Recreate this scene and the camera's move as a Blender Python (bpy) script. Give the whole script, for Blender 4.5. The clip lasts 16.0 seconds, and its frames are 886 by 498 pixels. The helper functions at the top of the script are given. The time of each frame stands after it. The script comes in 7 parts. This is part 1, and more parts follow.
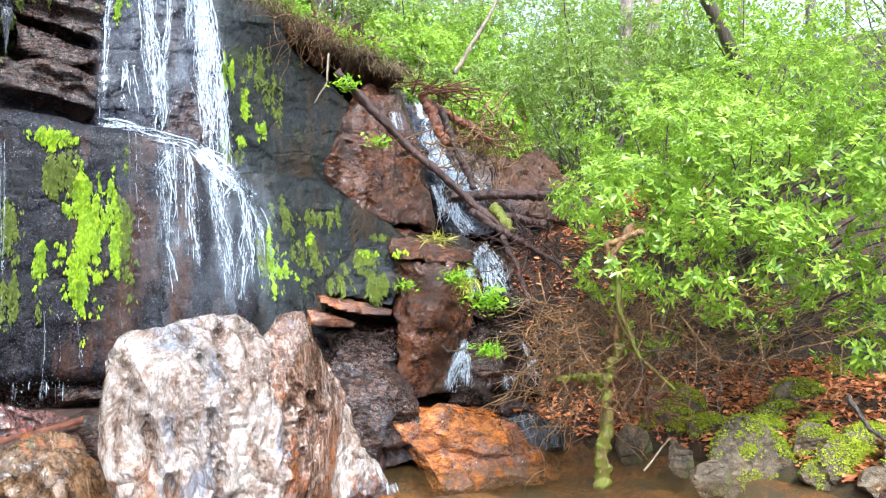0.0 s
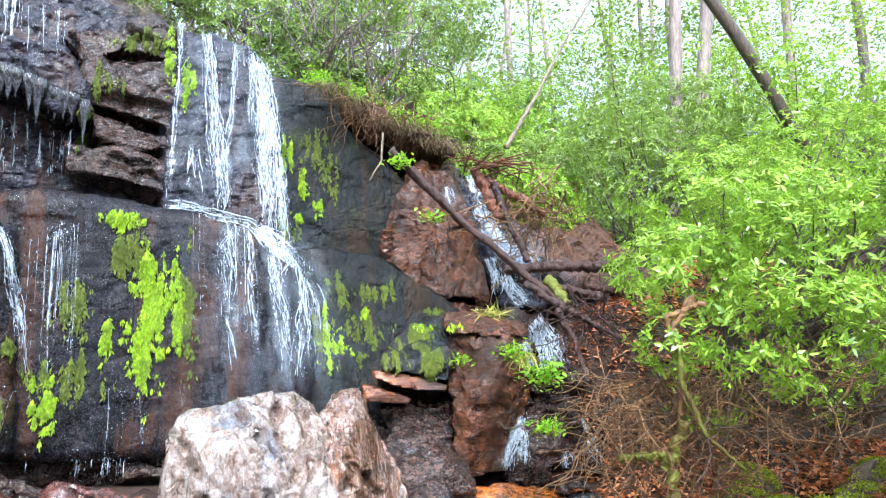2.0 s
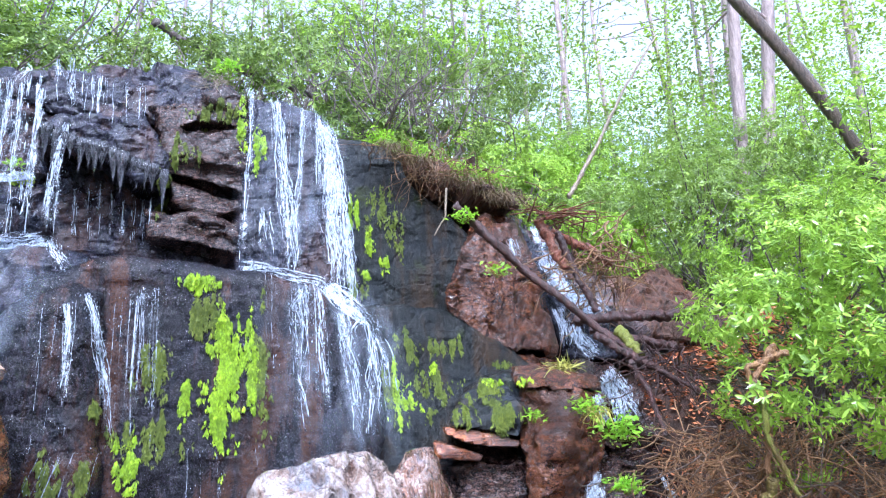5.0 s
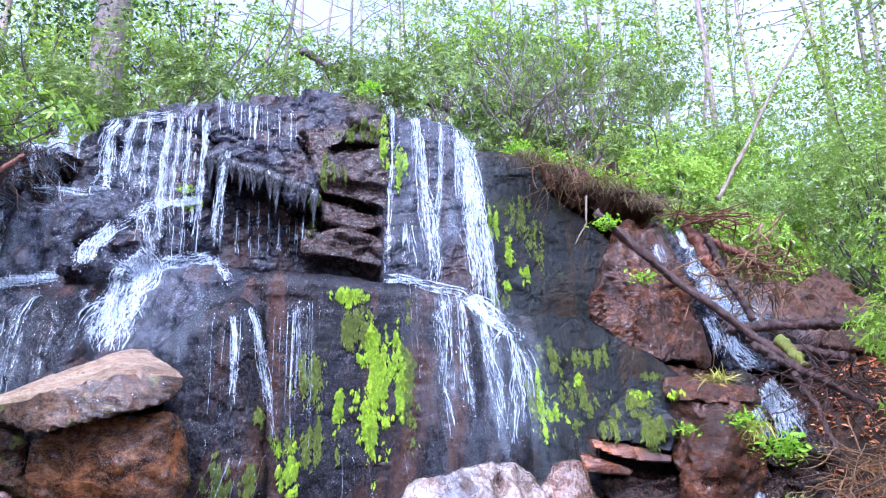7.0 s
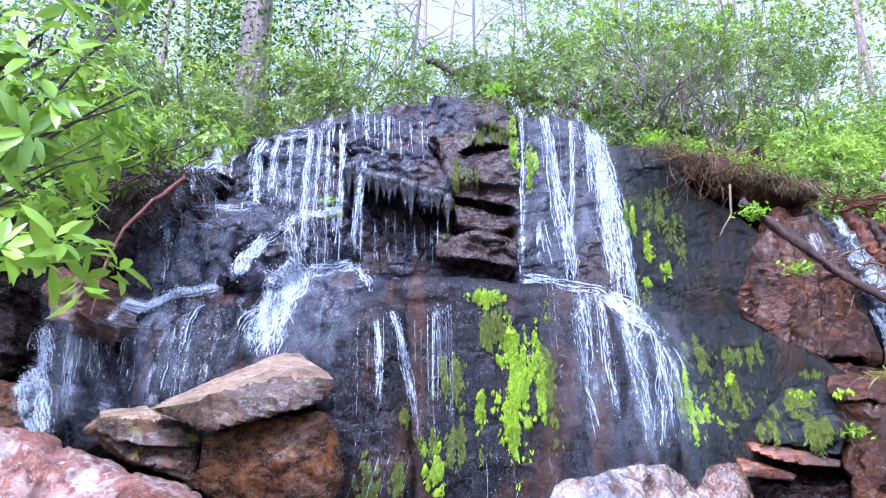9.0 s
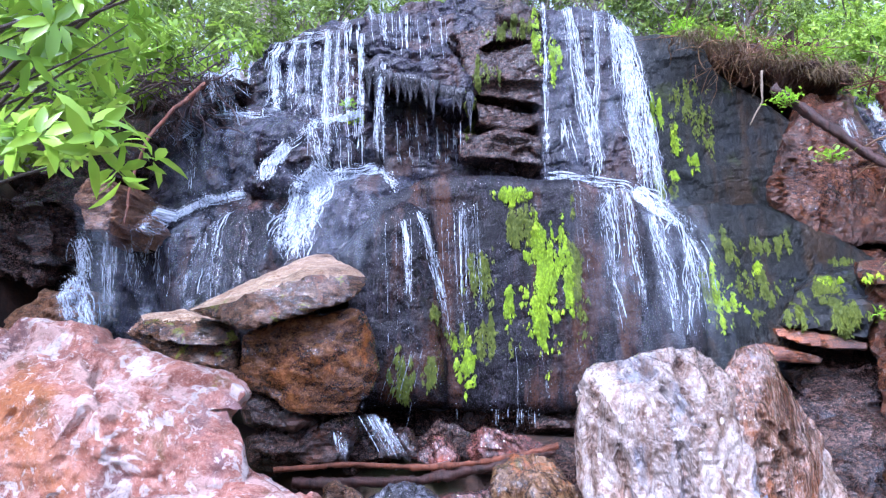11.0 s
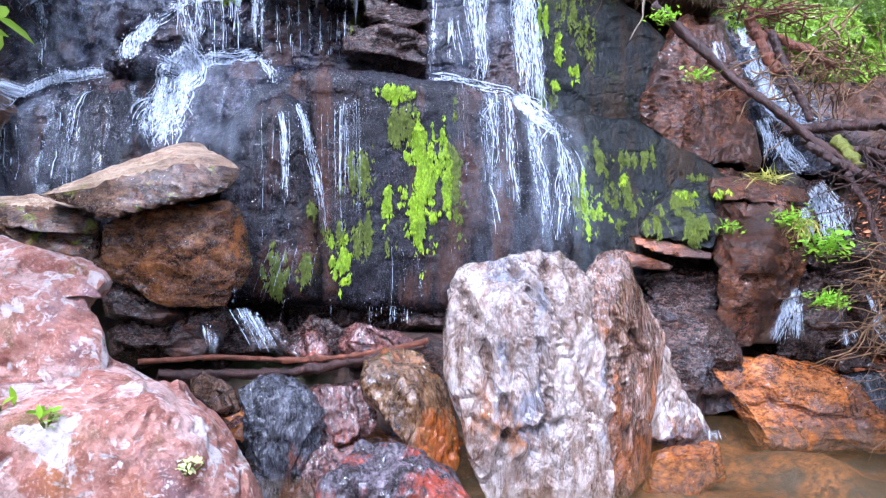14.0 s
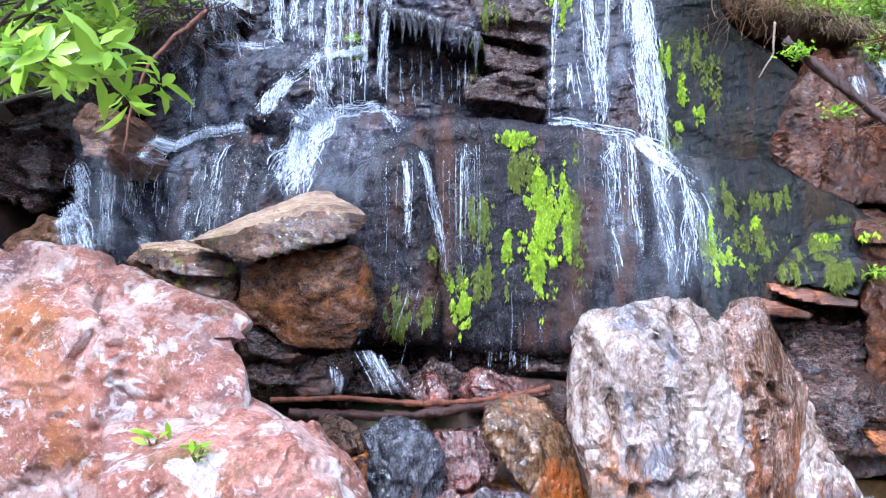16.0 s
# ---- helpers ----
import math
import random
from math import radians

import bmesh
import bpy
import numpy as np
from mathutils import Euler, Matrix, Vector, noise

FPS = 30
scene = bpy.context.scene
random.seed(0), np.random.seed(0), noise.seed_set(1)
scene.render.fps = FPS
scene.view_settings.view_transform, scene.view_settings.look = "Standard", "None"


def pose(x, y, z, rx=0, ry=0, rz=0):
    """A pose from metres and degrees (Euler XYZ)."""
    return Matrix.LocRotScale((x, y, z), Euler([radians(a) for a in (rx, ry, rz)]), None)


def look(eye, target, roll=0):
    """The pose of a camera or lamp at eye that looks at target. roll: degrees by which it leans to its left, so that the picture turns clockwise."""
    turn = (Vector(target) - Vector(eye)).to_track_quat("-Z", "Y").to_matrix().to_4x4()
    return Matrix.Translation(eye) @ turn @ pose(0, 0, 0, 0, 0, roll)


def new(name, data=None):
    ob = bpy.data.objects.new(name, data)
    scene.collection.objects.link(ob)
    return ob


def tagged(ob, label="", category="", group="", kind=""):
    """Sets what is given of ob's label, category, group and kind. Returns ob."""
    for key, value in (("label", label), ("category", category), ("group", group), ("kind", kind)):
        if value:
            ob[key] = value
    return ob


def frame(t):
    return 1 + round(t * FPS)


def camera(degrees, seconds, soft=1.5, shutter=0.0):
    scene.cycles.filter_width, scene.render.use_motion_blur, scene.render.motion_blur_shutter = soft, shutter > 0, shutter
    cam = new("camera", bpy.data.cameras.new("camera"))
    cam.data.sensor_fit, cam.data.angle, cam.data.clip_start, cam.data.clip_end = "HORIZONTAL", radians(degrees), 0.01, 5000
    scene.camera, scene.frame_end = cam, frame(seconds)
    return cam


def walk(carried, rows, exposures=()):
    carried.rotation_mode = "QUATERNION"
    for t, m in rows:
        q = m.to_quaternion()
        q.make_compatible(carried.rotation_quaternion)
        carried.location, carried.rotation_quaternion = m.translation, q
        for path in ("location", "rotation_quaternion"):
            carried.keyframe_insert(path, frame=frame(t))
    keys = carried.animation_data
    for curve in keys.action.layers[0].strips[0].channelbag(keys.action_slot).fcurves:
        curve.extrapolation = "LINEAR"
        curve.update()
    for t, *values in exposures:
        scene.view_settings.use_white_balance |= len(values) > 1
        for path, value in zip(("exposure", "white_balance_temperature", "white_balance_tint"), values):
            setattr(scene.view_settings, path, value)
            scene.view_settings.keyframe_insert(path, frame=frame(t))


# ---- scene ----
from mathutils.bvhtree import BVHTree

# ---- camera ----
cam = camera(64.14, 16.0, soft=1.2)
PATH = [
    (0.0, 0.106, 0.026, 1.503, 93.91, 0.18, -29.61),
    (0.5, 0.101, 0.030, 1.512, 95.23, -0.20, -29.12),
    (1.0, 0.100, 0.033, 1.521, 96.75, 0.28, -27.91),
    (1.5, 0.098, 0.032, 1.525, 98.10, 0.51, -27.13),
    (2.0, 0.090, 0.034, 1.537, 99.62, 0.46, -25.33),
    (2.5, 0.074, 0.035, 1.544, 101.20, 0.65, -22.85),
    (3.0, 0.080, 0.028, 1.548, 101.66, 1.37, -22.34),
    (3.5, 0.076, 0.033, 1.555, 102.07, 1.50, -22.18),
    (6.0, 0.038, 0.017, 1.593, 104.59, 0.60, -15.42),
    (6.5, 0.044, 0.014, 1.594, 104.75, 0.20, -12.10),
    (7.0, 0.020, 0.016, 1.592, 104.50, -0.02, -8.85),
    (7.5, -0.001, 0.011, 1.598, 104.78, 0.11, -3.47),
    (8.0, -0.007, 0.006, 1.601, 104.87, -0.26, 0.26),
    (10.5, -0.056, 0.030, 1.494, 100.97, 0.13, 3.00),
    (11.0, -0.069, 0.027, 1.467, 97.45, 1.11, 3.96),
    (11.5, -0.073, 0.031, 1.463, 94.27, 1.46, 4.43),
    (12.0, -0.059, 0.015, 1.452, 92.15, 0.74, 1.79),
    (12.5, -0.050, 0.023, 1.446, 91.27, 0.68, -1.72),
    (13.0, -0.038, 0.021, 1.437, 89.98, 0.13, -3.74),
    (13.5, -0.044, 0.019, 1.441, 89.54, -0.69, -5.05),
    (14.0, -0.054, 0.031, 1.437, 89.57, -0.81, -5.85),
    (14.5, -0.075, 0.037, 1.448, 90.91, -1.16, -6.05),
    (15.0, -0.102, 0.017, 1.454, 92.45, -1.19, -2.50),
    (15.5, -0.107, 0.021, 1.452, 92.58, -1.25, 0.45),
    (16.0, -0.111, 0.019, 1.450, 92.88, -1.19, 3.32),
]
EXPOSURES = [(0.0, 1.66, 5600, 5), (3.7, 1.59, 5150, 9), (7.0, 1.46, 4870, 25), (12.0, 1.43, 4900, 25), (16.0, 1.44, 5060, 15)]
walk(cam, [(t, pose(x, y, z, a, b, c)) for t, x, y, z, a, b, c in PATH], EXPOSURES)

# ---- light: bright thin overcast over a wooded gorge ----
SUN_TURN, SUN_HIGH = 200, 50
world = bpy.data.worlds.new("sky")
scene.world = world
world.use_nodes = True
wn = world.node_tree
sky = wn.nodes.new("ShaderNodeTexSky")
sky.sky_type, sky.sun_disc = "NISHITA", False
sky.sun_elevation, sky.sun_rotation = radians(SUN_HIGH), radians(SUN_TURN)
sky.air_density, sky.dust_density, sky.ozone_density = 1.0, 4.0, 1.0
back = wn.nodes["Background"]
back.inputs["Strength"].default_value = 0.15
haze = wn.nodes.new("ShaderNodeHueSaturation")  # thin bright cloud
haze.inputs["Saturation"].default_value, haze.inputs["Value"].default_value = 0.38, 1.36
wn.links.new(sky.outputs[0], haze.inputs["Color"])
wn.links.new(haze.outputs[0], back.inputs["Color"])
sun_data = bpy.data.lights.new("sun", "SUN")
sun_data.energy, sun_data.angle, sun_data.color = 1.5, radians(10), (1.0, 0.95, 0.86)
sun = new("sun", sun_data)
a, e = radians(SUN_TURN), radians(SUN_HIGH)
sun_way = Vector((math.sin(a) * math.cos(e), math.cos(a) * math.cos(e), math.sin(e)))
sun.matrix_world = look(sun_way * 40, (0, 0, 0))

# ---- numeric noise ----
rng = np.random.default_rng(7)
GRADS = rng.normal(size=(256, 3))
GRADS /= np.linalg.norm(GRADS, axis=1)[:, None]
PERM = np.concatenate([rng.permutation(256)] * 3)


def perlin(p):
    """Gradient noise, about -0.7 to 0.7, at the points p (n, 3)."""
    p = np.asarray(p, float)
    cell = np.floor(p).astype(int)
    f = p - cell
    cell &= 255
    w = f * f * f * (f * (f * 6 - 15) + 10)
    out = 0
    for i in (0, 1):
        for j in (0, 1):
            for k in (0, 1):
                h = PERM[PERM[PERM[(cell[:, 0] + i) & 255] + ((cell[:, 1] + j) & 255)] + ((cell[:, 2] + k) & 255)]
                d = f - (i, j, k)
                v = (GRADS[h] * d).sum(1)
                out = out + v * np.abs(1 - i - w[:, 0]) * np.abs(1 - j - w[:, 1]) * np.abs(1 - k - w[:, 2])
    return out


def fbm(p, octaves=4, gain=0.5):
    total, size = 0, 1.0
    for o in range(octaves):
        total = total + size * perlin(np.asarray(p) * 2 ** o + 17.3 * o)
        size *= gain
    return total


def ridged(p, octaves=3):
    total, size = 0, 1.0
    for o in range(octaves):
        total = total + size * (0.35 - np.abs(perlin(np.asarray(p) * 2 ** o + 9.1 * o)) * 2)
        size *= 0.5
    return total


def facets(p, seed=0.0, tilt=1.0):
    """Broken planes: every cell of a jittered lattice is a plane with its own tilt and height. Also how near the crack between cells is."""
    p = np.asarray(p, float) + seed
    cell = np.floor(p).astype(int)
    best, second = np.full(len(p), 9.0), np.full(len(p), 9.0)
    value, other = np.zeros(len(p)), np.zeros(len(p))
    for i in (-1, 0, 1):
        for j in (-1, 0, 1):
            for k in (-1, 0, 1):
                c = cell + (i, j, k)
                h = PERM[PERM[PERM[c[:, 0] & 255] + (c[:, 1] & 255)] + (c[:, 2] & 255)]
                d = p - (c + 0.5 + 0.42 * GRADS[(h + 91) & 255])
                dist = (d * d).sum(1)
                v = tilt * (GRADS[h] * d).sum(1) + GRADS[(h * 7 + 3) & 255, 0] * 0.6
                new_best = dist < best
                next_best = ~new_best & (dist < second)
                other = np.where(new_best, value, np.where(next_best, v, other))
                second = np.where(new_best, best, np.minimum(second, dist))
                value = np.where(new_best, v, value)
                best = np.minimum(best, dist)
    gap = np.sqrt(second) - np.sqrt(best)
    share = 0.5 + 0.5 * np.clip(gap / 0.13, 0, 1)
    return value * share + other * (1 - share), gap


def step(a, b, x):
    t = np.clip((np.asarray(x, float) - a) / (b - a), 0, 1)
    return t * t * (3 - 2 * t)


def unit(v):
    return v / np.maximum(np.linalg.norm(v, axis=-1, keepdims=True), 1e-9)


# ---- mesh makers ----
def mesh_np(name, verts, tris=None, quads=None, mat=None, smooth=True):
    verts = np.asarray(verts, np.float32)
    tris = np.zeros((0, 3), int) if tris is None else np.asarray(tris, int)
    quads = np.zeros((0, 4), int) if quads is None else np.asarray(quads, int)
    me = bpy.data.meshes.new(name)
    me.vertices.add(len(verts))
    me.vertices.foreach_set("co", verts.ravel())
    loops = np.concatenate([tris.ravel(), quads.ravel()])
    me.loops.add(len(loops))
    me.loops.foreach_set("vertex_index", loops.astype(np.int32))
    n = len(tris) + len(quads)
    me.polygons.add(n)
    starts = np.concatenate([np.arange(len(tris)) * 3, 3 * len(tris) + np.arange(len(quads)) * 4])
    me.polygons.foreach_set("loop_start", starts.astype(np.int32))
    me.polygons.foreach_set("use_smooth", np.full(n, smooth))
    me.update(calc_edges=True)
    me.validate()
    if mat:
        me.materials.append(mat)
    return me


def put(name, me, base=(0, 0, 0), parent=None, label=""):
    """Links a mesh made in world coordinates, with its origin at base, under a parent."""
    shift = Vector(base)
    me.transform(Matrix.Translation(-shift))
    ob = new(name, me)
    ob.location = shift
    if parent:
        ob.parent = parent
        ob.location = shift - parent.location
    return tagged(ob, label)


def thing(name, base, label, category, group="", kind=""):
    ob = new(name)
    ob.location = base
    ob.empty_display_size = 0.2
    return tagged(ob, label, category, group, kind)


def normals_of(v, faces):
    n = np.zeros_like(v)
    f = np.asarray(faces)
    c = np.cross(v[f[:, 2]] - v[f[:, 0]], v[f[:, 1]] - v[f[:, -1]])
    for k in range(f.shape[1]):
        np.add.at(n, f[:, k], -c)
    return unit(n)


def tube(path, radii, segs=7, wob=0.0, seed=0):
    """Verts and quads of a tapered tube along a path."""
    path = np.asarray(path, float)
    radii = np.broadcast_to(np.asarray(radii, float), (len(path),))
    tang = unit(np.gradient(path, axis=0))
    ref = np.array([0.31, 0.22, 0.93]) if abs(tang[0, 2]) < 0.9 else np.array([1.0, 0.1, 0.0])
    s = unit(np.cross(tang, ref))
    u = np.cross(tang, s)
    ang = np.arange(segs) * 2 * np.pi / segs
    ring = s[:, None] * np.cos(ang)[None, :, None] + u[:, None] * np.sin(ang)[None, :, None]
    v = path[:, None] + ring * radii[:, None, None]
    v = v.reshape(-1, 3)
    if wob:
        v = v + (ring.reshape(-1, 3)) * (wob * np.repeat(radii, segs) * fbm(v / max(radii.max() * 1.1, 0.012) + seed, 3))[:, None]
    n = len(path)
    i = np.arange(n - 1)[:, None] * segs + np.arange(segs)[None]
    j = np.arange(n - 1)[:, None] * segs + (np.arange(segs)[None] + 1) % segs
    q = np.stack([i, j, j + segs, i + segs], -1).reshape(-1, 4)
    caps = [[0, k + 1, k] for k in range(1, segs - 1)] + [[(n - 1) * segs, (n - 1) * segs + k, (n - 1) * segs + k + 1] for k in range(1, segs - 1)]
    return v, np.array(caps), q


def join(parts):
    vs, ts, qs, o = [], [], [], 0
    for v, t, q in parts:
        vs.append(v), ts.append(np.asarray(t).reshape(-1, 3) + o), qs.append(np.asarray(q).reshape(-1, 4) + o)
        o += len(v)
    return np.concatenate(vs), np.concatenate(ts), np.concatenate(qs)


def bend(a, b, n=14, wig=0.1, seed=0, sag=0.0):
    """A wiggly path from a to b."""
    a, b = np.asarray(a, float), np.asarray(b, float)
    t = np.linspace(0, 1, n)[:, None]
    p = a + (b - a) * t
    r = np.random.default_rng(seed)
    off = r.uniform(0, 50, 3)
    w = np.stack([perlin(np.stack([t[:, 0] * 2.2 + off[0], np.full(n, off[1] + k * 7.7), np.full(n, off[2])], 1)) for k in range(3)], 1)
    p = p + w * wig * np.linalg.norm(b - a) * np.sin(np.pi * np.clip(t * 0.9 + 0.05, 0, 1))
    p[:, 2] -= (sag * 4 * t * (1 - t))[:, 0]
    return p


# ---- materials ----
class Nodes:
    def __init__(self, name):
        self.mat = bpy.data.materials.new(name)
        self.mat.use_nodes = True
        self.tree = self.mat.node_tree
        self.bsdf = self.tree.nodes["Principled BSDF"]
        self.coord = self.add("ShaderNodeTexCoord").outputs["Object"]

    def add(self, kind, **props):
        n = self.tree.nodes.new(kind)
        for key, value in props.items():
            setattr(n, key, value)
        return n

    def link(self, a, b):
        self.tree.links.new(a, b)

    def mapped(self, scale, turn=(0, 0, 0)):
        m = self.add("ShaderNodeMapping")
        m.inputs["Scale"].default_value = scale
        m.inputs["Rotation"].default_value = [radians(v) for v in turn]
        self.link(self.coord, m.inputs["Vector"])
        return m.outputs[0]

    def noise(self, scale, detail=6, rough=0.6, vec=None, distort=0.0):
        n = self.add("ShaderNodeTexNoise")
        n.inputs["Scale"].default_value, n.inputs["Detail"].default_value = scale, detail
        n.inputs["Roughness"].default_value, n.inputs["Distortion"].default_value = rough, distort
        self.link(vec or self.coord, n.inputs["Vector"])
        return n.outputs["Fac"]

    def ramp(self, fac, stops):
        r = self.add("ShaderNodeValToRGB")
        el = r.color_ramp.elements
        while len(el) < len(stops):
            el.new(0.5)
        for k, (p, c) in zip(el, stops):
            k.position = p
            k.color = (c, c, c, 1) if isinstance(c, (int, float)) else (*c, 1)
        self.link(fac, r.inputs[0])
        return r.outputs[0]

    def mix(self, fac, a, b, blend="MIX"):
        m = self.add("ShaderNodeMix", data_type="RGBA", blend_type=blend)
        for sock, v in ((m.inputs[0], fac), (m.inputs[6], a), (m.inputs[7], b)):
            if isinstance(v, (int, float)):
                sock.default_value = v
            elif isinstance(v, tuple):
                sock.default_value = (*v, 1)
            else:
                self.link(v, sock)
        return m.outputs[2]

    def bump(self, heights, far=1.0):
        normal = None
        for height, strength, dist in heights:
            b = self.add("ShaderNodeBump")
            b.inputs["Strength"].default_value, b.inputs["Distance"].default_value = strength, dist
            self.link(height, b.inputs["Height"])
            if normal:
                self.link(normal, b.inputs["Normal"])
            normal = b.outputs[0]
        self.link(normal, self.bsdf.inputs["Normal"])


def rock_mat(name, dark, mid, light, stretch=(1, 1, 1), turn=(0, 0, 0), rough=(0.2, 0.5), scale=1.0, blotch=(), stain=(), spec=0.5, bump=1.0, lo=0.35, hi=0.65, streak=None, wet=0.0, speck=0.5, cracks=1.0, mottling=1.0, folds=0.0):
    n = Nodes(name)
    vec = n.mapped(stretch, turn)
    grain = n.noise(6 * scale, 10, 0.72, vec, 0.8)
    big = n.noise(1.7 * scale, 5, 0.6)
    fine = n.noise(55 * scale, 6, 0.75)
    edge = n.add("ShaderNodeTexVoronoi", feature="DISTANCE_TO_EDGE")
    edge.inputs["Scale"].default_value = 4.5 * scale
    bent = n.mix(0.12, vec, n.add("ShaderNodeTexNoise").outputs["Color"])
    n.link(bent, edge.inputs["Vector"])
    crack = n.ramp(edge.outputs[0], [(0.0, 0.0), (0.035, 1.0)])
    col = n.ramp(grain, [(lo, dark), ((lo + hi) / 2, mid), (hi, light)])
    mottle = n.noise(21 * scale, 7, 0.7, vec, 0.3)
    col = n.mix(n.ramp(mottle, [(0.50, 0.0), (0.62, 0.7 * mottling)]), col, light)
    col = n.mix(n.ramp(mottle, [(0.36, 0.75 * mottling), (0.47, 0.0)]), col, dark)
    col = n.mix(n.ramp(big, [(0.42, 0.0), (0.60, 0.8)]), col, n.mix(0.65, col, dark))
    if streak:
        runs = n.noise(2.2, 5, 0.6, n.mapped((1.6, 1.6, 0.22)))
        col = n.mix(n.ramp(runs, [(0.5, 0.0), (0.62, 0.85)]), col, n.mix(grain, tuple(c * 0.45 for c in streak), streak))
    for k, (tone, at) in enumerate(stain):
        where = n.noise((1.4 + k) * scale, 6, 0.65, n.mapped((1.3 + 0.3 * k, 1.3, 0.8)))
        col = n.mix(n.ramp(where, [(at, 0.0), (at + 0.09, 0.9)]), col, n.mix(grain, tuple(c * 0.5 for c in tone), tone))
    for tone, at, size in blotch:
        spots = n.noise(size, 8, 0.66, None, 0.5)
        col = n.mix(n.ramp(spots, [(at, 0.0), (at + 0.035, 0.92)]), col, n.mix(fine, tuple(c * 0.75 for c in tone), tone))
    glint_grit = n.noise(95 * scale, 5, 0.65)
    relief = []
    if folds:  # sharp creases that run with the grain, coloured darker along their lines
        for size, deep in ((3.0, 1.0), (8.5, 0.6)):
            off = n.add("ShaderNodeMath", operation="SUBTRACT")
            n.link(n.noise(size * scale, 4, 0.55, vec, 1.4), off.inputs[0])
            off.inputs[1].default_value = 0.5
            gap = n.add("ShaderNodeMath", operation="ABSOLUTE")
            n.link(off.outputs[0], gap.inputs[0])
            col = n.mix(n.ramp(gap.outputs[0], [(0.0, 0.75 * deep * min(1.0, folds)), (0.022, 0.0)]), col, tuple(c * 0.7 for c in dark))
            relief.append((n.ramp(gap.outputs[0], [(0.0, 0.0), (0.10, 1.0)]), 0.9 * folds, 0.05 * deep))
    col = n.mix(n.ramp(fine, [(0.36, speck), (0.48, 0.0)]), col, tuple(c * 0.6 for c in dark))
    # pale specks: lighter grains, and wet glints put into the colour
    col = n.mix(n.ramp(glint_grit, [(0.54, 0.0), (0.66, speck)]), col, tuple(min(0.9, c * 1.5) for c in light))
    col = n.mix(n.ramp(edge.outputs[0], [(0.0, 0.7 * cracks), (0.02, 0.0)]), col, tuple(c * 0.5 for c in dark))
    n.link(col, n.bsdf.inputs["Base Color"])
    n.link(n.ramp(big, [(0.35, rough[0]), (0.65, rough[1])]), n.bsdf.inputs["Roughness"])
    n.bsdf.inputs["Specular IOR Level"].default_value = spec
    if wet:
        film = n.add("ShaderNodeBump")
        film.inputs["Strength"].default_value, film.inputs["Distance"].default_value = 0.8, 0.011
        n.link(n.noise(24 * scale, 5, 0.6, vec, 0.6), film.inputs["Height"])
        n.link(film.outputs[0], n.bsdf.inputs["Coat Normal"])
        n.bsdf.inputs["Coat Weight"].default_value = min(1.0, 0.5 * wet)
        n.bsdf.inputs["Coat Roughness"].default_value = 0.06
        n.bsdf.inputs["Coat IOR"].default_value = 1.45
    n.bump(relief + [(crack, 0.35 * bump * cracks, 0.02), (grain, 0.9 * bump, 0.035), (mottle, 0.8 * bump, 0.012), (fine, 0.9 * bump, 0.004), (glint_grit, 0.8 * bump, 0.002)])
    return n.mat


# the blue tint in WET puts reflected sky into the rock colour
WET = rock_mat("wet_slate", (0.003, 0.004, 0.008), (0.011, 0.011, 0.021), (0.050, 0.044, 0.066), (1.3, 1.2, 0.8), rough=(0.12, 0.3), stain=(((0.032, 0.018, 0.018), 0.56), ((0.016, 0.022, 0.038), 0.53)), streak=(0.060, 0.028, 0.018), spec=0.3, wet=0.45, speck=0.85, lo=0.42, hi=0.66, cracks=0.3)
WALL = rock_mat("wet_pitted_wall", (0.002, 0.002, 0.003), (0.006, 0.006, 0.010), (0.040, 0.034, 0.046), (2.0, 1.8, 0.7), rough=(0.14, 0.34), stain=(((0.046, 0.020, 0.012), 0.55), ((0.010, 0.013, 0.022), 0.52)), streak=(0.10, 0.038, 0.016), scale=0.8, spec=0.28, wet=0.35, speck=1.0, lo=0.43, hi=0.66, cracks=0.1, bump=1.7, folds=0.3)
SLAB = rock_mat("smooth_wet_slab", (0.002, 0.003, 0.003), (0.009, 0.011, 0.011), (0.036, 0.038, 0.036), (2.2, 1.8, 0.4), rough=(0.25, 0.45), stain=(((0.040, 0.052, 0.006), 0.56), ((0.014, 0.018, 0.022), 0.52)), streak=(0.055, 0.030, 0.012), spec=0.2, wet=0.1, speck=0.7, lo=0.40, hi=0.66, cracks=0.1, bump=1.1, folds=0.3)
WETB = rock_mat("wet_brown_rock", (0.005, 0.003, 0.003), (0.026, 0.013, 0.010), (0.12, 0.062, 0.045), (1.2, 1.2, 2.2), rough=(0.12, 0.34), stain=(((0.15, 0.045, 0.014), 0.58), ((0.03, 0.03, 0.04), 0.56)), spec=0.4, wet=0.6, speck=0.75, lo=0.4, hi=0.66)
WETG = rock_mat("dark_mossy_rock", (0.003, 0.004, 0.005), (0.008, 0.011, 0.012), (0.028, 0.028, 0.026), (1.4, 1.2, 0.9), rough=(0.25, 0.45), stain=(((0.045, 0.065, 0.004), 0.58), ((0.018, 0.024, 0.034), 0.52)), streak=(0.05, 0.028, 0.012), spec=0.25, wet=0.25, speck=0.8, lo=0.42, hi=0.66, cracks=0.5)
BROWN = rock_mat("brown_slab_rock", (0.014, 0.006, 0.003), (0.10, 0.043, 0.016), (0.27, 0.14, 0.068), (0.8, 1.0, 1.8), (0, 18, 0), rough=(0.08, 0.26), blotch=(((0.17, 0.19, 0.012), 0.59, 3.5),), stain=(((0.10, 0.09, 0.10), 0.59), ((0.22, 0.07, 0.02), 0.56)), spec=0.5, wet=1.3, speck=0.4, bump=1.2, cracks=0.1, mottling=0.7, folds=0.6)
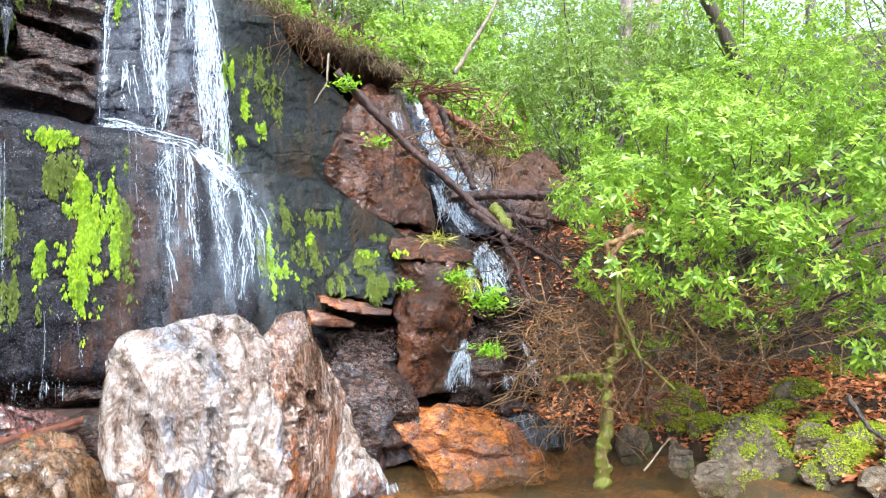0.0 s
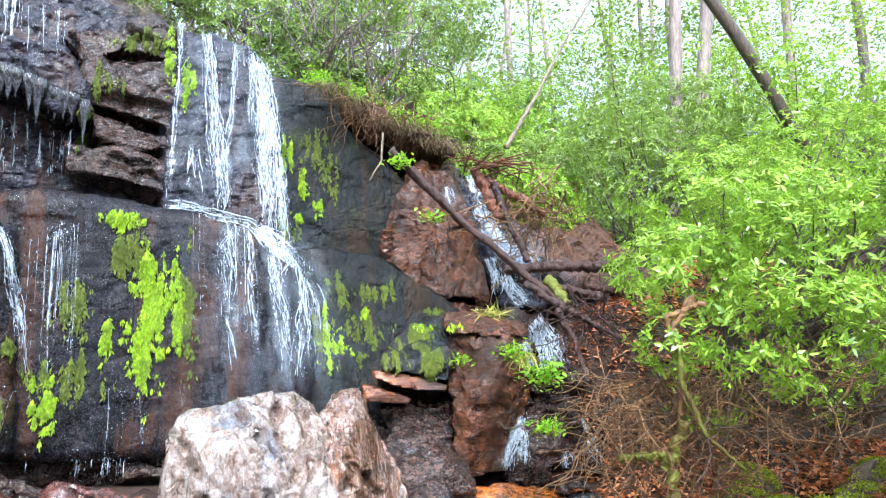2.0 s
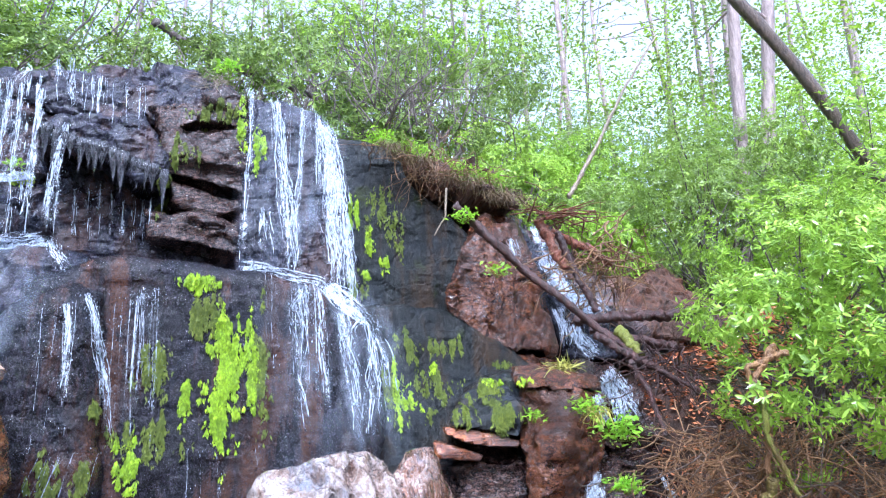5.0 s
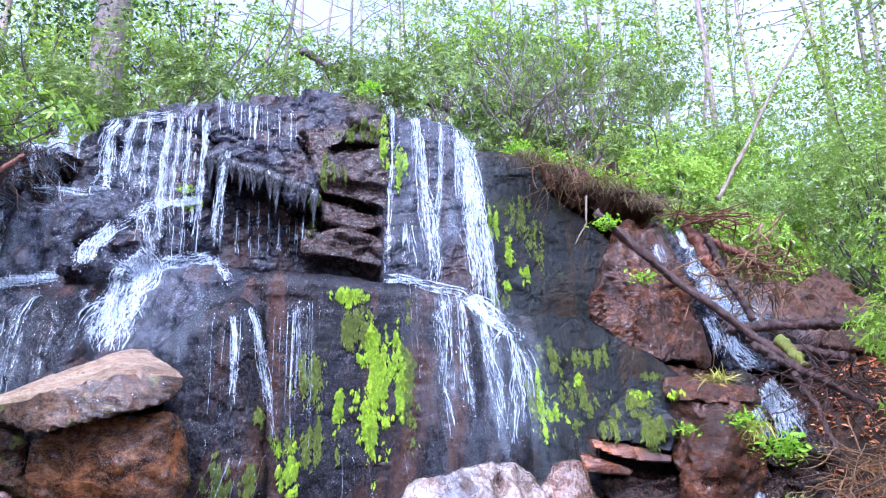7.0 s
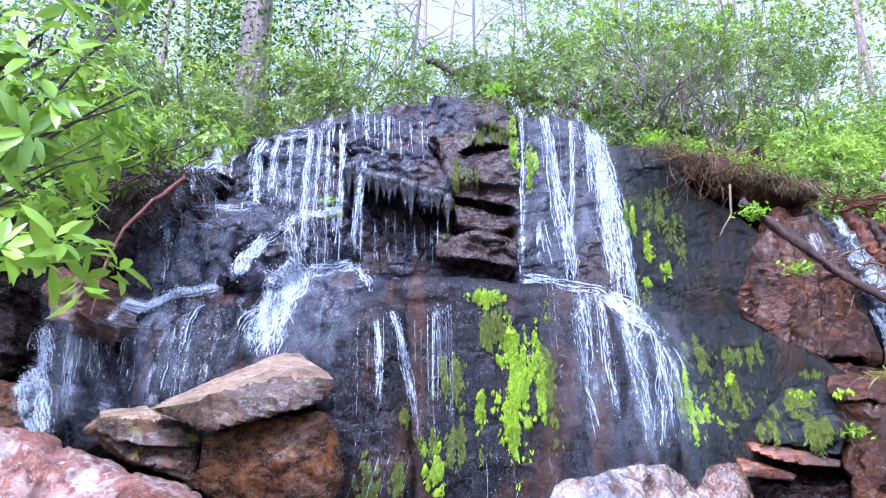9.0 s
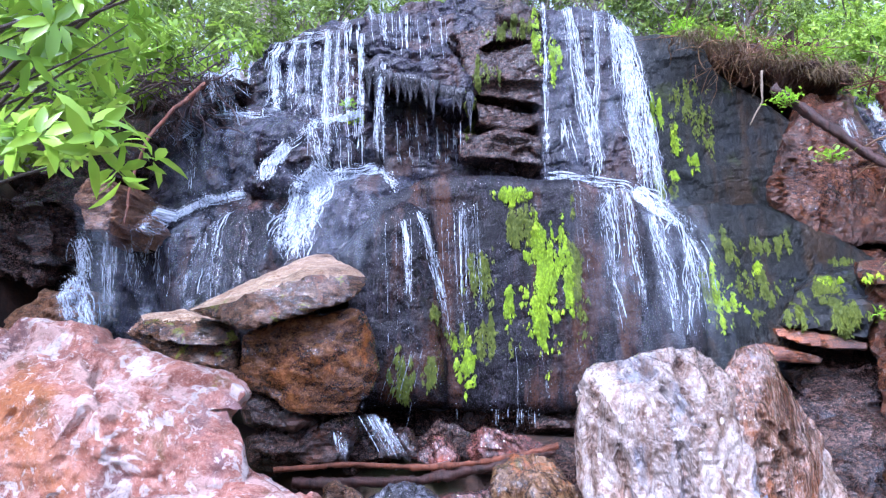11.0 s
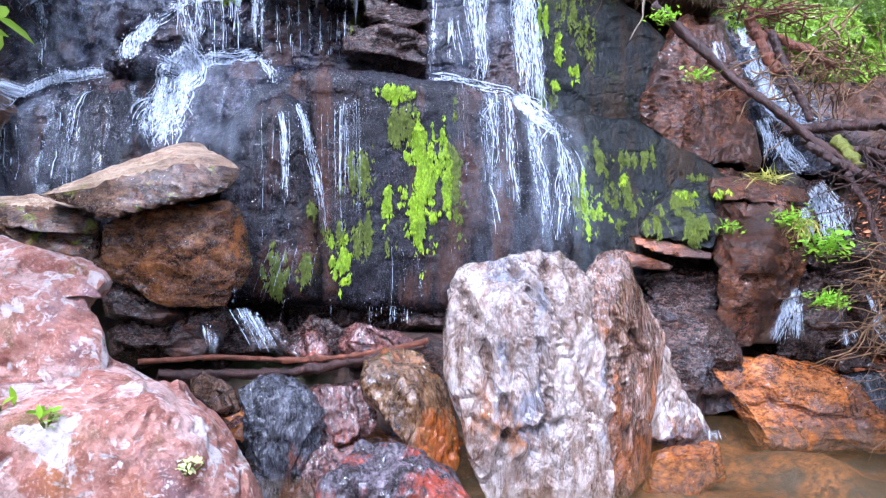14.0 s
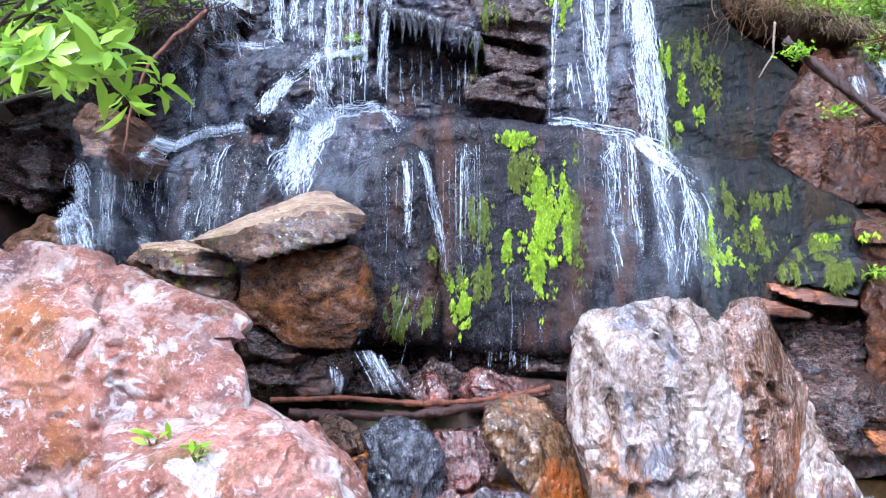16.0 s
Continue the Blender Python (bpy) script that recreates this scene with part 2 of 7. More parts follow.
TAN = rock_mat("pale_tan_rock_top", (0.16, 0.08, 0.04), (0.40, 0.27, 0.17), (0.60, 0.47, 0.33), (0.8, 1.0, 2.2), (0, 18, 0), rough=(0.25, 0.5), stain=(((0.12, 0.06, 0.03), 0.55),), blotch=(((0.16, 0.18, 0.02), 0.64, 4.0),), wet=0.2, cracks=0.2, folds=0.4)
BRRD = rock_mat("rust_brown_rock", (0.016, 0.006, 0.002), (0.135, 0.044, 0.010), (0.34, 0.135, 0.036), (0.9, 1.0, 1.5), (0, 20, 0), rough=(0.08, 0.24), stain=(((0.62, 0.17, 0.012), 0.60), ((0.05, 0.035, 0.035), 0.61)), spec=0.5, wet=1.3, speck=0.4, bump=1.2, cracks=0.1, mottling=0.7, folds=0.5)
REDC = rock_mat("red_brown_cliff", (0.009, 0.004, 0.002), (0.085, 0.026, 0.010), (0.22, 0.080, 0.034), (0.9, 1.0, 1.8), (0, -15, 0), rough=(0.15, 0.4), stain=(((0.08, 0.10, 0.012), 0.62), ((0.24, 0.075, 0.018), 0.57), ((0.030, 0.018, 0.014), 0.57)), wet=0.5, bump=1.4, cracks=0.8, folds=0.5)
ORNG = rock_mat("iron_stained_rock", (0.035, 0.014, 0.008), (0.34, 0.088, 0.010), (0.60, 0.21, 0.035), (0.8, 0.8, 1.6), (0, 25, 0), rough=(0.08, 0.24), stain=(((0.17, 0.085, 0.06), 0.50), ((0.62, 0.16, 0.008), 0.57)), scale=1.1, spec=0.5, wet=1.2, speck=0.35, lo=0.36, hi=0.64, bump=1.1, cracks=0.2, folds=0.5)
OCHR = rock_mat("ochre_rock", (0.04, 0.018, 0.008), (0.17, 0.075, 0.03), (0.36, 0.18, 0.09), (1, 1, 1.6), rough=(0.3, 0.5))
BIGB = rock_mat("pale_foliated_rock", (0.075, 0.030, 0.016), (0.36, 0.25, 0.19), (0.56, 0.49, 0.45), (1.5, 1.2, 0.6), (0, 16, 0), rough=(0.06, 0.20), stain=(((0.50, 0.18, 0.05), 0.54), ((0.30, 0.31, 0.37), 0.56), ((0.12, 0.045, 0.022), 0.59)), scale=0.85, bump=1.1, lo=0.34, hi=0.57, spec=0.5, wet=2.0, speck=0.2, mottling=0.5, cracks=0.0, folds=0.7)
BIGF = rock_mat("rusty_foliated_rock", (0.050, 0.017, 0.009), (0.32, 0.14, 0.07), (0.64, 0.48, 0.40), (2.2, 1.6, 0.35), (0, 12, 0), rough=(0.08, 0.24), stain=(((0.54, 0.16, 0.03), 0.52), ((0.34, 0.33, 0.40), 0.62), ((0.07, 0.025, 0.014), 0.57)), scale=1.0, bump=1.2, lo=0.36, hi=0.62, spec=0.5, wet=1.8, speck=0.2, cracks=0.0, mottling=0.6, folds=1.0)
OLIV = rock_mat("olive_wet_rock", (0.022, 0.010, 0.004), (0.13, 0.062, 0.022), (0.32, 0.18, 0.08), (1.4, 1.0, 0.6), (0, 25, 0), rough=(0.06, 0.2), stain=(((0.58, 0.14, 0.010), 0.50), ((0.10, 0.09, 0.02), 0.57)), spec=0.5, wet=1.6, speck=0.3, bump=1.0, cracks=0.0, mottling=0.7, folds=0.7)
REDG = rock_mat("grey_and_red_wet_rock", (0.010, 0.007, 0.008), (0.070, 0.050, 0.058), (0.30, 0.24, 0.27), (1.6, 1.0, 0.6), (0, -20, 0), rough=(0.05, 0.18), stain=(((0.66, 0.075, 0.010), 0.49), ((0.04, 0.015, 0.012), 0.56)), spec=0.5, wet=1.8, speck=0.3, bump=1.2, cracks=0.0, mottling=0.7, folds=0.8)
RUSTL = rock_mat("rust_layer_rock", (0.02, 0.007, 0.004), (0.16, 0.045, 0.014), (0.40, 0.13, 0.04), (0.8, 1.0, 2.0), rough=(0.15, 0.4), stain=(((0.06, 0.035, 0.03), 0.52),), spec=0.5, wet=1.0, speck=0.5)
REDR = rock_mat("red_lichen_rock", (0.24, 0.075, 0.050), (0.52, 0.21, 0.145), (0.72, 0.42, 0.34), (1, 1, 1.2), rough=(0.4, 0.65), blotch=(((0.70, 0.47, 0.41), 0.54, 3.6), ((0.80, 0.72, 0.70), 0.56, 6.0), ((0.80, 0.72, 0.70), 0.575, 19.0), ((0.42, 0.36, 0.06), 0.66, 3.4)), stain=(((0.66, 0.24, 0.07), 0.54), ((0.32, 0.18, 0.19), 0.54), ((0.30, 0.17, 0.07), 0.57)), bump=1.9, speck=0.5, cracks=0.4)
REDW = rock_mat("red_wet_rock", (0.012, 0.004, 0.003), (0.11, 0.028, 0.018), (0.34, 0.15, 0.12), (1.5, 1, 0.7), (0, 25, 0), rough=(0.05, 0.18), stain=(((0.55, 0.075, 0.010), 0.56), ((0.15, 0.14, 0.17), 0.59)), spec=0.5, wet=1.8, speck=0.3, bump=1.2, cracks=0.1, mottling=0.7, folds=0.8)
GREY = rock_mat("blue_grey_wet_rock", (0.010, 0.010, 0.013), (0.055, 0.055, 0.07), (0.24, 0.24, 0.28), (1.9, 1.2, 0.6), (0, 22, 0), rough=(0.08, 0.22), stain=(((0.45, 0.11, 0.02), 0.6),), spec=0.5, bump=1.2, wet=1.6, speck=0.35, cracks=0.0, mottling=0.7, folds=0.9)


def soil_mat():
    n = Nodes("leaf_litter_soil")
    a, b, c = n.noise(7, 8, 0.7), n.noise(0.6, 4), n.noise(45, 4, 0.7)
    col = n.ramp(a, [(0.3, (0.010, 0.006, 0.004)), (0.5, (0.040, 0.018, 0.009)), (0.7, (0.10, 0.042, 0.020))])
    col = n.mix(n.ramp(b, [(0.5, 0.0), (0.62, 0.6)]), col, (0.05, 0.075, 0.014))
    col = n.mix(0.5, col, n.ramp(c, [(0.3, 0.3), (0.7, 1.0)]), "MULTIPLY")
    n.link(col, n.bsdf.inputs["Base Color"])
    n.bsdf.inputs["Roughness"].default_value = 0.8
    n.bump([(a, 0.8, 0.05), (c, 0.6, 0.015)])
    return n.mat


def bark_mat(name, dark, light, moss=0.0):
    n = Nodes(name)
    a = n.noise(9, 8, 0.7, n.mapped((2.2, 2.2, 0.5)))
    b = n.noise(2.5, 4)
    col = n.ramp(a, [(0.32, dark), (0.68, light)])
    if moss:
        col = n.mix(n.ramp(b, [(1 - moss, 0.0), (1.1 - moss, 0.8)]), col, (0.13, 0.15, 0.008))
    n.link(col, n.bsdf.inputs["Base Color"])
    n.bsdf.inputs["Roughness"].default_value = 0.45
    n.bump([(a, 1.0, 0.03), (n.noise(60, 4, 0.7, n.mapped((2, 2, 0.6))), 0.6, 0.008)])
    return n.mat


def leaf_mat(name, deep, fresh, rough=0.35, through_light=0.35, mottled=False):
    n = Nodes(name)
    island = n.add("ShaderNodeNewGeometry").outputs["Random Per Island"]
    patch = n.noise(1.1, 3)
    col = n.mix(n.ramp(island, [(0.0, 0.0), (1.0, 1.0)]), deep, fresh)
    col = n.mix(n.ramp(patch, [(0.4, 0.0), (0.7, 0.5)]), col, fresh)
    if mottled:
        col = n.mix(n.ramp(n.noise(30, 5, 0.7), [(0.38, 0.7), (0.54, 0.0)]), col, deep)
        col = n.mix(n.ramp(n.noise(7, 4, 0.6), [(0.36, 0.5), (0.52, 0.0)]), col, tuple(c * 0.7 for c in deep))
    n.link(col, n.bsdf.inputs["Base Color"])
    n.bsdf.inputs["Roughness"].default_value = rough
    glow = n.add("ShaderNodeBsdfTranslucent")
    n.link(n.mix(0.5, col, tuple(min(1.0, c * 1.9) for c in fresh)), glow.inputs["Color"])
    mixer = n.add("ShaderNodeMixShader")
    mixer.inputs[0].default_value = through_light
    n.link(n.bsdf.outputs[0], mixer.inputs[1])
    n.link(glow.outputs[0], mixer.inputs[2])
    n.link(mixer.outputs[0], n.tree.nodes["Material Output"].inputs["Surface"])
    return n.mat


def water_mat(name, lo, hi, top, scale=9.0, stretch=(3.0, 3.0, 0.5)):
    """White broken water: opaque foam threads with clear gaps between."""
    n = Nodes(name)
    # slightly blue: sky reflected by thin water is put into the base colour
    n.bsdf.inputs["Base Color"].default_value = (0.74, 0.82, 0.94, 1)
    n.bsdf.inputs["Roughness"].default_value = 0.25
    f = n.noise(scale, 5, 0.65, n.mapped(stretch))
    n.link(n.ramp(f, [(lo, 0.0), (hi, top)]), n.bsdf.inputs["Alpha"])
    n.bump([(f, 0.6, 0.03)])
    return n.mat


SOIL = soil_mat()
BARK = bark_mat("grey_brown_bark", (0.05, 0.036, 0.028), (0.22, 0.17, 0.14), 0.3)
BARKP = bark_mat("pink_grey_bark", (0.14, 0.10, 0.085), (0.42, 0.32, 0.29))
BARKD = bark_mat("dark_bark", (0.025, 0.018, 0.014), (0.10, 0.07, 0.055))
BARKM = bark_mat("brown_bark", (0.022, 0.014, 0.010), (0.13, 0.085, 0.055), 0.25)
LOGW = bark_mat("wet_red_brown_wood", (0.006, 0.003, 0.002), (0.07, 0.024, 0.016))
STRIP = bark_mat("stripped_orange_wood", (0.05, 0.014, 0.006), (0.22, 0.065, 0.025))
ROOTW = bark_mat("tan_root_wood", (0.07, 0.032, 0.012), (0.30, 0.16, 0.06))
PALEW = bark_mat("pale_twig_wood", (0.12, 0.085, 0.055), (0.34, 0.27, 0.19))
MOSSW = bark_mat("mossy_wood", (0.05, 0.030, 0.008), (0.20, 0.15, 0.03), 0.60)
RHODO = leaf_mat("rhododendron_leaf", (0.026, 0.068, 0.007), (0.36, 0.54, 0.055), 0.14, 0.30)
LAUREL = leaf_mat("laurel_leaf", (0.016, 0.040, 0.008), (0.22, 0.30, 0.06), 0.20, 0.30)
SPRING = leaf_mat("spring_leaf", (0.040, 0.095, 0.008), (0.38, 0.54, 0.05), 0.35, 0.36)
CANOPY = leaf_mat("canopy_leaf", (0.016, 0.042, 0.008), (0.26, 0.36, 0.06), 0.30, 0.34)
PINE = leaf_mat("shade_leaf", (0.02, 0.055, 0.012), (0.07, 0.15, 0.025), 0.4, 0.3)
MOSS = leaf_mat("bright_moss", (0.08, 0.17, 0.000), (0.50, 0.72, 0.000), 0.6, 0.3, True)
MOSSD = leaf_mat("olive_moss", (0.06, 0.085, 0.008), (0.17, 0.21, 0.012), 0.7, 0.25, True)
LITTER = leaf_mat("fallen_leaf", (0.26, 0.07, 0.025), (0.68, 0.27, 0.11), 0.6, 0.2)
# brighter than RHODO: the sunlight on the near branch is put into its colour
NEARL = leaf_mat("sunlit_rhododendron_leaf", (0.05, 0.13, 0.012), (0.34, 0.54, 0.05), 0.18, 0.32)
HERB = leaf_mat("herb_leaf", (0.10, 0.26, 0.01), (0.34, 0.60, 0.03), 0.4, 0.4)
GRASS = leaf_mat("grass_blade", (0.20, 0.22, 0.03), (0.45, 0.42, 0.08), 0.5, 0.3)
DRYG = leaf_mat("dry_grass_blade", (0.030, 0.020, 0.008), (0.15, 0.10, 0.04), 0.6, 0.2)
FLOWER = leaf_mat("pale_flower", (0.45, 0.55, 0.10), (0.80, 0.85, 0.45), 0.5, 0.3)
MOSSB = leaf_mat("cushion_moss", (0.09, 0.13, 0.004), (0.40, 0.46, 0.010), 0.7, 0.22)
STONE = rock_mat("dark_bank_stone", (0.02, 0.014, 0.009), (0.09, 0.065, 0.04), (0.22, 0.16, 0.10), rough=(0.3, 0.6), stain=(((0.09, 0.11, 0.012), 0.5),), cracks=0.3)
EARTH = rock_mat("red_earth", (0.010, 0.004, 0.002), (0.050, 0.018, 0.008), (0.13, 0.050, 0.022), rough=(0.6, 0.8), cracks=0.0, stain=(((0.06, 0.03, 0.015), 0.55),))
FOAM = water_mat("white_water", 0.36, 0.62, 0.72, 34.0, (2.0, 2.0, 0.45))
DROPS = water_mat("water_drops", 0.0, 0.2, 0.75)


def film_mat():
    """Thin torn water: streaks along the flow, opaque where there is most of it."""
    n = Nodes("sheet_of_white_water")
    n.bsdf.inputs["Base Color"].default_value = (0.80, 0.86, 0.96, 1)
    n.bsdf.inputs["Roughness"].default_value = 0.3
    flow = n.add("ShaderNodeUVMap", uv_map="flow").outputs[0]
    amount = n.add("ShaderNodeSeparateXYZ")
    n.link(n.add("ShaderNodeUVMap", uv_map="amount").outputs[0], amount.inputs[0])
    m = n.add("ShaderNodeMapping")
    m.inputs["Scale"].default_value = (1, 0.10, 1)
    n.link(flow, m.inputs["Vector"])
    streak = n.noise(30, 4, 0.6, m.outputs[0], 0.9)
    broad = n.noise(11, 3, 0.5, m.outputs[0], 0.6)
    lumps = n.noise(16, 5, 0.65, flow, 0.5)
    total = n.add("ShaderNodeMath", operation="ADD")
    n.link(streak, total.inputs[0])
    n.link(broad, total.inputs[1])
    with_lumps = n.add("ShaderNodeMath", operation="MULTIPLY_ADD")
    n.link(lumps, with_lumps.inputs[0])
    with_lumps.inputs[1].default_value = 1.0
    n.link(total.outputs[0], with_lumps.inputs[2])
    level = n.add("ShaderNodeMath", operation="MULTIPLY_ADD")
    n.link(amount.outputs[1], level.inputs[0])
    level.inputs[1].default_value = 0.42
    n.link(with_lumps.outputs[0], level.inputs[2])
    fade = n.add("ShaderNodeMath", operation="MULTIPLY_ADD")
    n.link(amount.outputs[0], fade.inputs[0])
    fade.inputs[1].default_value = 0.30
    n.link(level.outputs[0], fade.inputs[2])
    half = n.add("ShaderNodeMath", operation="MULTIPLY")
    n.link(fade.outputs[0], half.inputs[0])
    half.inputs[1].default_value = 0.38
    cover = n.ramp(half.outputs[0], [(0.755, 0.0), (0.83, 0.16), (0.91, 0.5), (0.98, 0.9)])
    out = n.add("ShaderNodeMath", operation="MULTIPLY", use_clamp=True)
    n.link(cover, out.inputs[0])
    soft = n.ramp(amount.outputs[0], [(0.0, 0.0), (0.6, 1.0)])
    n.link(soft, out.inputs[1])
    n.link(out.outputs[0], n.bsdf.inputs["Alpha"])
    n.bump([(streak, 0.5, 0.01), (lumps, 0.3, 0.02)])
    return n.mat


FILM = film_mat()
VEIL = water_mat("thin_falling_water", 0.40, 0.80, 0.34, 9.0, (4.0, 4.0, 0.25))


def mist_mat():
    """Drifting spray: a thin pale veil with no edges of its own."""
    n = Nodes("drifting_spray")
    n.bsdf.inputs["Base Color"].default_value = (0.70, 0.80, 0.96, 1)
    n.bsdf.inputs["Roughness"].default_value = 1.0
    n.bsdf.inputs["Specular IOR Level"].default_value = 0.0
    amount = n.add("ShaderNodeSeparateXYZ")
    n.link(n.add("ShaderNodeUVMap", uv_map="amount").outputs[0], amount.inputs[0])
    m = n.add("ShaderNodeMapping")
    m.inputs["Scale"].default_value = (1, 0.35, 1)
    n.link(n.add("ShaderNodeUVMap", uv_map="flow").outputs[0], m.inputs["Vector"])
    out = n.add("ShaderNodeMath", operation="MULTIPLY", use_clamp=True)
    n.link(n.ramp(n.noise(6, 5, 0.6, m.outputs[0], 0.6), [(0.40, 0.0), (0.72, 0.11)]), out.inputs[0])
    n.link(amount.outputs[0], out.inputs[1])
    n.link(out.outputs[0], n.bsdf.inputs["Alpha"])
    return n.mat


MIST = mist_mat()


def pool_mat():
    n = Nodes("tea_brown_pool_water")
    n.bsdf.inputs["Base Color"].default_value = (0.10, 0.06, 0.022, 1)
    n.bsdf.inputs["Roughness"].default_value = 0.05
    n.bsdf.inputs["IOR"].default_value = 1.33
    n.bsdf.inputs["Alpha"].default_value = 0.30
    w = n.noise(5, 3, 0.5)
    n.bump([(w, 0.25, 0.02)])
    return n.mat


POOL = pool_mat()
SAND = rock_mat("orange_silt", (0.030, 0.018, 0.007), (0.15, 0.060, 0.014), (0.34, 0.125, 0.024), rough=(0.5, 0.7), stain=(((0.045, 0.042, 0.024), 0.48),), cracks=0.0, speck=0.2, bump=0.5)


# ---- terrain: one sheet to the horizon ----
def ground(x, y):
    x, y = np.asarray(x, float), np.asarray(y, float)
    p = np.stack([x, y, np.zeros_like(x)], -1).reshape(-1, 3)
    rough = (fbm(p * 0.9, 3) * 0.18).reshape(x.shape)
    broad = (fbm(p * 0.07, 2) * 3.0).reshape(x.shape)
    far = np.hypot(x, y)
    z = -0.35 + 0.10 * rough
    z = z + 0.95 * step(4.9, 6.4, y) * step(1.6, 0.6, x) + 0.75 * step(5.6, 6.9, y) * step(0.8, 2.0, x)
    plateau = 4.95 + 0.30 * np.maximum(0, y - 8.8) * step(60, 20, y) + 0.0 * x
    plateau = np.minimum(plateau, 15) + 0.06 * np.maximum(0, y - 30)
    side_drop = 0.6 * step(2.2, 3.6, x) + 1.5 * step(4.2, 5.6, x)
    cliff = -0.35 + (plateau + 0.35 - side_drop) * step(7.9, 8.75, y + 0.25 * rough)
    z = np.maximum(z, cliff)
    edge = 5.5 - 1.5 * step(4.6, 7.6, y) - 0.7 * step(2.0, -3.0, y)
    d = x - edge
    bank = -0.35 + 0.42 * step(-0.5, 0.25, d) + 0.40 * np.clip(d, 0, 30) + 0.12 * np.maximum(0, d - 30) + rough * step(0, 1, d) * 0.8
    bank = bank + 1.6 * step(0.4, 1.6, d) * step(5.2, 7.2, y)
    z = np.maximum(z, np.where(d > -0.6, bank, -1))
    dl = -3.95 + 0.45 * step(5.0, 3.5, y) - x - 0.5 * step(5.0, 3.0, y)
    dl = dl + (0.55 * np.sin(1.3 * y + 0.7) + 0.35 * np.sin(2.9 * y)) * step(2.0, 0.6, y)
    left = -0.35 + (3.2 * step(4.2, 6.0, y) + 1.3 * step(6.0, 4.2, y)) * step(-0.1, 1.0, dl) + 0.35 * np.clip(dl, 0, 30) + rough * step(0, 1, dl)
    z = np.maximum(z, np.where(dl > -0.2, left, -1))
    behind = -0.35 + 0.30 * np.clip(-y - 2.3 + 0.5 * np.sin(0.9 * x + 0.5) + 0.3 * np.sin(2.3 * x), 0, 22)
    z = np.maximum(z, behind)
    return z + broad * step(14, 40, far)


def build_ground():
    s = np.sinh(np.linspace(-1, 1, 381) * 5.2) / np.sinh(5.2)
    xs = 260 * s + 0.0
    ys = 260 * s + 5.0
    gx, gy = np.meshgrid(xs, ys, indexing="xy")
    v = np.stack([gx, gy, ground(gx, gy)], -1).reshape(-1, 3)
    n = len(xs)
    i = (np.arange(n - 1)[:, None] * n + np.arange(n - 1)[None]).ravel()
    q = np.stack([i, i + 1, i + n + 1, i + n], 1)
    me = mesh_np("ground", v, None, q, SOIL)
    tagged(new("ground", me), "wooded gorge floor and hillside of dark soil and leaf litter", "ground", kind="structure")


build_ground()


def build_pool():
    xs, ys = np.linspace(-5.4, 6.6, 66), np.linspace(-4.4, 6.2, 56)
    gx, gy = np.meshgrid(xs, ys, indexing="xy")
    p = np.stack([gx, gy, 0 * gx], -1).reshape(-1, 3)
    p[:, 2] = 0.012 * fbm(p * 2.2, 3)
    n = len(xs)
    i = (np.arange(len(ys) - 1)[:, None] * n + np.arange(n - 1)[None]).ravel()
    q = np.stack([i, i + 1, i + n + 1, i + n], 1)
    ob = new("water", mesh_np("water", p, None, q, POOL))
    ob.visible_shadow = False
    tagged(ob, "shallow tea-brown plunge pool water with soft ripples", "water", kind="structure")


build_pool()


def build_bed():
    xs, ys = np.linspace(-5.3, 6.0, 100), np.linspace(-4.3, 6.2, 90)
    gx, gy = np.meshgrid(xs, ys, indexing="xy")
    p = np.stack([gx, gy, ground(gx, gy)], -1).reshape(-1, 3)
    lift = np.abs(fbm(p * 0.8 + 3, 4)) * 0.35
    p[:, 2] = np.minimum(p[:, 2] + 0.03 + lift, np.maximum(p[:, 2] - 0.05, -0.03))
    n = len(xs)
    i = (np.arange(len(ys) - 1)[:, None] * n + np.arange(n - 1)[None]).ravel()
    q = np.stack([i, i + 1, i + n + 1, i + n], 1)
    tagged(new("pool_bed", mesh_np("pool_bed", p, None, q, SAND)), "orange iron-stained silt on the bed of the pool", "pool bed", kind="structure")


build_bed()

# ---- the rock face ----
cliff = thing("cliff", (0, 7, 0), "stepped dark wet rock face of a small waterfall", "cliff", kind="structure")
SURF_V, SURF_F = [], []


def polygon_distance(poly, x, z):
    """Signed distance to a polygon (negative inside) and its direction."""
    p = np.stack([x, z], -1)
    best, inside = np.full(x.shape, 1e9), np.zeros(x.shape, bool)
    near = np.zeros(p.shape)
    for (ax, az), (bx, bz) in zip(poly, poly[1:] + poly[:1]):
        e = np.array([bx - ax, bz - az])
        w = p - (ax, az)
        t = np.clip((w @ e) / (e @ e), 0, 1)
        c = (ax, az) + t[..., None] * e
        d = np.linalg.norm(p - c, axis=-1)
        near = np.where((d < best)[..., None], c, near)
        best = np.minimum(best, d)
        if bz != az:
            inside ^= ((az > z) != (bz > z)) & (x < (bx - ax) * (z - az) / (bz - az) + ax)
    return np.where(inside, -best, best), near


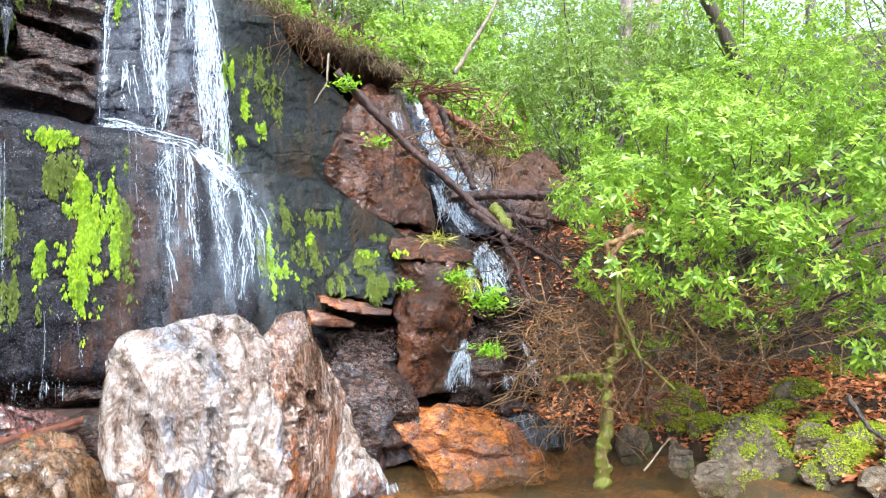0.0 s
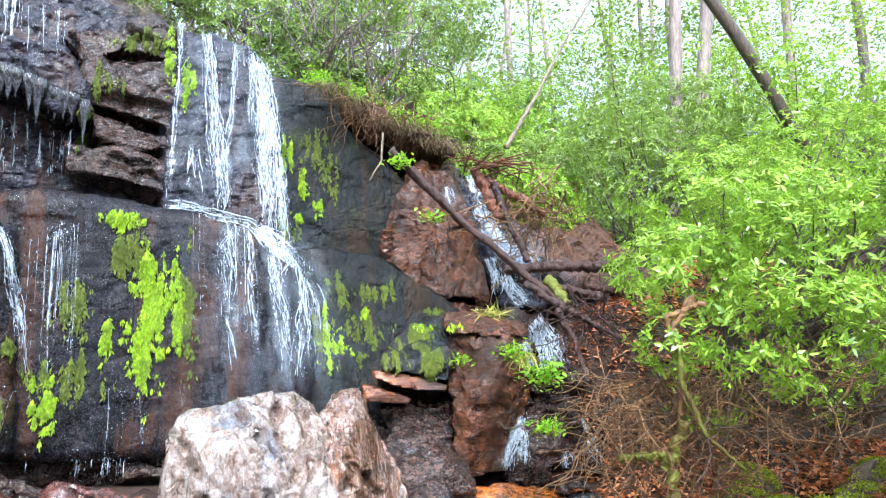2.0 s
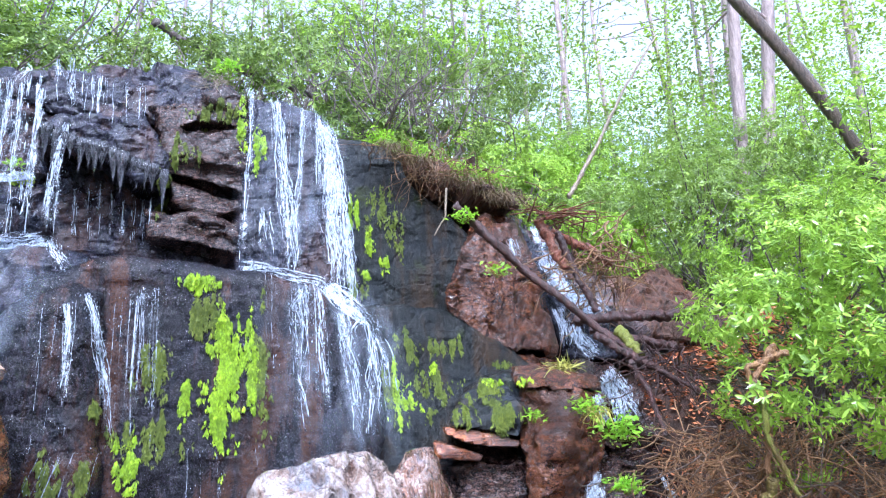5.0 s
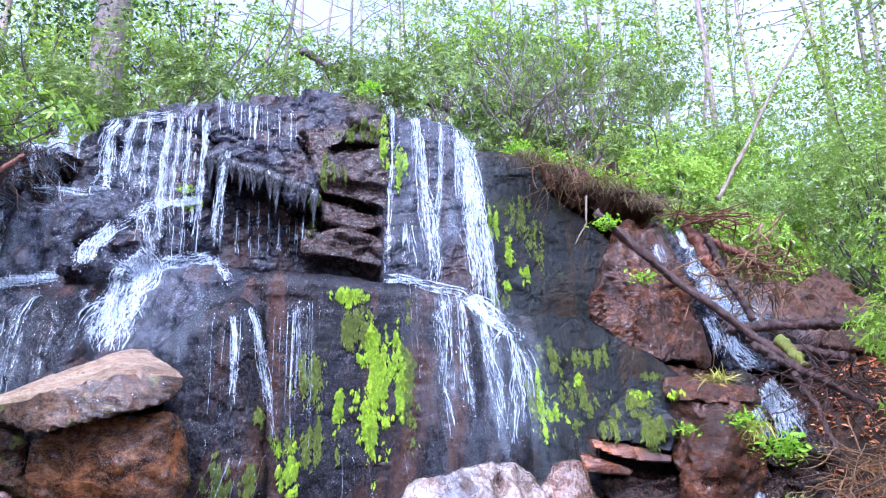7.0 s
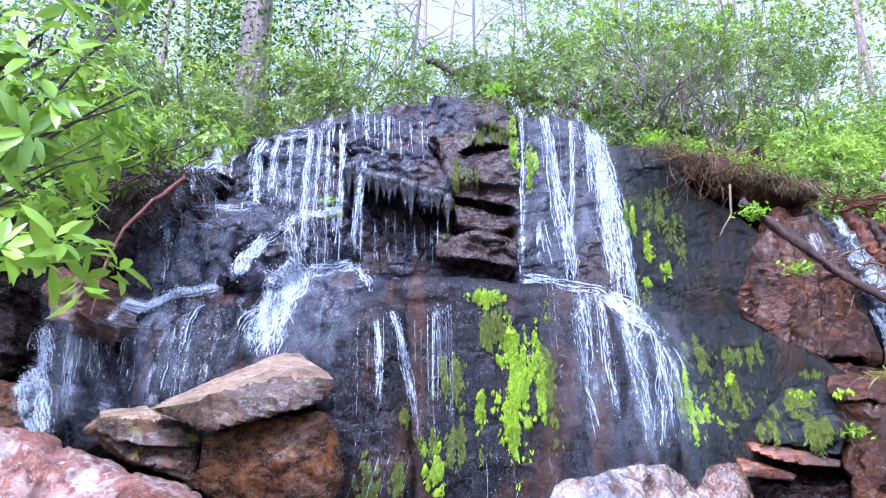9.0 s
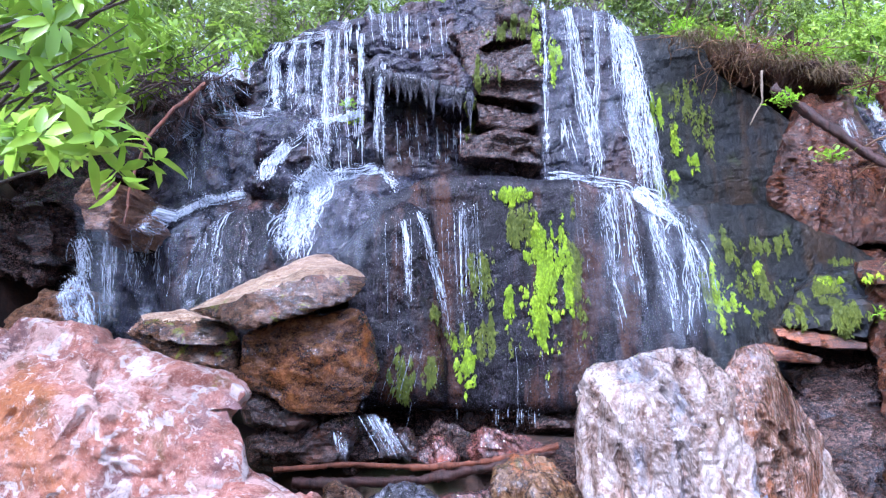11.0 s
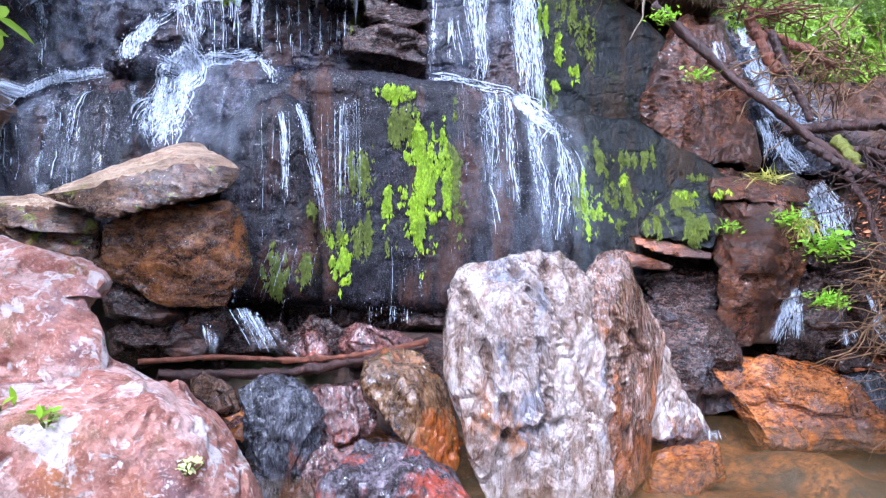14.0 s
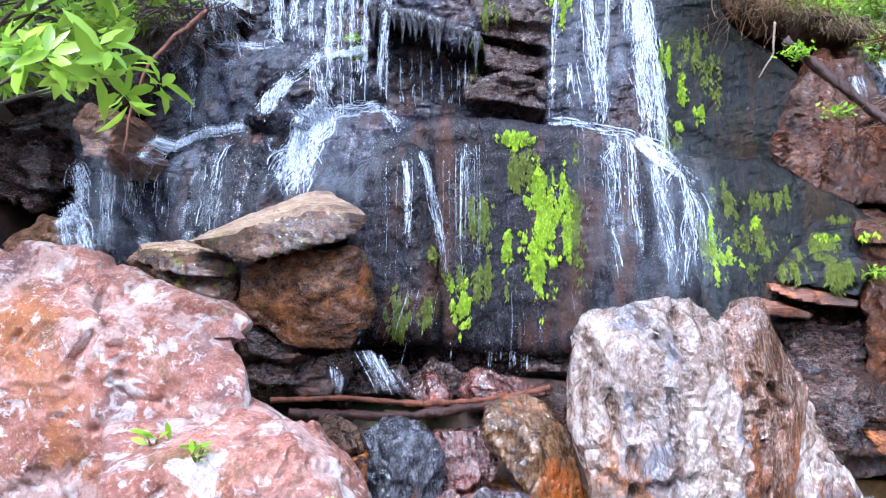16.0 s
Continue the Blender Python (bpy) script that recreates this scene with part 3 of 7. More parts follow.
def ledge(name, poly, mat, y, lean=0.08, turn=0.0, r=0.12, deep=1.0, amp=0.05, h=0.022, strata=0.5, blocky=1.0):
    """A block of the rock face: an outlined front that leans back, with rounded edges and sides that run into the hill."""
    xs, zs = [c[0] for c in poly], [c[1] for c in poly]
    cx, cz = sum(xs) / len(xs), sum(zs) / len(zs)
    ring = 8 * h
    gx, gz = np.meshgrid(np.arange(min(xs) - ring, max(xs) + ring, h), np.arange(min(zs) - ring, max(zs) + ring, h), indexing="xy")
    shape = gx.shape
    seed = cx * 3.1 + y * 1.7
    q = np.stack([gx.ravel(), np.full(gx.size, seed), gz.ravel()], -1)
    wx, wz = (0.05 * fbm(q * 2.1, 3)).reshape(shape), (0.05 * fbm(q * 2.1 + 31, 3)).reshape(shape)
    d, near = polygon_distance(poly, gx + wx, gz + wz)
    out = d > 0
    k = np.clip((d + r) / r, 0, 1)
    round_off = r * (1 - np.sqrt(np.maximum(0, 1 - k * k)))
    px = np.where(out, near[..., 0] - wx, gx)
    pz = np.where(out, near[..., 1] - wz, gz)
    py = y + lean * (pz - cz) + turn * (px - cx) + round_off + np.where(out, np.clip(d / ring, 0, 1.6) * deep, 0)
    v = np.stack([px, py, pz], -1).reshape(-1, 3)
    keep = (d < ring * 1.05).reshape(-1)
    n = shape[1]
    i = (np.arange(shape[0] - 1)[:, None] * n + np.arange(n - 1)[None]).ravel()
    f = np.stack([i, i + 1, i + n + 1, i + n], 1)
    f = f[keep[f].all(1)]
    nm = normals_of(v, f)
    if nm[:, 1].mean() > 0:
        nm = -nm
    warp = v + 0.05 * np.stack([fbm(v * 1.7 + seed, 2), fbm(v * 1.7 + 40 + seed, 2), fbm(v * 1.7 + 80 + seed, 2)], 1)
    big, crack = facets(warp * (1.7, 1.7, 2.6), seed)
    small, crack2 = facets(warp * (5.0, 5.0, 8.5), seed * 2)
    bump_out = amp * (1.5 * blocky * big + 0.6 * blocky * small + 0.7 * fbm(v * 2.3 + seed, 3) + strata * ridged(warp * (1.6, 1.6, 6.0) + seed, 3) + 0.25 * fbm(v * 14, 2))
    bump_out = bump_out - amp * (0.4 * step(0.05, 0.0, crack) + 0.15 * step(0.08, 0.0, crack2))
    v = v + nm * bump_out[:, None]
    used = np.unique(f)
    back_map = np.full(len(v), -1)
    back_map[used] = np.arange(len(used))
    v, f = v[used], back_map[f]
    SURF_F.extend((f + sum(len(a) for a in SURF_V)).tolist())
    SURF_V.append(v)
    put(name, mesh_np(name, v, None, f, mat, smooth=False), (cx, y, min(zs)), cliff)


ledge('fall_wall', [(-1.17, 2.83), (-0.85, 3.01), (-0.52, 3.09), (0.49, 3.01), (1.22, 2.89), (1.42, 2.69), (1.72, 2.55), (1.87, 2.11), (1.89, 1.41), (1.66, 0.92), (0.48, 0.81), (-0.32, 0.81), (-1.13, 0.84), (-1.35, 1.41), (-1.42, 2.24)], WALL, 6.55, lean=0.07, turn=0.00, r=0.16, deep=1.30, amp=0.012, h=0.020, strata=0.15, blocky=0.7)
ledge('rock_mound', [(-1.53, 2.31), (-1.28, 2.57), (-0.87, 2.77), (-0.63, 2.67), (-0.56, 2.41), (-0.50, 0.94), (-1.28, 0.84), (-1.41, 1.91)], WALL, 6.30, lean=0.10, turn=0.00, r=0.22, deep=1.00, amp=0.02, h=0.022, strata=0.15, blocky=0.9)
ledge('cascade_bed', [(-2.35, 1.95), (-2.16, 2.78), (-1.78, 3.17), (-1.44, 3.24), (-0.99, 3.21), (-0.54, 3.04), (-0.54, 2.59), (-0.87, 2.15), (-1.41, 1.94)], WET, 6.80, lean=0.50, turn=0.00, r=0.20, deep=1.00, amp=0.035, h=0.022, strata=0.2)
ledge('rounded_ledge', [(-3.13, 1.52), (-3.13, 2.34), (-2.79, 2.68), (-2.32, 2.91), (-2.10, 2.85), (-1.99, 2.44), (-1.91, 2.12), (-1.93, 1.42)], WALL, 6.40, lean=0.12, turn=0.00, r=0.38, deep=1.00, amp=0.024, h=0.022, strata=0.2)
ledge('low_ledge', [(-4.04, 1.31), (-4.05, 2.15), (-3.84, 2.52), (-3.23, 2.57), (-2.86, 2.80), (-2.60, 1.31)], WET, 6.55, lean=0.10, turn=0.00, r=0.15, deep=1.00, amp=0.035, h=0.022)
ledge('fall_slope', [(-4.05, 2.45), (-3.76, 3.29), (-3.42, 3.78), (-3.12, 3.84), (-2.77, 4.22), (-2.33, 4.14), (-1.53, 3.75), (-1.39, 2.95), (-2.20, 2.43), (-4.00, 1.98)], WET, 7.15, lean=0.45, turn=0.00, r=0.25, deep=1.20, amp=0.045, h=0.022, strata=0.25)
ledge('dark_knob', [(-2.51, 3.00), (-2.43, 3.28), (-2.23, 3.33), (-2.00, 3.21), (-1.94, 2.98)], WET, 6.75, lean=0.10, turn=0.00, r=0.14, deep=1.00, amp=0.050, h=0.022)
ledge('dark_shelf', [(-2.47, 3.40), (-2.40, 3.72), (-2.08, 3.84), (-1.79, 3.75), (-1.73, 3.18), (-2.23, 3.13)], WET, 6.95, lean=0.15, turn=0.00, r=0.20, deep=1.00, amp=0.050, h=0.022)
ledge('dark_prong', [(-3.03, 3.05), (-3.07, 3.65), (-2.98, 3.84), (-2.81, 3.71), (-2.75, 3.05)], WET, 6.95, lean=0.10, turn=0.00, r=0.12, deep=1.00, amp=0.050, h=0.022)
ledge('upper_wall', [(-3.38, 4.39), (-2.89, 4.88), (-2.62, 5.09), (-2.00, 5.18), (-1.44, 4.92), (-1.34, 3.31), (-1.94, 3.32), (-2.23, 4.01), (-2.83, 3.81)], WET, 7.95, lean=0.15, turn=0.00, r=0.20, deep=1.00, amp=0.05, h=0.022, strata=0.25)
ledge('back_wall', [(-3.30, 4.40), (-2.34, 5.27), (-1.50, 5.55), (0.75, 5.34), (0.68, 2.94), (-3.21, 2.98)], WET, 8.20, lean=0.05, turn=0.00, r=0.10, deep=1.00, amp=0.050, h=0.022)
ledge('crown', [(-2.80, 5.05), (-1.76, 5.42), (-1.41, 5.59), (-0.78, 5.77), (-0.01, 5.78), (0.34, 5.56), (0.57, 5.44), (0.53, 5.00), (-0.36, 4.88), (-1.46, 4.80), (-1.75, 5.02), (-2.59, 5.01)], WET, 8.10, lean=0.50, turn=0.00, r=0.20, deep=1.50, amp=0.05, h=0.022, strata=0.25)
ledge('overhang', [(-1.50, 4.55), (-1.32, 4.78), (-0.47, 5.05), (-0.34, 4.69), (-0.23, 4.08), (-0.48, 4.00), (-0.86, 4.23), (-1.25, 4.36), (-1.41, 4.34)], WET, 7.65, lean=0.30, turn=0.00, r=0.14, deep=1.00, amp=0.05, h=0.022, strata=0.25)
ledge('mossy_block', [(-0.45, 5.08), (0.05, 5.18), (0.32, 5.41), (0.58, 5.29), (0.59, 4.84), (0.11, 4.93), (-0.35, 4.65)], WETB, 7.90, lean=0.20, turn=0.00, r=0.05, deep=1.00, amp=0.036, h=0.022, strata=0.25, blocky=1.4)
ledge('brown_block', [(-0.27, 4.61), (0.11, 4.81), (0.62, 4.90), (0.62, 3.99), (0.16, 4.11), (-0.23, 4.22)], WETB, 7.72, lean=0.12, turn=0.00, r=0.05, deep=1.00, amp=0.036, h=0.018, strata=0.25, blocky=1.4)
ledge('brown_block', [(-0.23, 4.18), (0.16, 4.08), (0.59, 3.96), (0.61, 3.80), (0.22, 3.78), (-0.17, 3.88)], WETB, 7.70, lean=0.10, turn=0.00, r=0.05, deep=1.00, amp=0.036, h=0.018, strata=0.25, blocky=1.4)
ledge('grey_ledge', [(-0.40, 3.79), (-0.03, 3.76), (0.64, 3.70), (0.63, 3.32), (0.09, 3.43), (-0.36, 3.50)], WETB, 7.70, lean=0.05, turn=0.00, r=0.05, deep=1.00, amp=0.036, h=0.018, strata=0.25, blocky=1.4)
ledge('fall_bed', [(0.56, 5.22), (0.96, 5.27), (1.35, 5.19), (1.54, 4.93), (1.74, 4.18), (1.90, 2.71), (0.45, 2.85), (0.57, 4.54)], WET, 7.68, lean=0.10, turn=0.00, r=0.12, deep=1.00, amp=0.030, h=0.022)
ledge('side_wall', [(1.22, 4.98), (1.92, 4.94), (2.29, 4.83), (2.58, 4.41), (2.99, 4.04), (3.50, 3.64), (3.48, 2.21), (2.06, 2.22), (1.24, 2.47), (1.18, 4.21)], SLAB, 7.72, lean=0.10, turn=0.00, r=0.12, deep=1.00, amp=0.022, h=0.022, strata=0.25, blocky=0.8)
ledge('wet_slope', [(1.34, 2.60), (1.69, 2.83), (2.70, 2.81), (3.23, 2.47), (3.78, 2.14), (3.62, 0.79), (1.25, 0.63)], SLAB, 7.00, lean=0.30, turn=0.00, r=0.10, deep=1.00, amp=0.022, h=0.022, strata=0.25, blocky=0.8)
ledge('red_cliff', [(2.95, 2.27), (3.42, 2.31), (4.06, 2.26), (4.19, 1.95), (3.75, 1.77), (3.00, 1.84)], REDC, 7.10, lean=0.10, turn=0.00, r=0.05, deep=1.00, amp=0.050, h=0.022, strata=0.1, blocky=1.8)
ledge('dark_strata', [(2.40, 1.23), (3.33, 1.26), (3.36, 0.61), (2.47, 0.57)], WETB, 6.60, lean=0.20, turn=0.00, r=0.04, deep=1.00, amp=0.070, h=0.018, strata=0.25, blocky=1.4)
ledge('undercut', [(2.49, 1.32), (2.85, 1.43), (3.35, 1.31), (3.45, 0.83), (3.42, 0.36), (2.97, 0.40), (2.73, 0.53), (2.38, 0.88)], WETB, 6.75, lean=0.10, turn=0.00, r=0.06, deep=1.00, amp=0.070, h=0.022, strata=0.25, blocky=1.4)
ledge('chute', [(3.71, 3.66), (3.95, 4.28), (4.21, 4.25), (4.54, 3.57), (4.88, 2.99), (5.29, 2.86), (5.07, 2.20), (4.34, 2.23), (4.26, 2.97), (4.01, 3.39)], WET, 7.75, lean=0.45, turn=0.00, r=0.12, deep=1.00, amp=0.070, h=0.022)
ledge('chute_step', [(4.32, 2.12), (4.82, 2.21), (5.06, 1.88), (5.25, 1.30), (5.09, 0.93), (4.50, 1.02), (4.39, 1.57)], WETB, 7.00, lean=0.25, turn=0.00, r=0.12, deep=1.00, amp=0.080, h=0.022, strata=0.25, blocky=1.4)
ledge('chute_step', [(3.95, 1.24), (4.61, 1.32), (5.16, 1.02), (5.49, 0.62), (5.56, 0.15), (4.68, 0.16), (3.95, 0.34)], WETB, 6.60, lean=0.40, turn=0.00, r=0.12, deep=1.00, amp=0.100, h=0.022, strata=0.25, blocky=1.4)
ledge('ochre_block', [(-3.66, 2.84), (-3.47, 2.96), (-3.30, 2.83), (-3.20, 2.51), (-3.30, 2.41), (-3.51, 2.46)], OCHR, 5.70, lean=0.10, turn=0.00, r=0.08, deep=1.00, amp=0.050, h=0.022)
ledge('ochre_block', [(-4.33, 1.71), (-4.15, 1.90), (-3.99, 2.00), (-3.71, 1.96), (-3.61, 1.75), (-3.67, 1.56), (-4.30, 1.47)], OCHR, 5.90, lean=0.20, turn=0.00, r=0.08, deep=1.00, amp=0.050, h=0.022)
ledge('shadow_wall', [(-5.05, 2.84), (-4.15, 2.93), (-3.97, 2.52), (-4.06, 2.11), (-4.94, 2.12)], WETB, 6.10, lean=0.10, turn=0.00, r=0.10, deep=1.00, amp=0.080, h=0.022, strata=0.25, blocky=1.4)
ledge('earth_bank', [(4.24, 4.47), (4.79, 4.60), (5.70, 4.22), (6.38, 3.74), (6.89, 2.95), (6.67, 2.36), (5.49, 2.47), (4.78, 2.96), (4.53, 3.76)], EARTH, 8.00, lean=0.90, turn=0.00, r=0.15, deep=1.00, amp=0.060, h=0.022)
ledge('wall_foot', [(-1.45, 0.92), (-0.60, 0.98), (0.40, 0.93), (1.30, 0.98), (1.95, 0.92), (1.95, 0.05), (-1.45, 0.05)], WETB, 6.72, lean=0.25, turn=0.00, r=0.06, deep=0.60, amp=0.070, h=0.022, strata=0.4, blocky=1.6)
ledge('rim_bank', [(2.21, 5.03), (2.77, 4.91), (3.35, 4.79), (3.87, 4.63), (3.99, 4.36), (3.80, 4.08), (3.33, 4.21), (2.90, 4.35), (2.55, 4.56), (2.21, 4.79)], EARTH, 7.80, lean=0.75, turn=0.00, r=0.10, deep=1.00, amp=0.080, h=0.022, strata=0.1, blocky=1.4)
ledge('left_bank', [(-4.84, 3.24), (-4.45, 3.66), (-4.05, 4.09), (-3.49, 4.30), (-2.92, 4.52), (-2.90, 4.28), (-3.37, 3.78), (-3.79, 3.07), (-4.08, 2.73), (-4.75, 2.73)], WETB, 6.90, lean=0.50, turn=0.00, r=0.12, deep=1.00, amp=0.070, h=0.022, strata=0.25, blocky=1.4)

# ---- boulders ----
ICO = {}
EYE = 1.5  # height about which leaning rocks widen


def sphere_dirs(sub):
    if sub not in ICO:
        bm = bmesh.new()
        bmesh.ops.create_icosphere(bm, subdivisions=sub, radius=1)
        ICO[sub] = (np.array([v.co[:] for v in bm.verts]), np.array([[v.index for v in f.verts] for f in bm.faces]))
        bm.free()
    return ICO[sub]


def hull_planes(pts):
    bm = bmesh.new()
    for p in pts:
        bm.verts.new(p)
    bmesh.ops.convex_hull(bm, input=bm.verts)
    bm.normal_update()
    out = [(np.array(f.normal[:]), np.array(f.verts[0].co[:])) for f in bm.faces]
    bm.free()
    return out


def boulder(name, poly, y, d, mat, grain=(0, 0, 1), amp=0.04, p=30, sub=5, label="", front=0.82, lines=1.0, crag=1.0, lean=0.15):
    """A solid rock: an outline at mid depth, narrowed to the front and the back, its edges worn round and its faces broken along the grain."""
    cx, cz = sum(c[0] for c in poly) / len(poly), sum(c[1] for c in poly) / len(poly)
    pts = []
    for x, z in poly:
        k, kb = 1 + 0.3 * d / y, 1 + d / y
        pts += [(cx + (x - cx) * front, y, cz + (z - cz) * front), (x * k, y + 0.3 * d, EYE + (z - EYE) * k), ((cx + (x - cx) * 0.75) * kb, y + d, EYE + (cz + (z - cz) * 0.75 - EYE) * kb)]
    c = np.mean(pts, axis=0)
    dirs, faces = sphere_dirs(sub)
    total = np.zeros(len(dirs))
    for nrm, at in hull_planes(pts):
        if nrm @ (at - c) < 0:
            nrm = -nrm
        total += np.maximum(0, dirs @ nrm / max(nrm @ (at - c), 1e-3)) ** p
    v = c + dirs * (total ** (-1 / p))[:, None]
    nm = normals_of(v, faces)
    if (nm * dirs).sum() < 0:
        nm = -nm
    g = unit(np.array(grain, float))
    seed = cx * 5.3 + cz * 2.9 + y
    warp = v + 0.07 * np.stack([fbm(v * 2.1 + seed, 3), fbm(v * 2.1 + 40 + seed, 3), fbm(v * 2.1 + 80 + seed, 3)], 1)
    along = (warp @ g)[:, None] * g
    s = (warp - along) * 4.2 + along * 0.9 + seed
    fs = (warp - along) * 3.0 + along * 1.5
    big, crack = facets(fs, seed)
    small, crack2 = facets(fs * 3.1, seed * 2)
    out = amp * (1.5 * crag * big + 0.3 * crag * small + 0.8 * fbm(v * 2.0 + seed, 3) + lines * (0.7 * ridged(s, 3) + 0.35 * ridged(s * 3.3 + 5, 2)) + 0.15 * fbm(v * 22, 2))
    out = out - amp * crag * (0.4 * step(0.05, 0.0, crack) + 0.2 * step(0.07, 0.0, crack2))
    v = v + nm * out[:, None]
    low = v[:, 2].min()
    grow = 1 + lean * (v[:, 2] - low) / y
    v = np.stack([v[:, 0] * grow, v[:, 1] + lean * (v[:, 2] - low), EYE + (v[:, 2] - EYE) * grow], 1)
    me = mesh_np(name, v, faces, None, mat, smooth=False)
    return put(name, me, (cx, y + d / 2, float(v[:, 2].min())), None, label), me


_plain = boulder


def boulder(*args, **kw):
    ob, me = _plain(*args, **kw)
    if args[0] == "cliff_block":  # part of the standing rock face; the water and moss lie on it
        v = np.array([ob.matrix_basis @ q.co for q in me.vertices])
        SURF_F.extend((np.array([list(f.vertices) for f in me.polygons]) + sum(len(a) for a in SURF_V)).tolist())
        SURF_V.append(v)
    return tagged(ob, category="rock", group="rocks below the waterfall")


def rock(name, bodies, mats, label, grain=(0, 0, 1), amp=0.03, p=70, sub=6, deep=0.8, lines=0.5, crag=0.7, cap=None, cap_at=0.5, shrink=0.85, smooth=False, creases=()):
    """An angular rock of one or more broken blocks, each the worn hull of its corners; cap is a paler material for the
    faces that point up.
    """
    g = unit(np.array(grain, float))
    vs, fs, ms, off = [], [], [], 0
    slots = list(mats) + ([cap] if cap else [])
    for b, corners in enumerate(bodies):
        q = np.array(corners, float)
        m = q.mean(0)
        k = 1 + deep / q[:, 1:2]
        rear = np.stack([m[0] + (q[:, 0] - m[0]) * shrink, q[:, 1], m[2] + (q[:, 2] - m[2]) * shrink], 1)
        rear = np.stack([rear[:, 0] * k[:, 0], rear[:, 1] + deep, EYE + (rear[:, 2] - EYE) * k[:, 0]], 1)
        pts = np.concatenate([q, rear])
        c = pts.mean(0)
        dirs, faces = sphere_dirs(sub)
        total = np.zeros(len(dirs))
        for nrm, at in hull_planes(pts.tolist()):
            if nrm @ (at - c) < 0:
                nrm = -nrm
            total += np.maximum(0, dirs @ nrm / max(nrm @ (at - c), 1e-3)) ** p
        v = c + dirs * (total ** (-1 / p))[:, None]
        nm = normals_of(v, faces)
        if (nm * dirs).sum() < 0:
            nm = -nm
        seed = c[0] * 5.3 + c[2] * 2.9 + c[1]
        warp = v + 0.07 * np.stack([fbm(v * 2.1 + seed, 3), fbm(v * 2.1 + 40 + seed, 3), fbm(v * 2.1 + 80 + seed, 3)], 1)
        along = (warp @ g)[:, None] * g
        s = (warp - along) * 4.2 + along * 0.9 + seed
        cells = (warp - along) * 3.0 + along * 1.5
        big, crack = facets(cells, seed)
        small, crack2 = facets(cells * 2.7, seed * 2)
        out = amp * (1.3 * crag * big + 0.5 * crag * small + 0.6 * fbm(v * 2.6 + seed, 4) + lines * (0.8 * ridged(s, 3) + 0.5 * ridged(s * 3.3 + 5, 2)) + 0.10 * fbm(v * 20, 2))
        out = out - amp * crag * (0.7 * step(0.05, 0.0, crack) + 0.3 * step(0.07, 0.0, crack2))
        v = v + nm * out[:, None]
        for (ax, az), (bx, bz) in creases:
            e, w = np.array([bx - ax, bz - az]), v[:, [0, 2]] - (ax, az)
            t = np.clip((w @ e) / (e @ e), 0, 1)
            gap = np.linalg.norm(w - t[:, None] * e, axis=1) + 0.05 * fbm(v * 5 + seed, 3)
            v[:, 1] += np.where(v[:, 1] < c[1], 0.07 * np.exp(-np.abs(gap / 0.022) ** 1.2) - 0.02 * np.exp(-((gap - 0.06) / 0.035) ** 2), 0)
        vs.append(v), fs.append(faces + off)
        which = np.full(len(faces), b % len(mats))
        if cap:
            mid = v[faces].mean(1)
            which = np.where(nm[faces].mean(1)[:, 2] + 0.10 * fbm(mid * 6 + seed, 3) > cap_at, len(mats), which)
        ms.append(which)
        off += len(v)
    if name == "cliff_block":
        SURF_F.extend((np.concatenate(fs) + sum(len(a) for a in SURF_V)).tolist())
        SURF_V.append(np.concatenate(vs))
    whole = np.concatenate(vs)
    foot = (float(whole[:, 0].mean()), float(whole[:, 1].mean()), float(whole[:, 2].min()))
    ob = thing(name, foot, label, "rock") if len(vs) > 1 else None
    for v, which in zip(vs, ms):
        me = mesh_np(name, v, sphere_dirs(sub)[1], None, None, smooth=smooth)
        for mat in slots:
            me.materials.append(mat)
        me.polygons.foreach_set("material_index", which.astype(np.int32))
        if len(vs) > 1:
            put("block", me, foot, ob)
        else:
            ob = put(name, me, foot, None, label)
    return tagged(ob, category="rock", group="rocks below the waterfall")


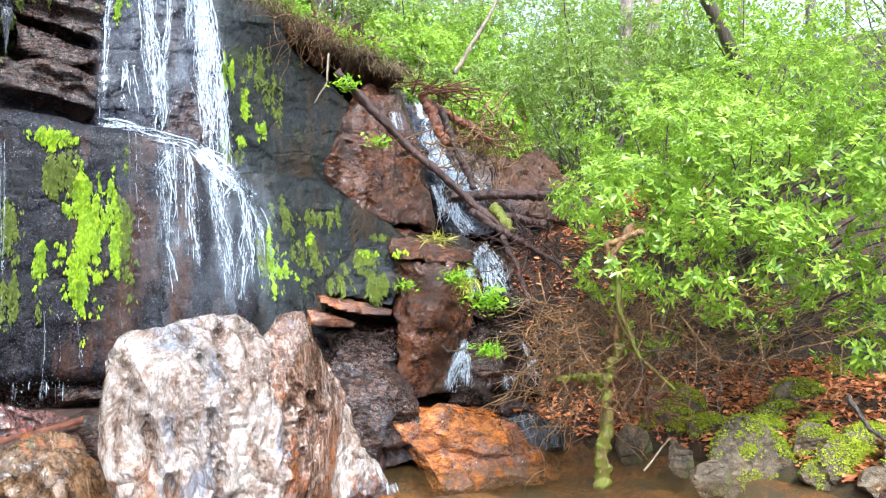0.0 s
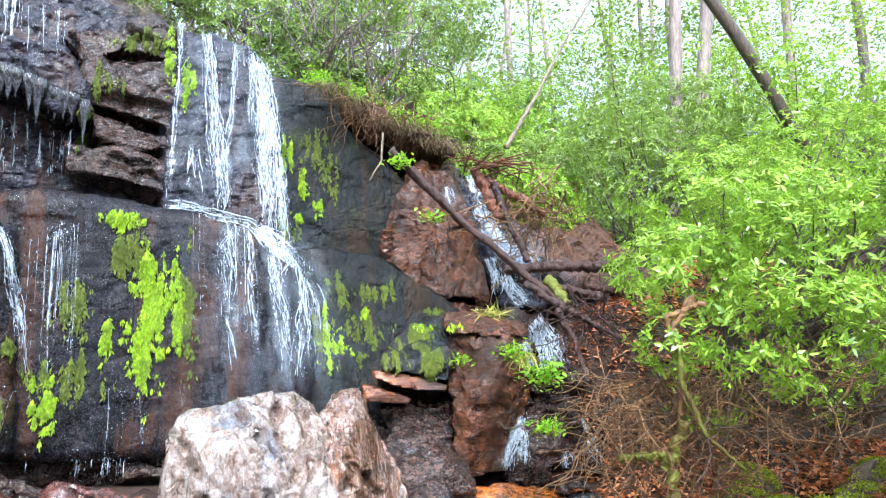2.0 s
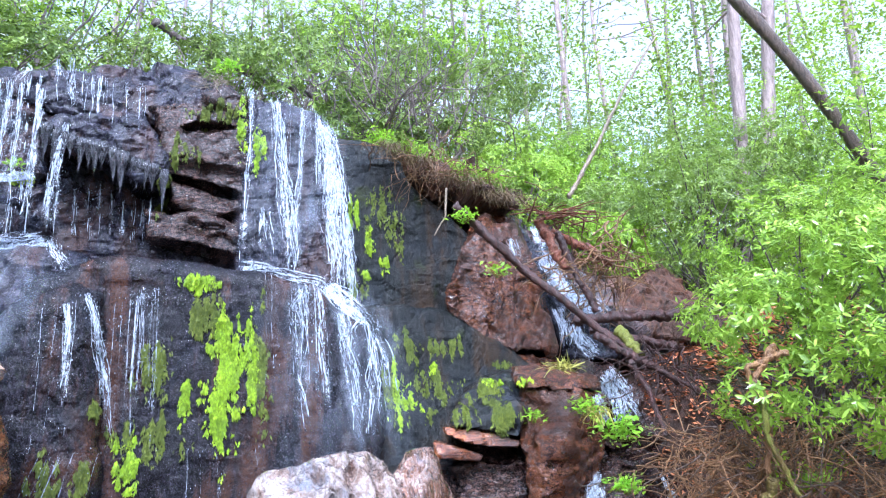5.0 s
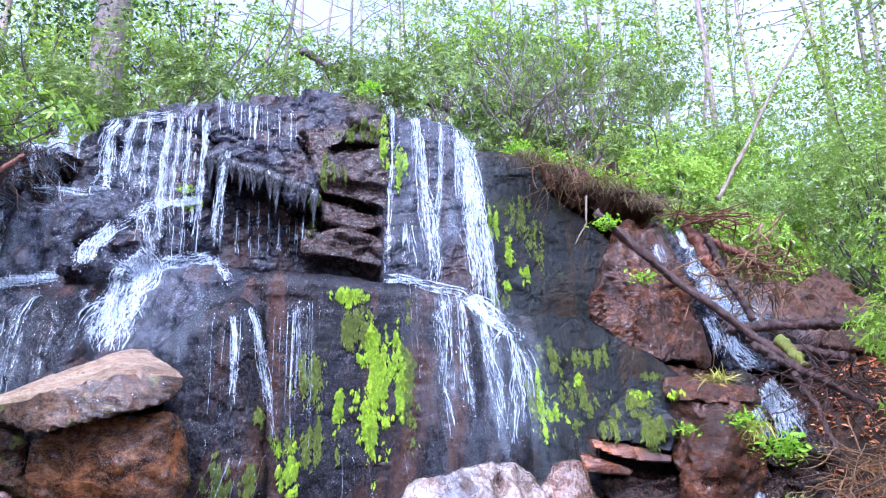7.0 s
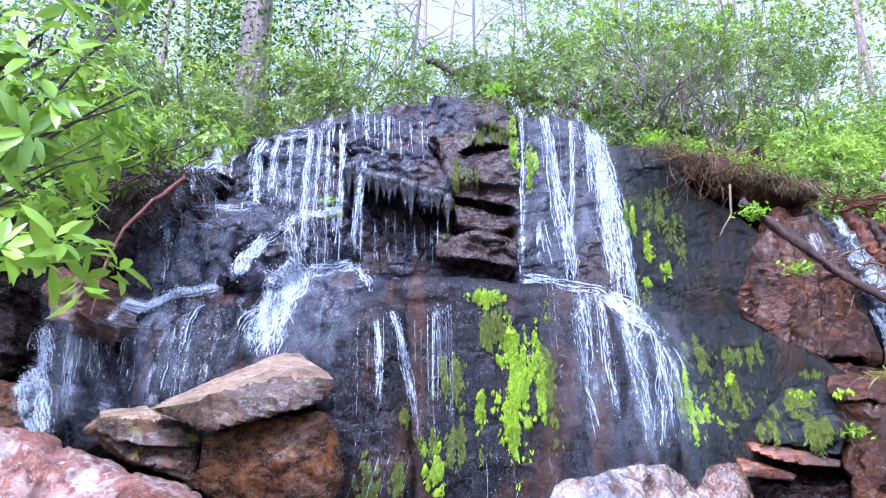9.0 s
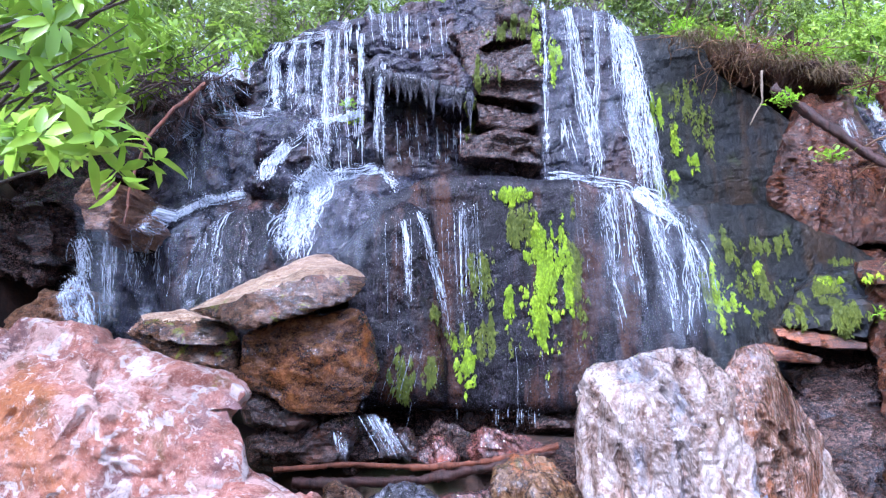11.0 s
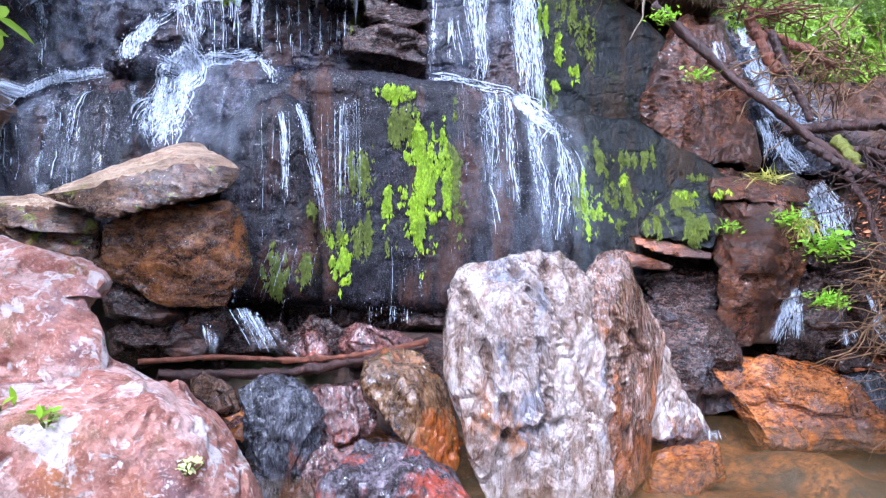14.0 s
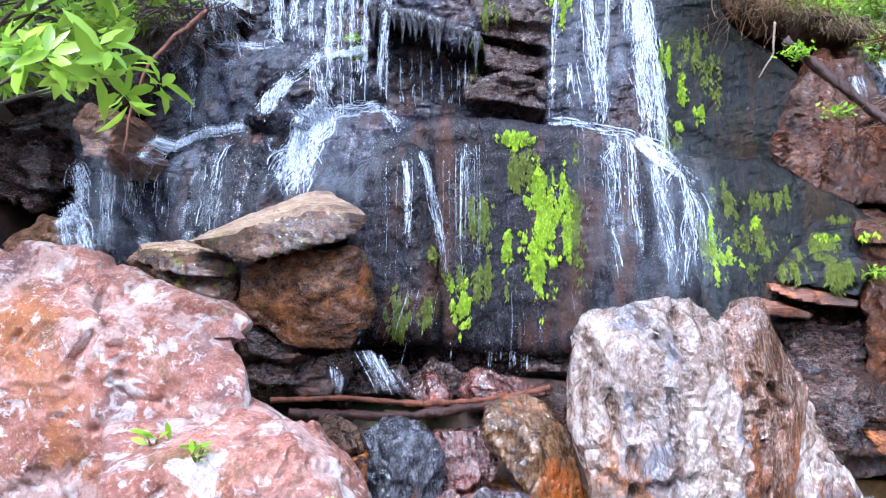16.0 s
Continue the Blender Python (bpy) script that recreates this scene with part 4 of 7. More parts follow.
rock("boulder", [[(0.46, 4.50, 1.21), (0.55, 4.55, 1.30), (0.81, 4.60, 1.33), (1.22, 4.65, 1.43), (1.33, 4.60, 1.37), (1.22, 4.30, 1.07), (0.41, 4.40, 0.99), (0.40, 4.35, 0.78), (0.56, 4.20, 0.33), (0.65, 4.12, -0.15), (1.38, 4.05, -0.15), (1.39, 4.20, 0.74), (0.67, 4.28, 1.14), (1.06, 4.16, 0.84)],
    [(1.25, 4.45, 1.13), (1.42, 4.62, 1.34), (1.53, 4.65, 1.42), (1.64, 4.65, 1.41), (1.68, 4.60, 1.26), (1.46, 4.30, 1.00), (1.99, 4.80, 0.82), (1.96, 4.80, 0.63), (1.87, 4.70, -0.15), (1.74, 4.50, -0.15), (1.35, 4.06, -0.15), (1.36, 4.18, 0.70), (1.79, 4.75, 1.11)]], [BIGB, BIGF], "large pale grey and pink wet boulder with wavy vertical grain", (0.25, 0, 1), 0.032, 70, 6, 0.9, 0.9, 0.8, creases=[
    ((1.10, 1.40), (1.04, 1.14)), ((1.04, 1.14), (1.13, 0.95)), ((0.45, 1.19), (0.59, 0.98)), ((0.59, 0.98), (0.69, 0.89)), ((0.83, 1.31), (0.94, 1.14)), ((0.94, 1.14), (1.06, 1.00)), ((0.56, 0.39), (0.75, 0.29)), ((0.75, 0.29), (1.10, 0.39)), ((1.25, 1.37), (1.23, 1.10)), ((1.46, 0.86), (1.38, 0.51)), ((1.38, 0.51), (1.46, -0.07)), ((0.67, -0.01), (0.77, 0.27)), ((0.77, 0.27), (0.75, 0.51)), ((1.47, 1.00), (1.64, 0.86)), ((1.64, 0.86), (1.77, 0.70)), ((0.96, 0.86), (1.01, 0.51)), ((1.01, 0.51), (0.93, 0.20)), ((1.57, 0.72), (1.54, 0.29)), ((1.54, 0.29), (1.61, -0.03)), ((0.64, 0.86), (0.68, 0.55))])
rock("boulder", [[(-0.09, 4.90, 0.60), (0.07, 5.00, 0.71), (0.34, 5.00, 0.69), (0.49, 4.95, 0.39), (0.57, 4.75, 0.11), (0.54, 4.70, -0.10), (0.39, 4.65, -0.10), (0.12, 4.60, 0.21), (-0.08, 4.70, 0.43), (0.23, 4.62, 0.39)]], [OLIV], "olive brown wet tilted rock with an orange edge", (0.6, 0, -1), 0.030, 80, 5, 0.4, 0.4, 1.1)
rock("boulder", [[(-0.86, 4.50, 0.52), (-0.66, 4.60, 0.56), (-0.50, 4.65, 0.48), (-0.43, 4.60, 0.31), (-0.37, 4.50, 0.16), (-0.49, 4.40, -0.12), (-0.67, 4.35, -0.12), (-0.78, 4.35, 0.27), (-0.63, 4.40, 0.43)]], [GREY], "blue-grey wet jagged rock", (0.3, 0, -1), 0.040, 70, 5, 0.5, 0.9, 1.3)
rock("boulder", [[(-0.34, 3.85, 0.12), (-0.20, 4.10, 0.24), (0.06, 4.20, 0.24), (0.26, 4.20, 0.20), (0.46, 4.10, 0.06), (0.62, 3.90, -0.03), (-0.39, 3.75, -0.07), (-0.07, 3.85, 0.16), (0.54, 3.80, -0.18)]], [REDG], "dark grey wet rock with red stains at the pool", (1, 0, -0.4), 0.040, 70, 5, 0.5, 0.9, 1.3)
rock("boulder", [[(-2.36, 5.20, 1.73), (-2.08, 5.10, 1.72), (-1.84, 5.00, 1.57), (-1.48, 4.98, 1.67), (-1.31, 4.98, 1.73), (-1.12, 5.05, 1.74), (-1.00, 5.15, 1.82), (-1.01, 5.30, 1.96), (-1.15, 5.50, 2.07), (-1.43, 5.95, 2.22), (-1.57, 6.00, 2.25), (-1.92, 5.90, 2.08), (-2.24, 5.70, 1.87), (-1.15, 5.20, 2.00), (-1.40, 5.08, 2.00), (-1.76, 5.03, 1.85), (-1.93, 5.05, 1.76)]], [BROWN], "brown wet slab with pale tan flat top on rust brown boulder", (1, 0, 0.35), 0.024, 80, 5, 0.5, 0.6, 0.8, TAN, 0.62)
rock("boulder", [[(-1.94, 5.30, 1.55), (-1.55, 5.25, 1.66), (-1.05, 5.30, 1.75), (-0.96, 5.40, 1.63), (-0.94, 5.45, 1.26), (-1.10, 5.40, 0.93), (-1.25, 5.35, 0.92), (-1.52, 5.30, 0.96), (-1.96, 5.35, 1.15), (-1.98, 5.30, 1.42), (-1.36, 5.12, 1.34), (-1.08, 5.28, 1.14)]], [BRRD], "rust brown angular wet boulder beneath the fall", (1, 0, -0.25), 0.022, 60, 5, 0.8, 0.9, 0.8)
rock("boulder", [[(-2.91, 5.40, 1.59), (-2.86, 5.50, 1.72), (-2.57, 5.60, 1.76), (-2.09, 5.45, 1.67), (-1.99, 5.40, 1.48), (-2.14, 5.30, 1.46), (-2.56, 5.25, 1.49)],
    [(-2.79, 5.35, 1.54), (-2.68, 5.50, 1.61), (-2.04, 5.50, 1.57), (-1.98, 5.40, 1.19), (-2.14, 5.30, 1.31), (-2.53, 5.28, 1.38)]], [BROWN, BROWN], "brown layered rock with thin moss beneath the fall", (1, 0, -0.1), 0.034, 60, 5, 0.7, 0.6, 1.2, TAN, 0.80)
rock("boulder", [[(-3.25, 3.10, 1.55), (-2.14, 3.10, 1.57), (-1.96, 3.05, 1.56), (-1.78, 3.00, 1.50), (-1.73, 3.10, 1.53), (-1.54, 3.00, 1.42), (-1.22, 2.95, 1.35), (-1.10, 2.85, 1.24), (-1.03, 2.80, 1.11), (-0.99, 2.75, 1.03), (-0.98, 2.72, 0.91), (-1.02, 2.70, -0.15), (-2.69, 2.60, -0.15), (-2.83, 2.70, 1.26), (-1.91, 2.68, 1.32), (-1.52, 2.68, 1.24), (-1.15, 2.66, 1.09)],
    [(-1.41, 2.98, 1.39), (-1.21, 2.93, 1.36), (-1.09, 2.93, 1.31), (-1.06, 2.93, 1.27), (-1.09, 2.84, 1.20), (-1.29, 2.78, 1.22), (-1.45, 2.86, 1.32)]], [REDR], "large pinkish red rock with white lichen blotches", (0.4, 0, 1), 0.038, 70, 6, 1.0, 0.3, 1.0)
rock("boulder", [[(-1.54, 2.60, 0.91), (-1.27, 2.65, 0.95), (-1.13, 2.75, 0.98), (-1.04, 2.80, 1.00), (-0.88, 2.75, 0.96), (-0.77, 2.70, 0.94), (-0.68, 2.65, 0.90), (-0.55, 2.60, 0.82), (-0.49, 2.55, 0.78), (-0.43, 2.50, 0.69), (-0.38, 2.45, 0.54), (-0.39, 2.40, -0.15), (-1.28, 2.15, -0.15), (-1.28, 2.15, 0.83), (-0.75, 2.30, 0.92), (-0.48, 2.28, 0.67), (-1.01, 2.25, 0.90)]], [REDR], "rounded red and purple rock with pale lichen", (0.4, 0, 1), 0.030, 45, 6, 0.8, 0.25, 0.9)
rock("cliff_block", [[(2.36, 6.25, 1.55), (2.55, 6.45, 1.81), (2.90, 6.60, 2.00), (3.28, 6.60, 2.08), (3.11, 6.15, 1.65), (3.05, 6.15, 1.39), (2.73, 6.20, 1.45)],
    [(3.12, 6.30, 1.93), (3.31, 6.10, 1.88), (3.31, 6.00, 1.75), (3.28, 6.00, 1.31), (3.13, 6.10, 1.15), (3.08, 6.20, 1.32)],
    [(3.29, 6.05, 1.82), (3.60, 6.00, 1.87), (4.05, 6.20, 1.80), (4.10, 6.25, 1.54), (4.00, 6.25, 1.31), (3.87, 6.25, 0.96), (3.75, 6.30, 0.50), (3.15, 6.20, 0.52), (3.08, 6.20, 1.11), (3.26, 6.00, 1.31), (3.42, 5.90, 1.43)],
    [(3.11, 6.40, 2.08), (3.54, 6.35, 2.09), (3.95, 6.20, 1.98), (3.92, 6.10, 1.87), (3.39, 5.95, 1.82), (3.03, 6.10, 1.88)]], [WETG, REDC, REDC, REDC], "red-brown angular blocks of the rock face beside the side cascade", (1, 0, -0.1), 0.034, 90, 5, 0.9, 0.3, 1.3)
rock("cliff_block", [[(2.34, 6.35, 1.54), (2.74, 6.22, 1.48), (3.07, 6.18, 1.39), (3.02, 6.15, 1.31), (2.51, 6.20, 1.38), (2.35, 6.30, 1.46)]], [RUSTL], "thin orange-stained rock layer under the mossy slab", (1, 0, -0.1), 0.012, 60, 5, 0.6, 0.5, 0.8)
rock("cliff_block", [[(2.41, 6.50, 1.17), (2.82, 6.40, 1.24), (3.20, 6.40, 1.18), (3.19, 6.35, 0.87), (2.59, 6.40, 0.90)],
    [(2.45, 6.40, 0.91), (2.78, 6.30, 0.99), (3.17, 6.30, 0.94), (3.16, 6.20, 0.50), (2.50, 6.30, 0.54)]], [WETB], "dark wet layered rock in the undercut beside the boulder", (1, 0, -0.2), 0.040, 60, 5, 0.8, 0.9, 1.2)
rock("cliff_block", [[(2.24, 6.35, 1.40), (2.51, 6.20, 1.33), (2.69, 6.20, 1.27), (2.65, 6.20, 1.21), (2.27, 6.30, 1.26)]], [RUSTL], "thin red wet rock layer under the mossy slab", (1, 0, -0.1), 0.012, 60, 5, 0.6, 0.5, 0.8)

boulder('boulder', [(1.77, 1.11), (1.98, 0.74), (2.16, 0.44), (2.33, 0.11), (2.03, 0.01), (1.79, 0.10)], 4.75, 0.50, BIGB, grain=(0.4, 0, 1), amp=0.040, p=34, sub=5, label='white wet leaning rock fin beside the large boulder')
boulder('boulder', [(2.30, 0.69), (2.63, 0.67), (3.31, 0.57), (3.86, 0.43), (4.20, 0.04), (4.20, -0.14), (3.01, -0.12), (2.87, 0.06), (2.64, 0.32), (2.42, 0.49)], 5.15, 0.90, ORNG, grain=(1, 0, -0.3), amp=0.040, p=36, sub=6, label='flat orange iron-stained wet rock at the edge of the pool', lean=0.6)
boulder('boulder', [(1.82, 0.08), (2.02, 0.14), (2.29, 0.13), (2.34, -0.12), (2.14, -0.27), (1.75, -0.22)], 4.55, 0.40, ORNG, grain=(0, 0, 1), amp=0.020, p=34, sub=5, label='orange rock just under the pool water')
boulder('boulder', [(-2.00, 1.09), (-1.84, 1.15), (-1.44, 0.93), (-1.36, 0.89), (-1.56, 0.83), (-1.92, 0.85)], 5.30, 0.70, WETB, grain=(1, 0, 0), amp=0.040, p=34, sub=5, label='dark brown wet rock wedged under the boulders', lines=0.35, crag=1.4)
boulder('boulder', [(-1.99, 0.79), (-1.59, 0.84), (-1.18, 0.94), (-1.06, 0.88), (-1.18, 0.54), (-1.79, 0.50), (-1.99, 0.54)], 5.40, 0.80, WETB, grain=(1, 0, 0), amp=0.050, p=34, sub=5, label='dark wet rock below the brown boulder', lines=0.35, crag=1.4)
boulder('boulder', [(-1.12, 0.63), (-1.04, 0.67), (-0.86, 0.55), (-0.82, 0.43), (-0.96, 0.39), (-1.11, 0.51)], 4.35, 0.30, BROWN, grain=(0, 0, 1), amp=0.030, p=34, sub=5, label='olive brown rock beside the red rocks', lines=0.35, crag=1.4)
boulder('boulder', [(-0.56, 0.36), (-0.42, 0.55), (-0.08, 0.58), (-0.04, 0.21), (-0.15, 0.06), (-0.45, 0.06)], 4.70, 0.50, REDW, grain=(0.4, 0, -1), amp=0.050, p=34, sub=5, label='dark red wet broken rock', lean=0.4, lines=0.4)
boulder('boulder', [(-0.27, 0.65), (-0.18, 0.86), (-0.01, 0.83), (0.26, 0.67), (0.39, 0.61), (-0.18, 0.52)], 5.50, 0.50, REDW, grain=(1, 0, -0.5), amp=0.040, p=34, sub=5, label='pink grey wet rock below the fall', lean=0.4, lines=0.4)
boulder('boulder', [(-0.75, 0.59), (-0.60, 0.68), (-0.47, 0.72), (-0.36, 0.57), (-0.53, 0.46)], 5.60, 0.40, REDW, grain=(0, 0, 1), amp=0.040, p=34, sub=5, label='pink wet rock below the fall', lean=0.4, lines=0.4)
boulder('boulder', [(-0.40, 0.21), (-0.27, 0.31), (-0.14, 0.21), (-0.21, 0.04), (-0.37, 0.01)], 4.20, 0.40, REDW, grain=(0, 0, 1), amp=0.040, p=34, sub=5, label='red wet broken rock', lean=0.4, lines=0.4)
boulder('boulder', [(-0.01, 0.18), (0.09, 0.26), (0.20, 0.17), (0.20, 0.07), (0.03, 0.07)], 4.30, 0.30, REDW, grain=(0, 0, 1), amp=0.030, p=34, sub=5, label='small red wet stone', lean=0.4, lines=0.4)
boulder('boulder', [(-1.35, 0.73), (-1.10, 0.88), (-0.71, 0.79), (-0.64, 0.59), (-1.22, 0.46)], 5.60, 0.60, WETB, grain=(0, 0, 1), amp=0.040, p=34, sub=5, label='dark wet rock under the small cascade', lines=0.35, crag=1.4)
boulder('boulder', [(-0.74, 0.64), (-0.52, 0.83), (-0.19, 0.76), (-0.19, 0.45), (-0.70, 0.46)], 5.90, 0.60, WETB, grain=(0, 0, 1), amp=0.050, p=34, sub=5, label='dark wet rock in the undercut below the fall', lines=0.35, crag=1.4)
boulder('boulder', [(0.27, 0.72), (0.37, 0.81), (0.54, 0.72), (0.64, -0.04), (0.51, -0.13), (0.38, 0.21)], 5.30, 0.60, WETB, grain=(0, 0, 1), amp=0.040, p=34, sub=5, label='dark mossy rock behind the large boulder', lines=0.35, crag=1.4)
boulder('boulder', [(3.77, 0.96), (4.04, 1.12), (4.55, 1.20), (4.77, 1.04), (4.54, 0.81), (3.97, 0.77)], 6.40, 0.60, WETB, grain=(0, 0, 1), amp=0.050, p=34, sub=5, label='brown wet rock below the side cascade', lines=0.35, crag=1.4)
boulder('boulder', [(3.60, 0.90), (3.70, 0.98), (3.98, 0.93), (3.99, 0.78), (3.73, 0.74), (3.58, 0.80)], 5.70, 0.35, WETB, grain=(0, 0, 1), amp=0.030, p=34, sub=5, label='small brown rock with a green plant on top', lines=0.35, crag=1.4)
boulder('boulder', [(3.86, 0.57), (4.05, 0.61), (4.29, 0.54), (4.39, 0.37), (3.92, 0.38)], 5.70, 0.40, WETB, grain=(0, 0, 1), amp=0.030, p=34, sub=5, label='dark wet stone in the side cascade', lines=0.35, crag=1.4)
boulder('boulder', [(3.66, 0.43), (4.11, 0.42), (4.57, 0.17), (4.64, -0.00), (4.30, -0.02), (3.78, 0.24)], 5.50, 0.50, GREY, grain=(1, 0, -0.3), amp=0.030, p=34, sub=5, label='wet grey sloping rock at the pool', lean=0.4)
boulder('cliff_block', [(2.67, 2.80), (2.85, 3.48), (3.13, 3.83), (3.56, 3.86), (3.75, 3.34), (3.89, 2.98), (3.97, 2.46), (3.99, 2.27), (3.63, 2.29), (3.22, 2.29), (2.99, 2.44), (2.76, 2.65)], 7.10, 1.10, REDC, grain=(0, 0, 1), amp=0.045, p=44, sub=6, label='red-brown cracked rock face beside the side cascade', crag=1.3, lines=0.3, lean=0.15, front=0.93)
boulder('boulder', [(2.13, 0.87), (2.50, 0.94), (2.84, 0.74), (2.99, 0.50), (3.02, 0.13), (2.18, 0.14)], 5.55, 0.70, WETB, grain=(0, 0, 1), amp=0.050, p=34, sub=5, label='dark wet rock between the pale boulder and the orange rock', lines=0.35, crag=1.4)
# broken wet stones that fill the bed between the boulders
RUBBLE = np.random.default_rng(44)
for i in range(34):
    u, w = RUBBLE.random(2)
    y = 3.75 + 1.75 * w
    x = (-0.27 + 0.34 * u) * y
    z = -0.12 + 0.16 * w + 0.06 * RUBBLE.random()
    wide, high = RUBBLE.uniform(0.12, 0.30), RUBBLE.uniform(0.10, 0.24)
    turn = RUBBLE.uniform(-0.5, 0.5)
    ring = [(math.cos(a + turn), math.sin(a + turn)) for a in np.sort(RUBBLE.uniform(0, 6.28, 7))]
    mat, label = [(REDW, "broken red wet stone in the stream bed"), (GREY, "broken dark grey wet stone in the stream bed"), (WETB, "dark brown wet stone in the stream bed"), (REDW, "broken red wet stone in the stream bed"), (ORNG, "orange stained wet stone in the stream bed")][i % 5]
    boulder("stone", [(x + c * wide, z + s * high) for c, s in ring], y, wide * 1.4, mat, grain=(0.5, 0, -1), amp=0.03, p=36, sub=4, label=label, lines=0.4, lean=0.4)

SURFACE = BVHTree.FromPolygons(np.concatenate(SURF_V).tolist(), SURF_F)


def face_at(x, z, fallback=8.3):
    hit = SURFACE.ray_cast(Vector((x, 2.0, z)), Vector((0, 1, 0)))
    return (hit[0].y, hit[1]) if hit[0] else (fallback, Vector((0, -1, 0)))




# ---- leaves ----
def leaf_mesh(name, pos, axis, up, length, width, mat, droop=0.25, fine=True):
    n = len(pos)
    axis = unit(axis)
    side = unit(np.cross(axis, up))
    nrm = np.cross(side, axis)
    L, Wd = np.broadcast_to(length, n)[:, None], np.broadcast_to(width, n)[:, None]

    def station(s, half, lift):
        return pos + axis * L * s - nrm * L * droop * s * s + side * Wd * half + nrm * Wd * lift

    if fine:
        v = np.stack([pos, station(.35, -.5, .12), station(.35, 0, 0), station(.35, .5, .12), station(.72, -.42, .1), station(.72, 0, 0), station(.72, .42, .1), station(1, 0, 0)], 1)
        o = np.arange(n)[:, None, None] * 8
        t = (np.array([[0, 1, 2], [0, 2, 3], [4, 7, 5], [5, 7, 6]])[None] + o).reshape(-1, 3)
        q = (np.array([[1, 4, 5, 2], [2, 5, 6, 3]])[None] + o).reshape(-1, 4)
    else:
        v = np.stack([pos, station(.5, -.5, .1), station(1, 0, 0), station(.5, .5, .1)], 1)
        o = np.arange(n)[:, None, None] * 4
        t = (np.array([[0, 1, 2], [0, 2, 3]])[None] + o).reshape(-1, 3)
        q = None
    return mesh_np(name, v.reshape(-1, 3), t, q, mat, smooth=fine)


def whorls(r, tips, outs, per, size, mat, name, slim=0.3, fine=True, fall=0.15):
    """Leaves in whorls at twig tips."""
    n = len(tips)
    outs = unit(outs)
    ref = unit(r.normal(size=(n, 3)))
    s1 = unit(np.cross(outs, ref))
    s2 = np.cross(outs, s1)
    k = np.arange(per)[None] * 2 * np.pi / per + r.uniform(0, 6, (n, 1)) + r.normal(0, .25, (n, per))
    tilt = r.uniform(0.05, 0.75, (n, per))
    ax = s1[:, None] * np.cos(k)[..., None] + s2[:, None] * np.sin(k)[..., None] + outs[:, None] * tilt[..., None]
    ax[..., 2] -= fall
    keep = r.random((n, per)) < 0.85
    ax = ax[keep]
    pos = np.repeat(tips[:, None], per, 1)[keep] + r.normal(0, size * .08, (keep.sum(), 3))
    up = np.repeat(outs[:, None], per, 1)[keep] + r.normal(0, .25, (keep.sum(), 3))
    L = size * r.uniform(.6, 1.15, len(pos))
    return leaf_mesh(name, pos, ax, up, L, L * slim * r.uniform(.8, 1.2, len(pos)), mat, r.uniform(.05, .35), fine)


def shrub(name, base, blobs, tips, size, leafmat, label, seed, per=7, slim=0.3, stems=40, stemmat=None, gap=-0.12, fine=True, category="shrub", group="", trunk=0.03, hollow=0.5, clump=-0.22):
    """A shrub: crooked stems from its base to leaf whorls that crowd the outside of several uneven masses."""
    r = np.random.default_rng(seed)
    blobs = np.array(blobs, float)
    vol = np.prod(blobs[:, 3:], axis=1) ** 0.67
    pick = r.choice(len(blobs), tips, p=vol / vol.sum())
    b = blobs[pick]
    u = unit(r.normal(size=(tips, 3)))
    rad = r.uniform(hollow, 1.0, tips) ** 0.6
    pos = b[:, :3] + u * rad[:, None] * b[:, 3:]
    keep = (perlin(pos * 1.7 + seed) > gap) & (perlin(pos * 4.6 + seed * 2) > clump)
    keep &= pos[:, 2] > ground(pos[:, 0], pos[:, 1]) + 0.05
    pos, u, b = pos[keep], u[keep], b[keep]
    outs = u / b[:, 3:] * b[:, 3:].mean() + (0, -0.25, 0.55) + r.normal(0, .35, pos.shape)
    top = thing(name, base, label, category, group)
    me = whorls(r, pos, outs, per, size, leafmat, "foliage", slim, fine)
    put("foliage", me, base, top)
    if stems and len(pos):
        parts = []
        for i, k in enumerate(r.choice(len(pos), min(stems, len(pos)), replace=False)):
            a = np.array(base) + r.normal(0, 0.12, 3) * (1, 1, 0.2)
            rr = trunk * r.uniform(.35, 1)
            parts.append(tube(bend(a, pos[k], 12, .16, seed * 91 + i, sag=-.1), np.linspace(rr, rr * .22, 12), 5))
        tagged(put("branchwork", mesh_np("branchwork", *join(parts), stemmat or BARKD), base, top), kind="stuff")
    return top


# rhododendron that overhangs the pool from the far bank
shrub("rhododendron_shrub", (6.9, 5.0, 0.9), [(4.7, 3.6, 1.75, .8, .7, .5), (5.2, 4.3, 2.4, 1.0, .9, .55), (4.4, 4.5, 2.35, .55, .6, .4), (6.0, 3.6, 2.5, 1.1, 1.0, .8), (5.9, 4.9, 3.0, 1.2, 1.0, .6), (6.6, 2.6, 2.6, 1.2, 1.2, .9), (4.25, 4.4, 1.75, .4, .4, .3), (5.5, 3.5, 1.65, .6, .5, .25), (6.15, 3.5, 1.15, .45, .4, .35), (4.45, 4.9, 1.45, .4, .4, .3), (5.3, 4.9, 1.45, .6, .4, .35), (5.9, 4.3, 1.35, .5, .4, .3), (4.75, 4.55, 1.2, .3, .3, .2)], 13000, .080, RHODO, "large glossy green rhododendron overhanging the pool bank", 11, stems=28, slim=.29, gap=-.06, clump=.0)
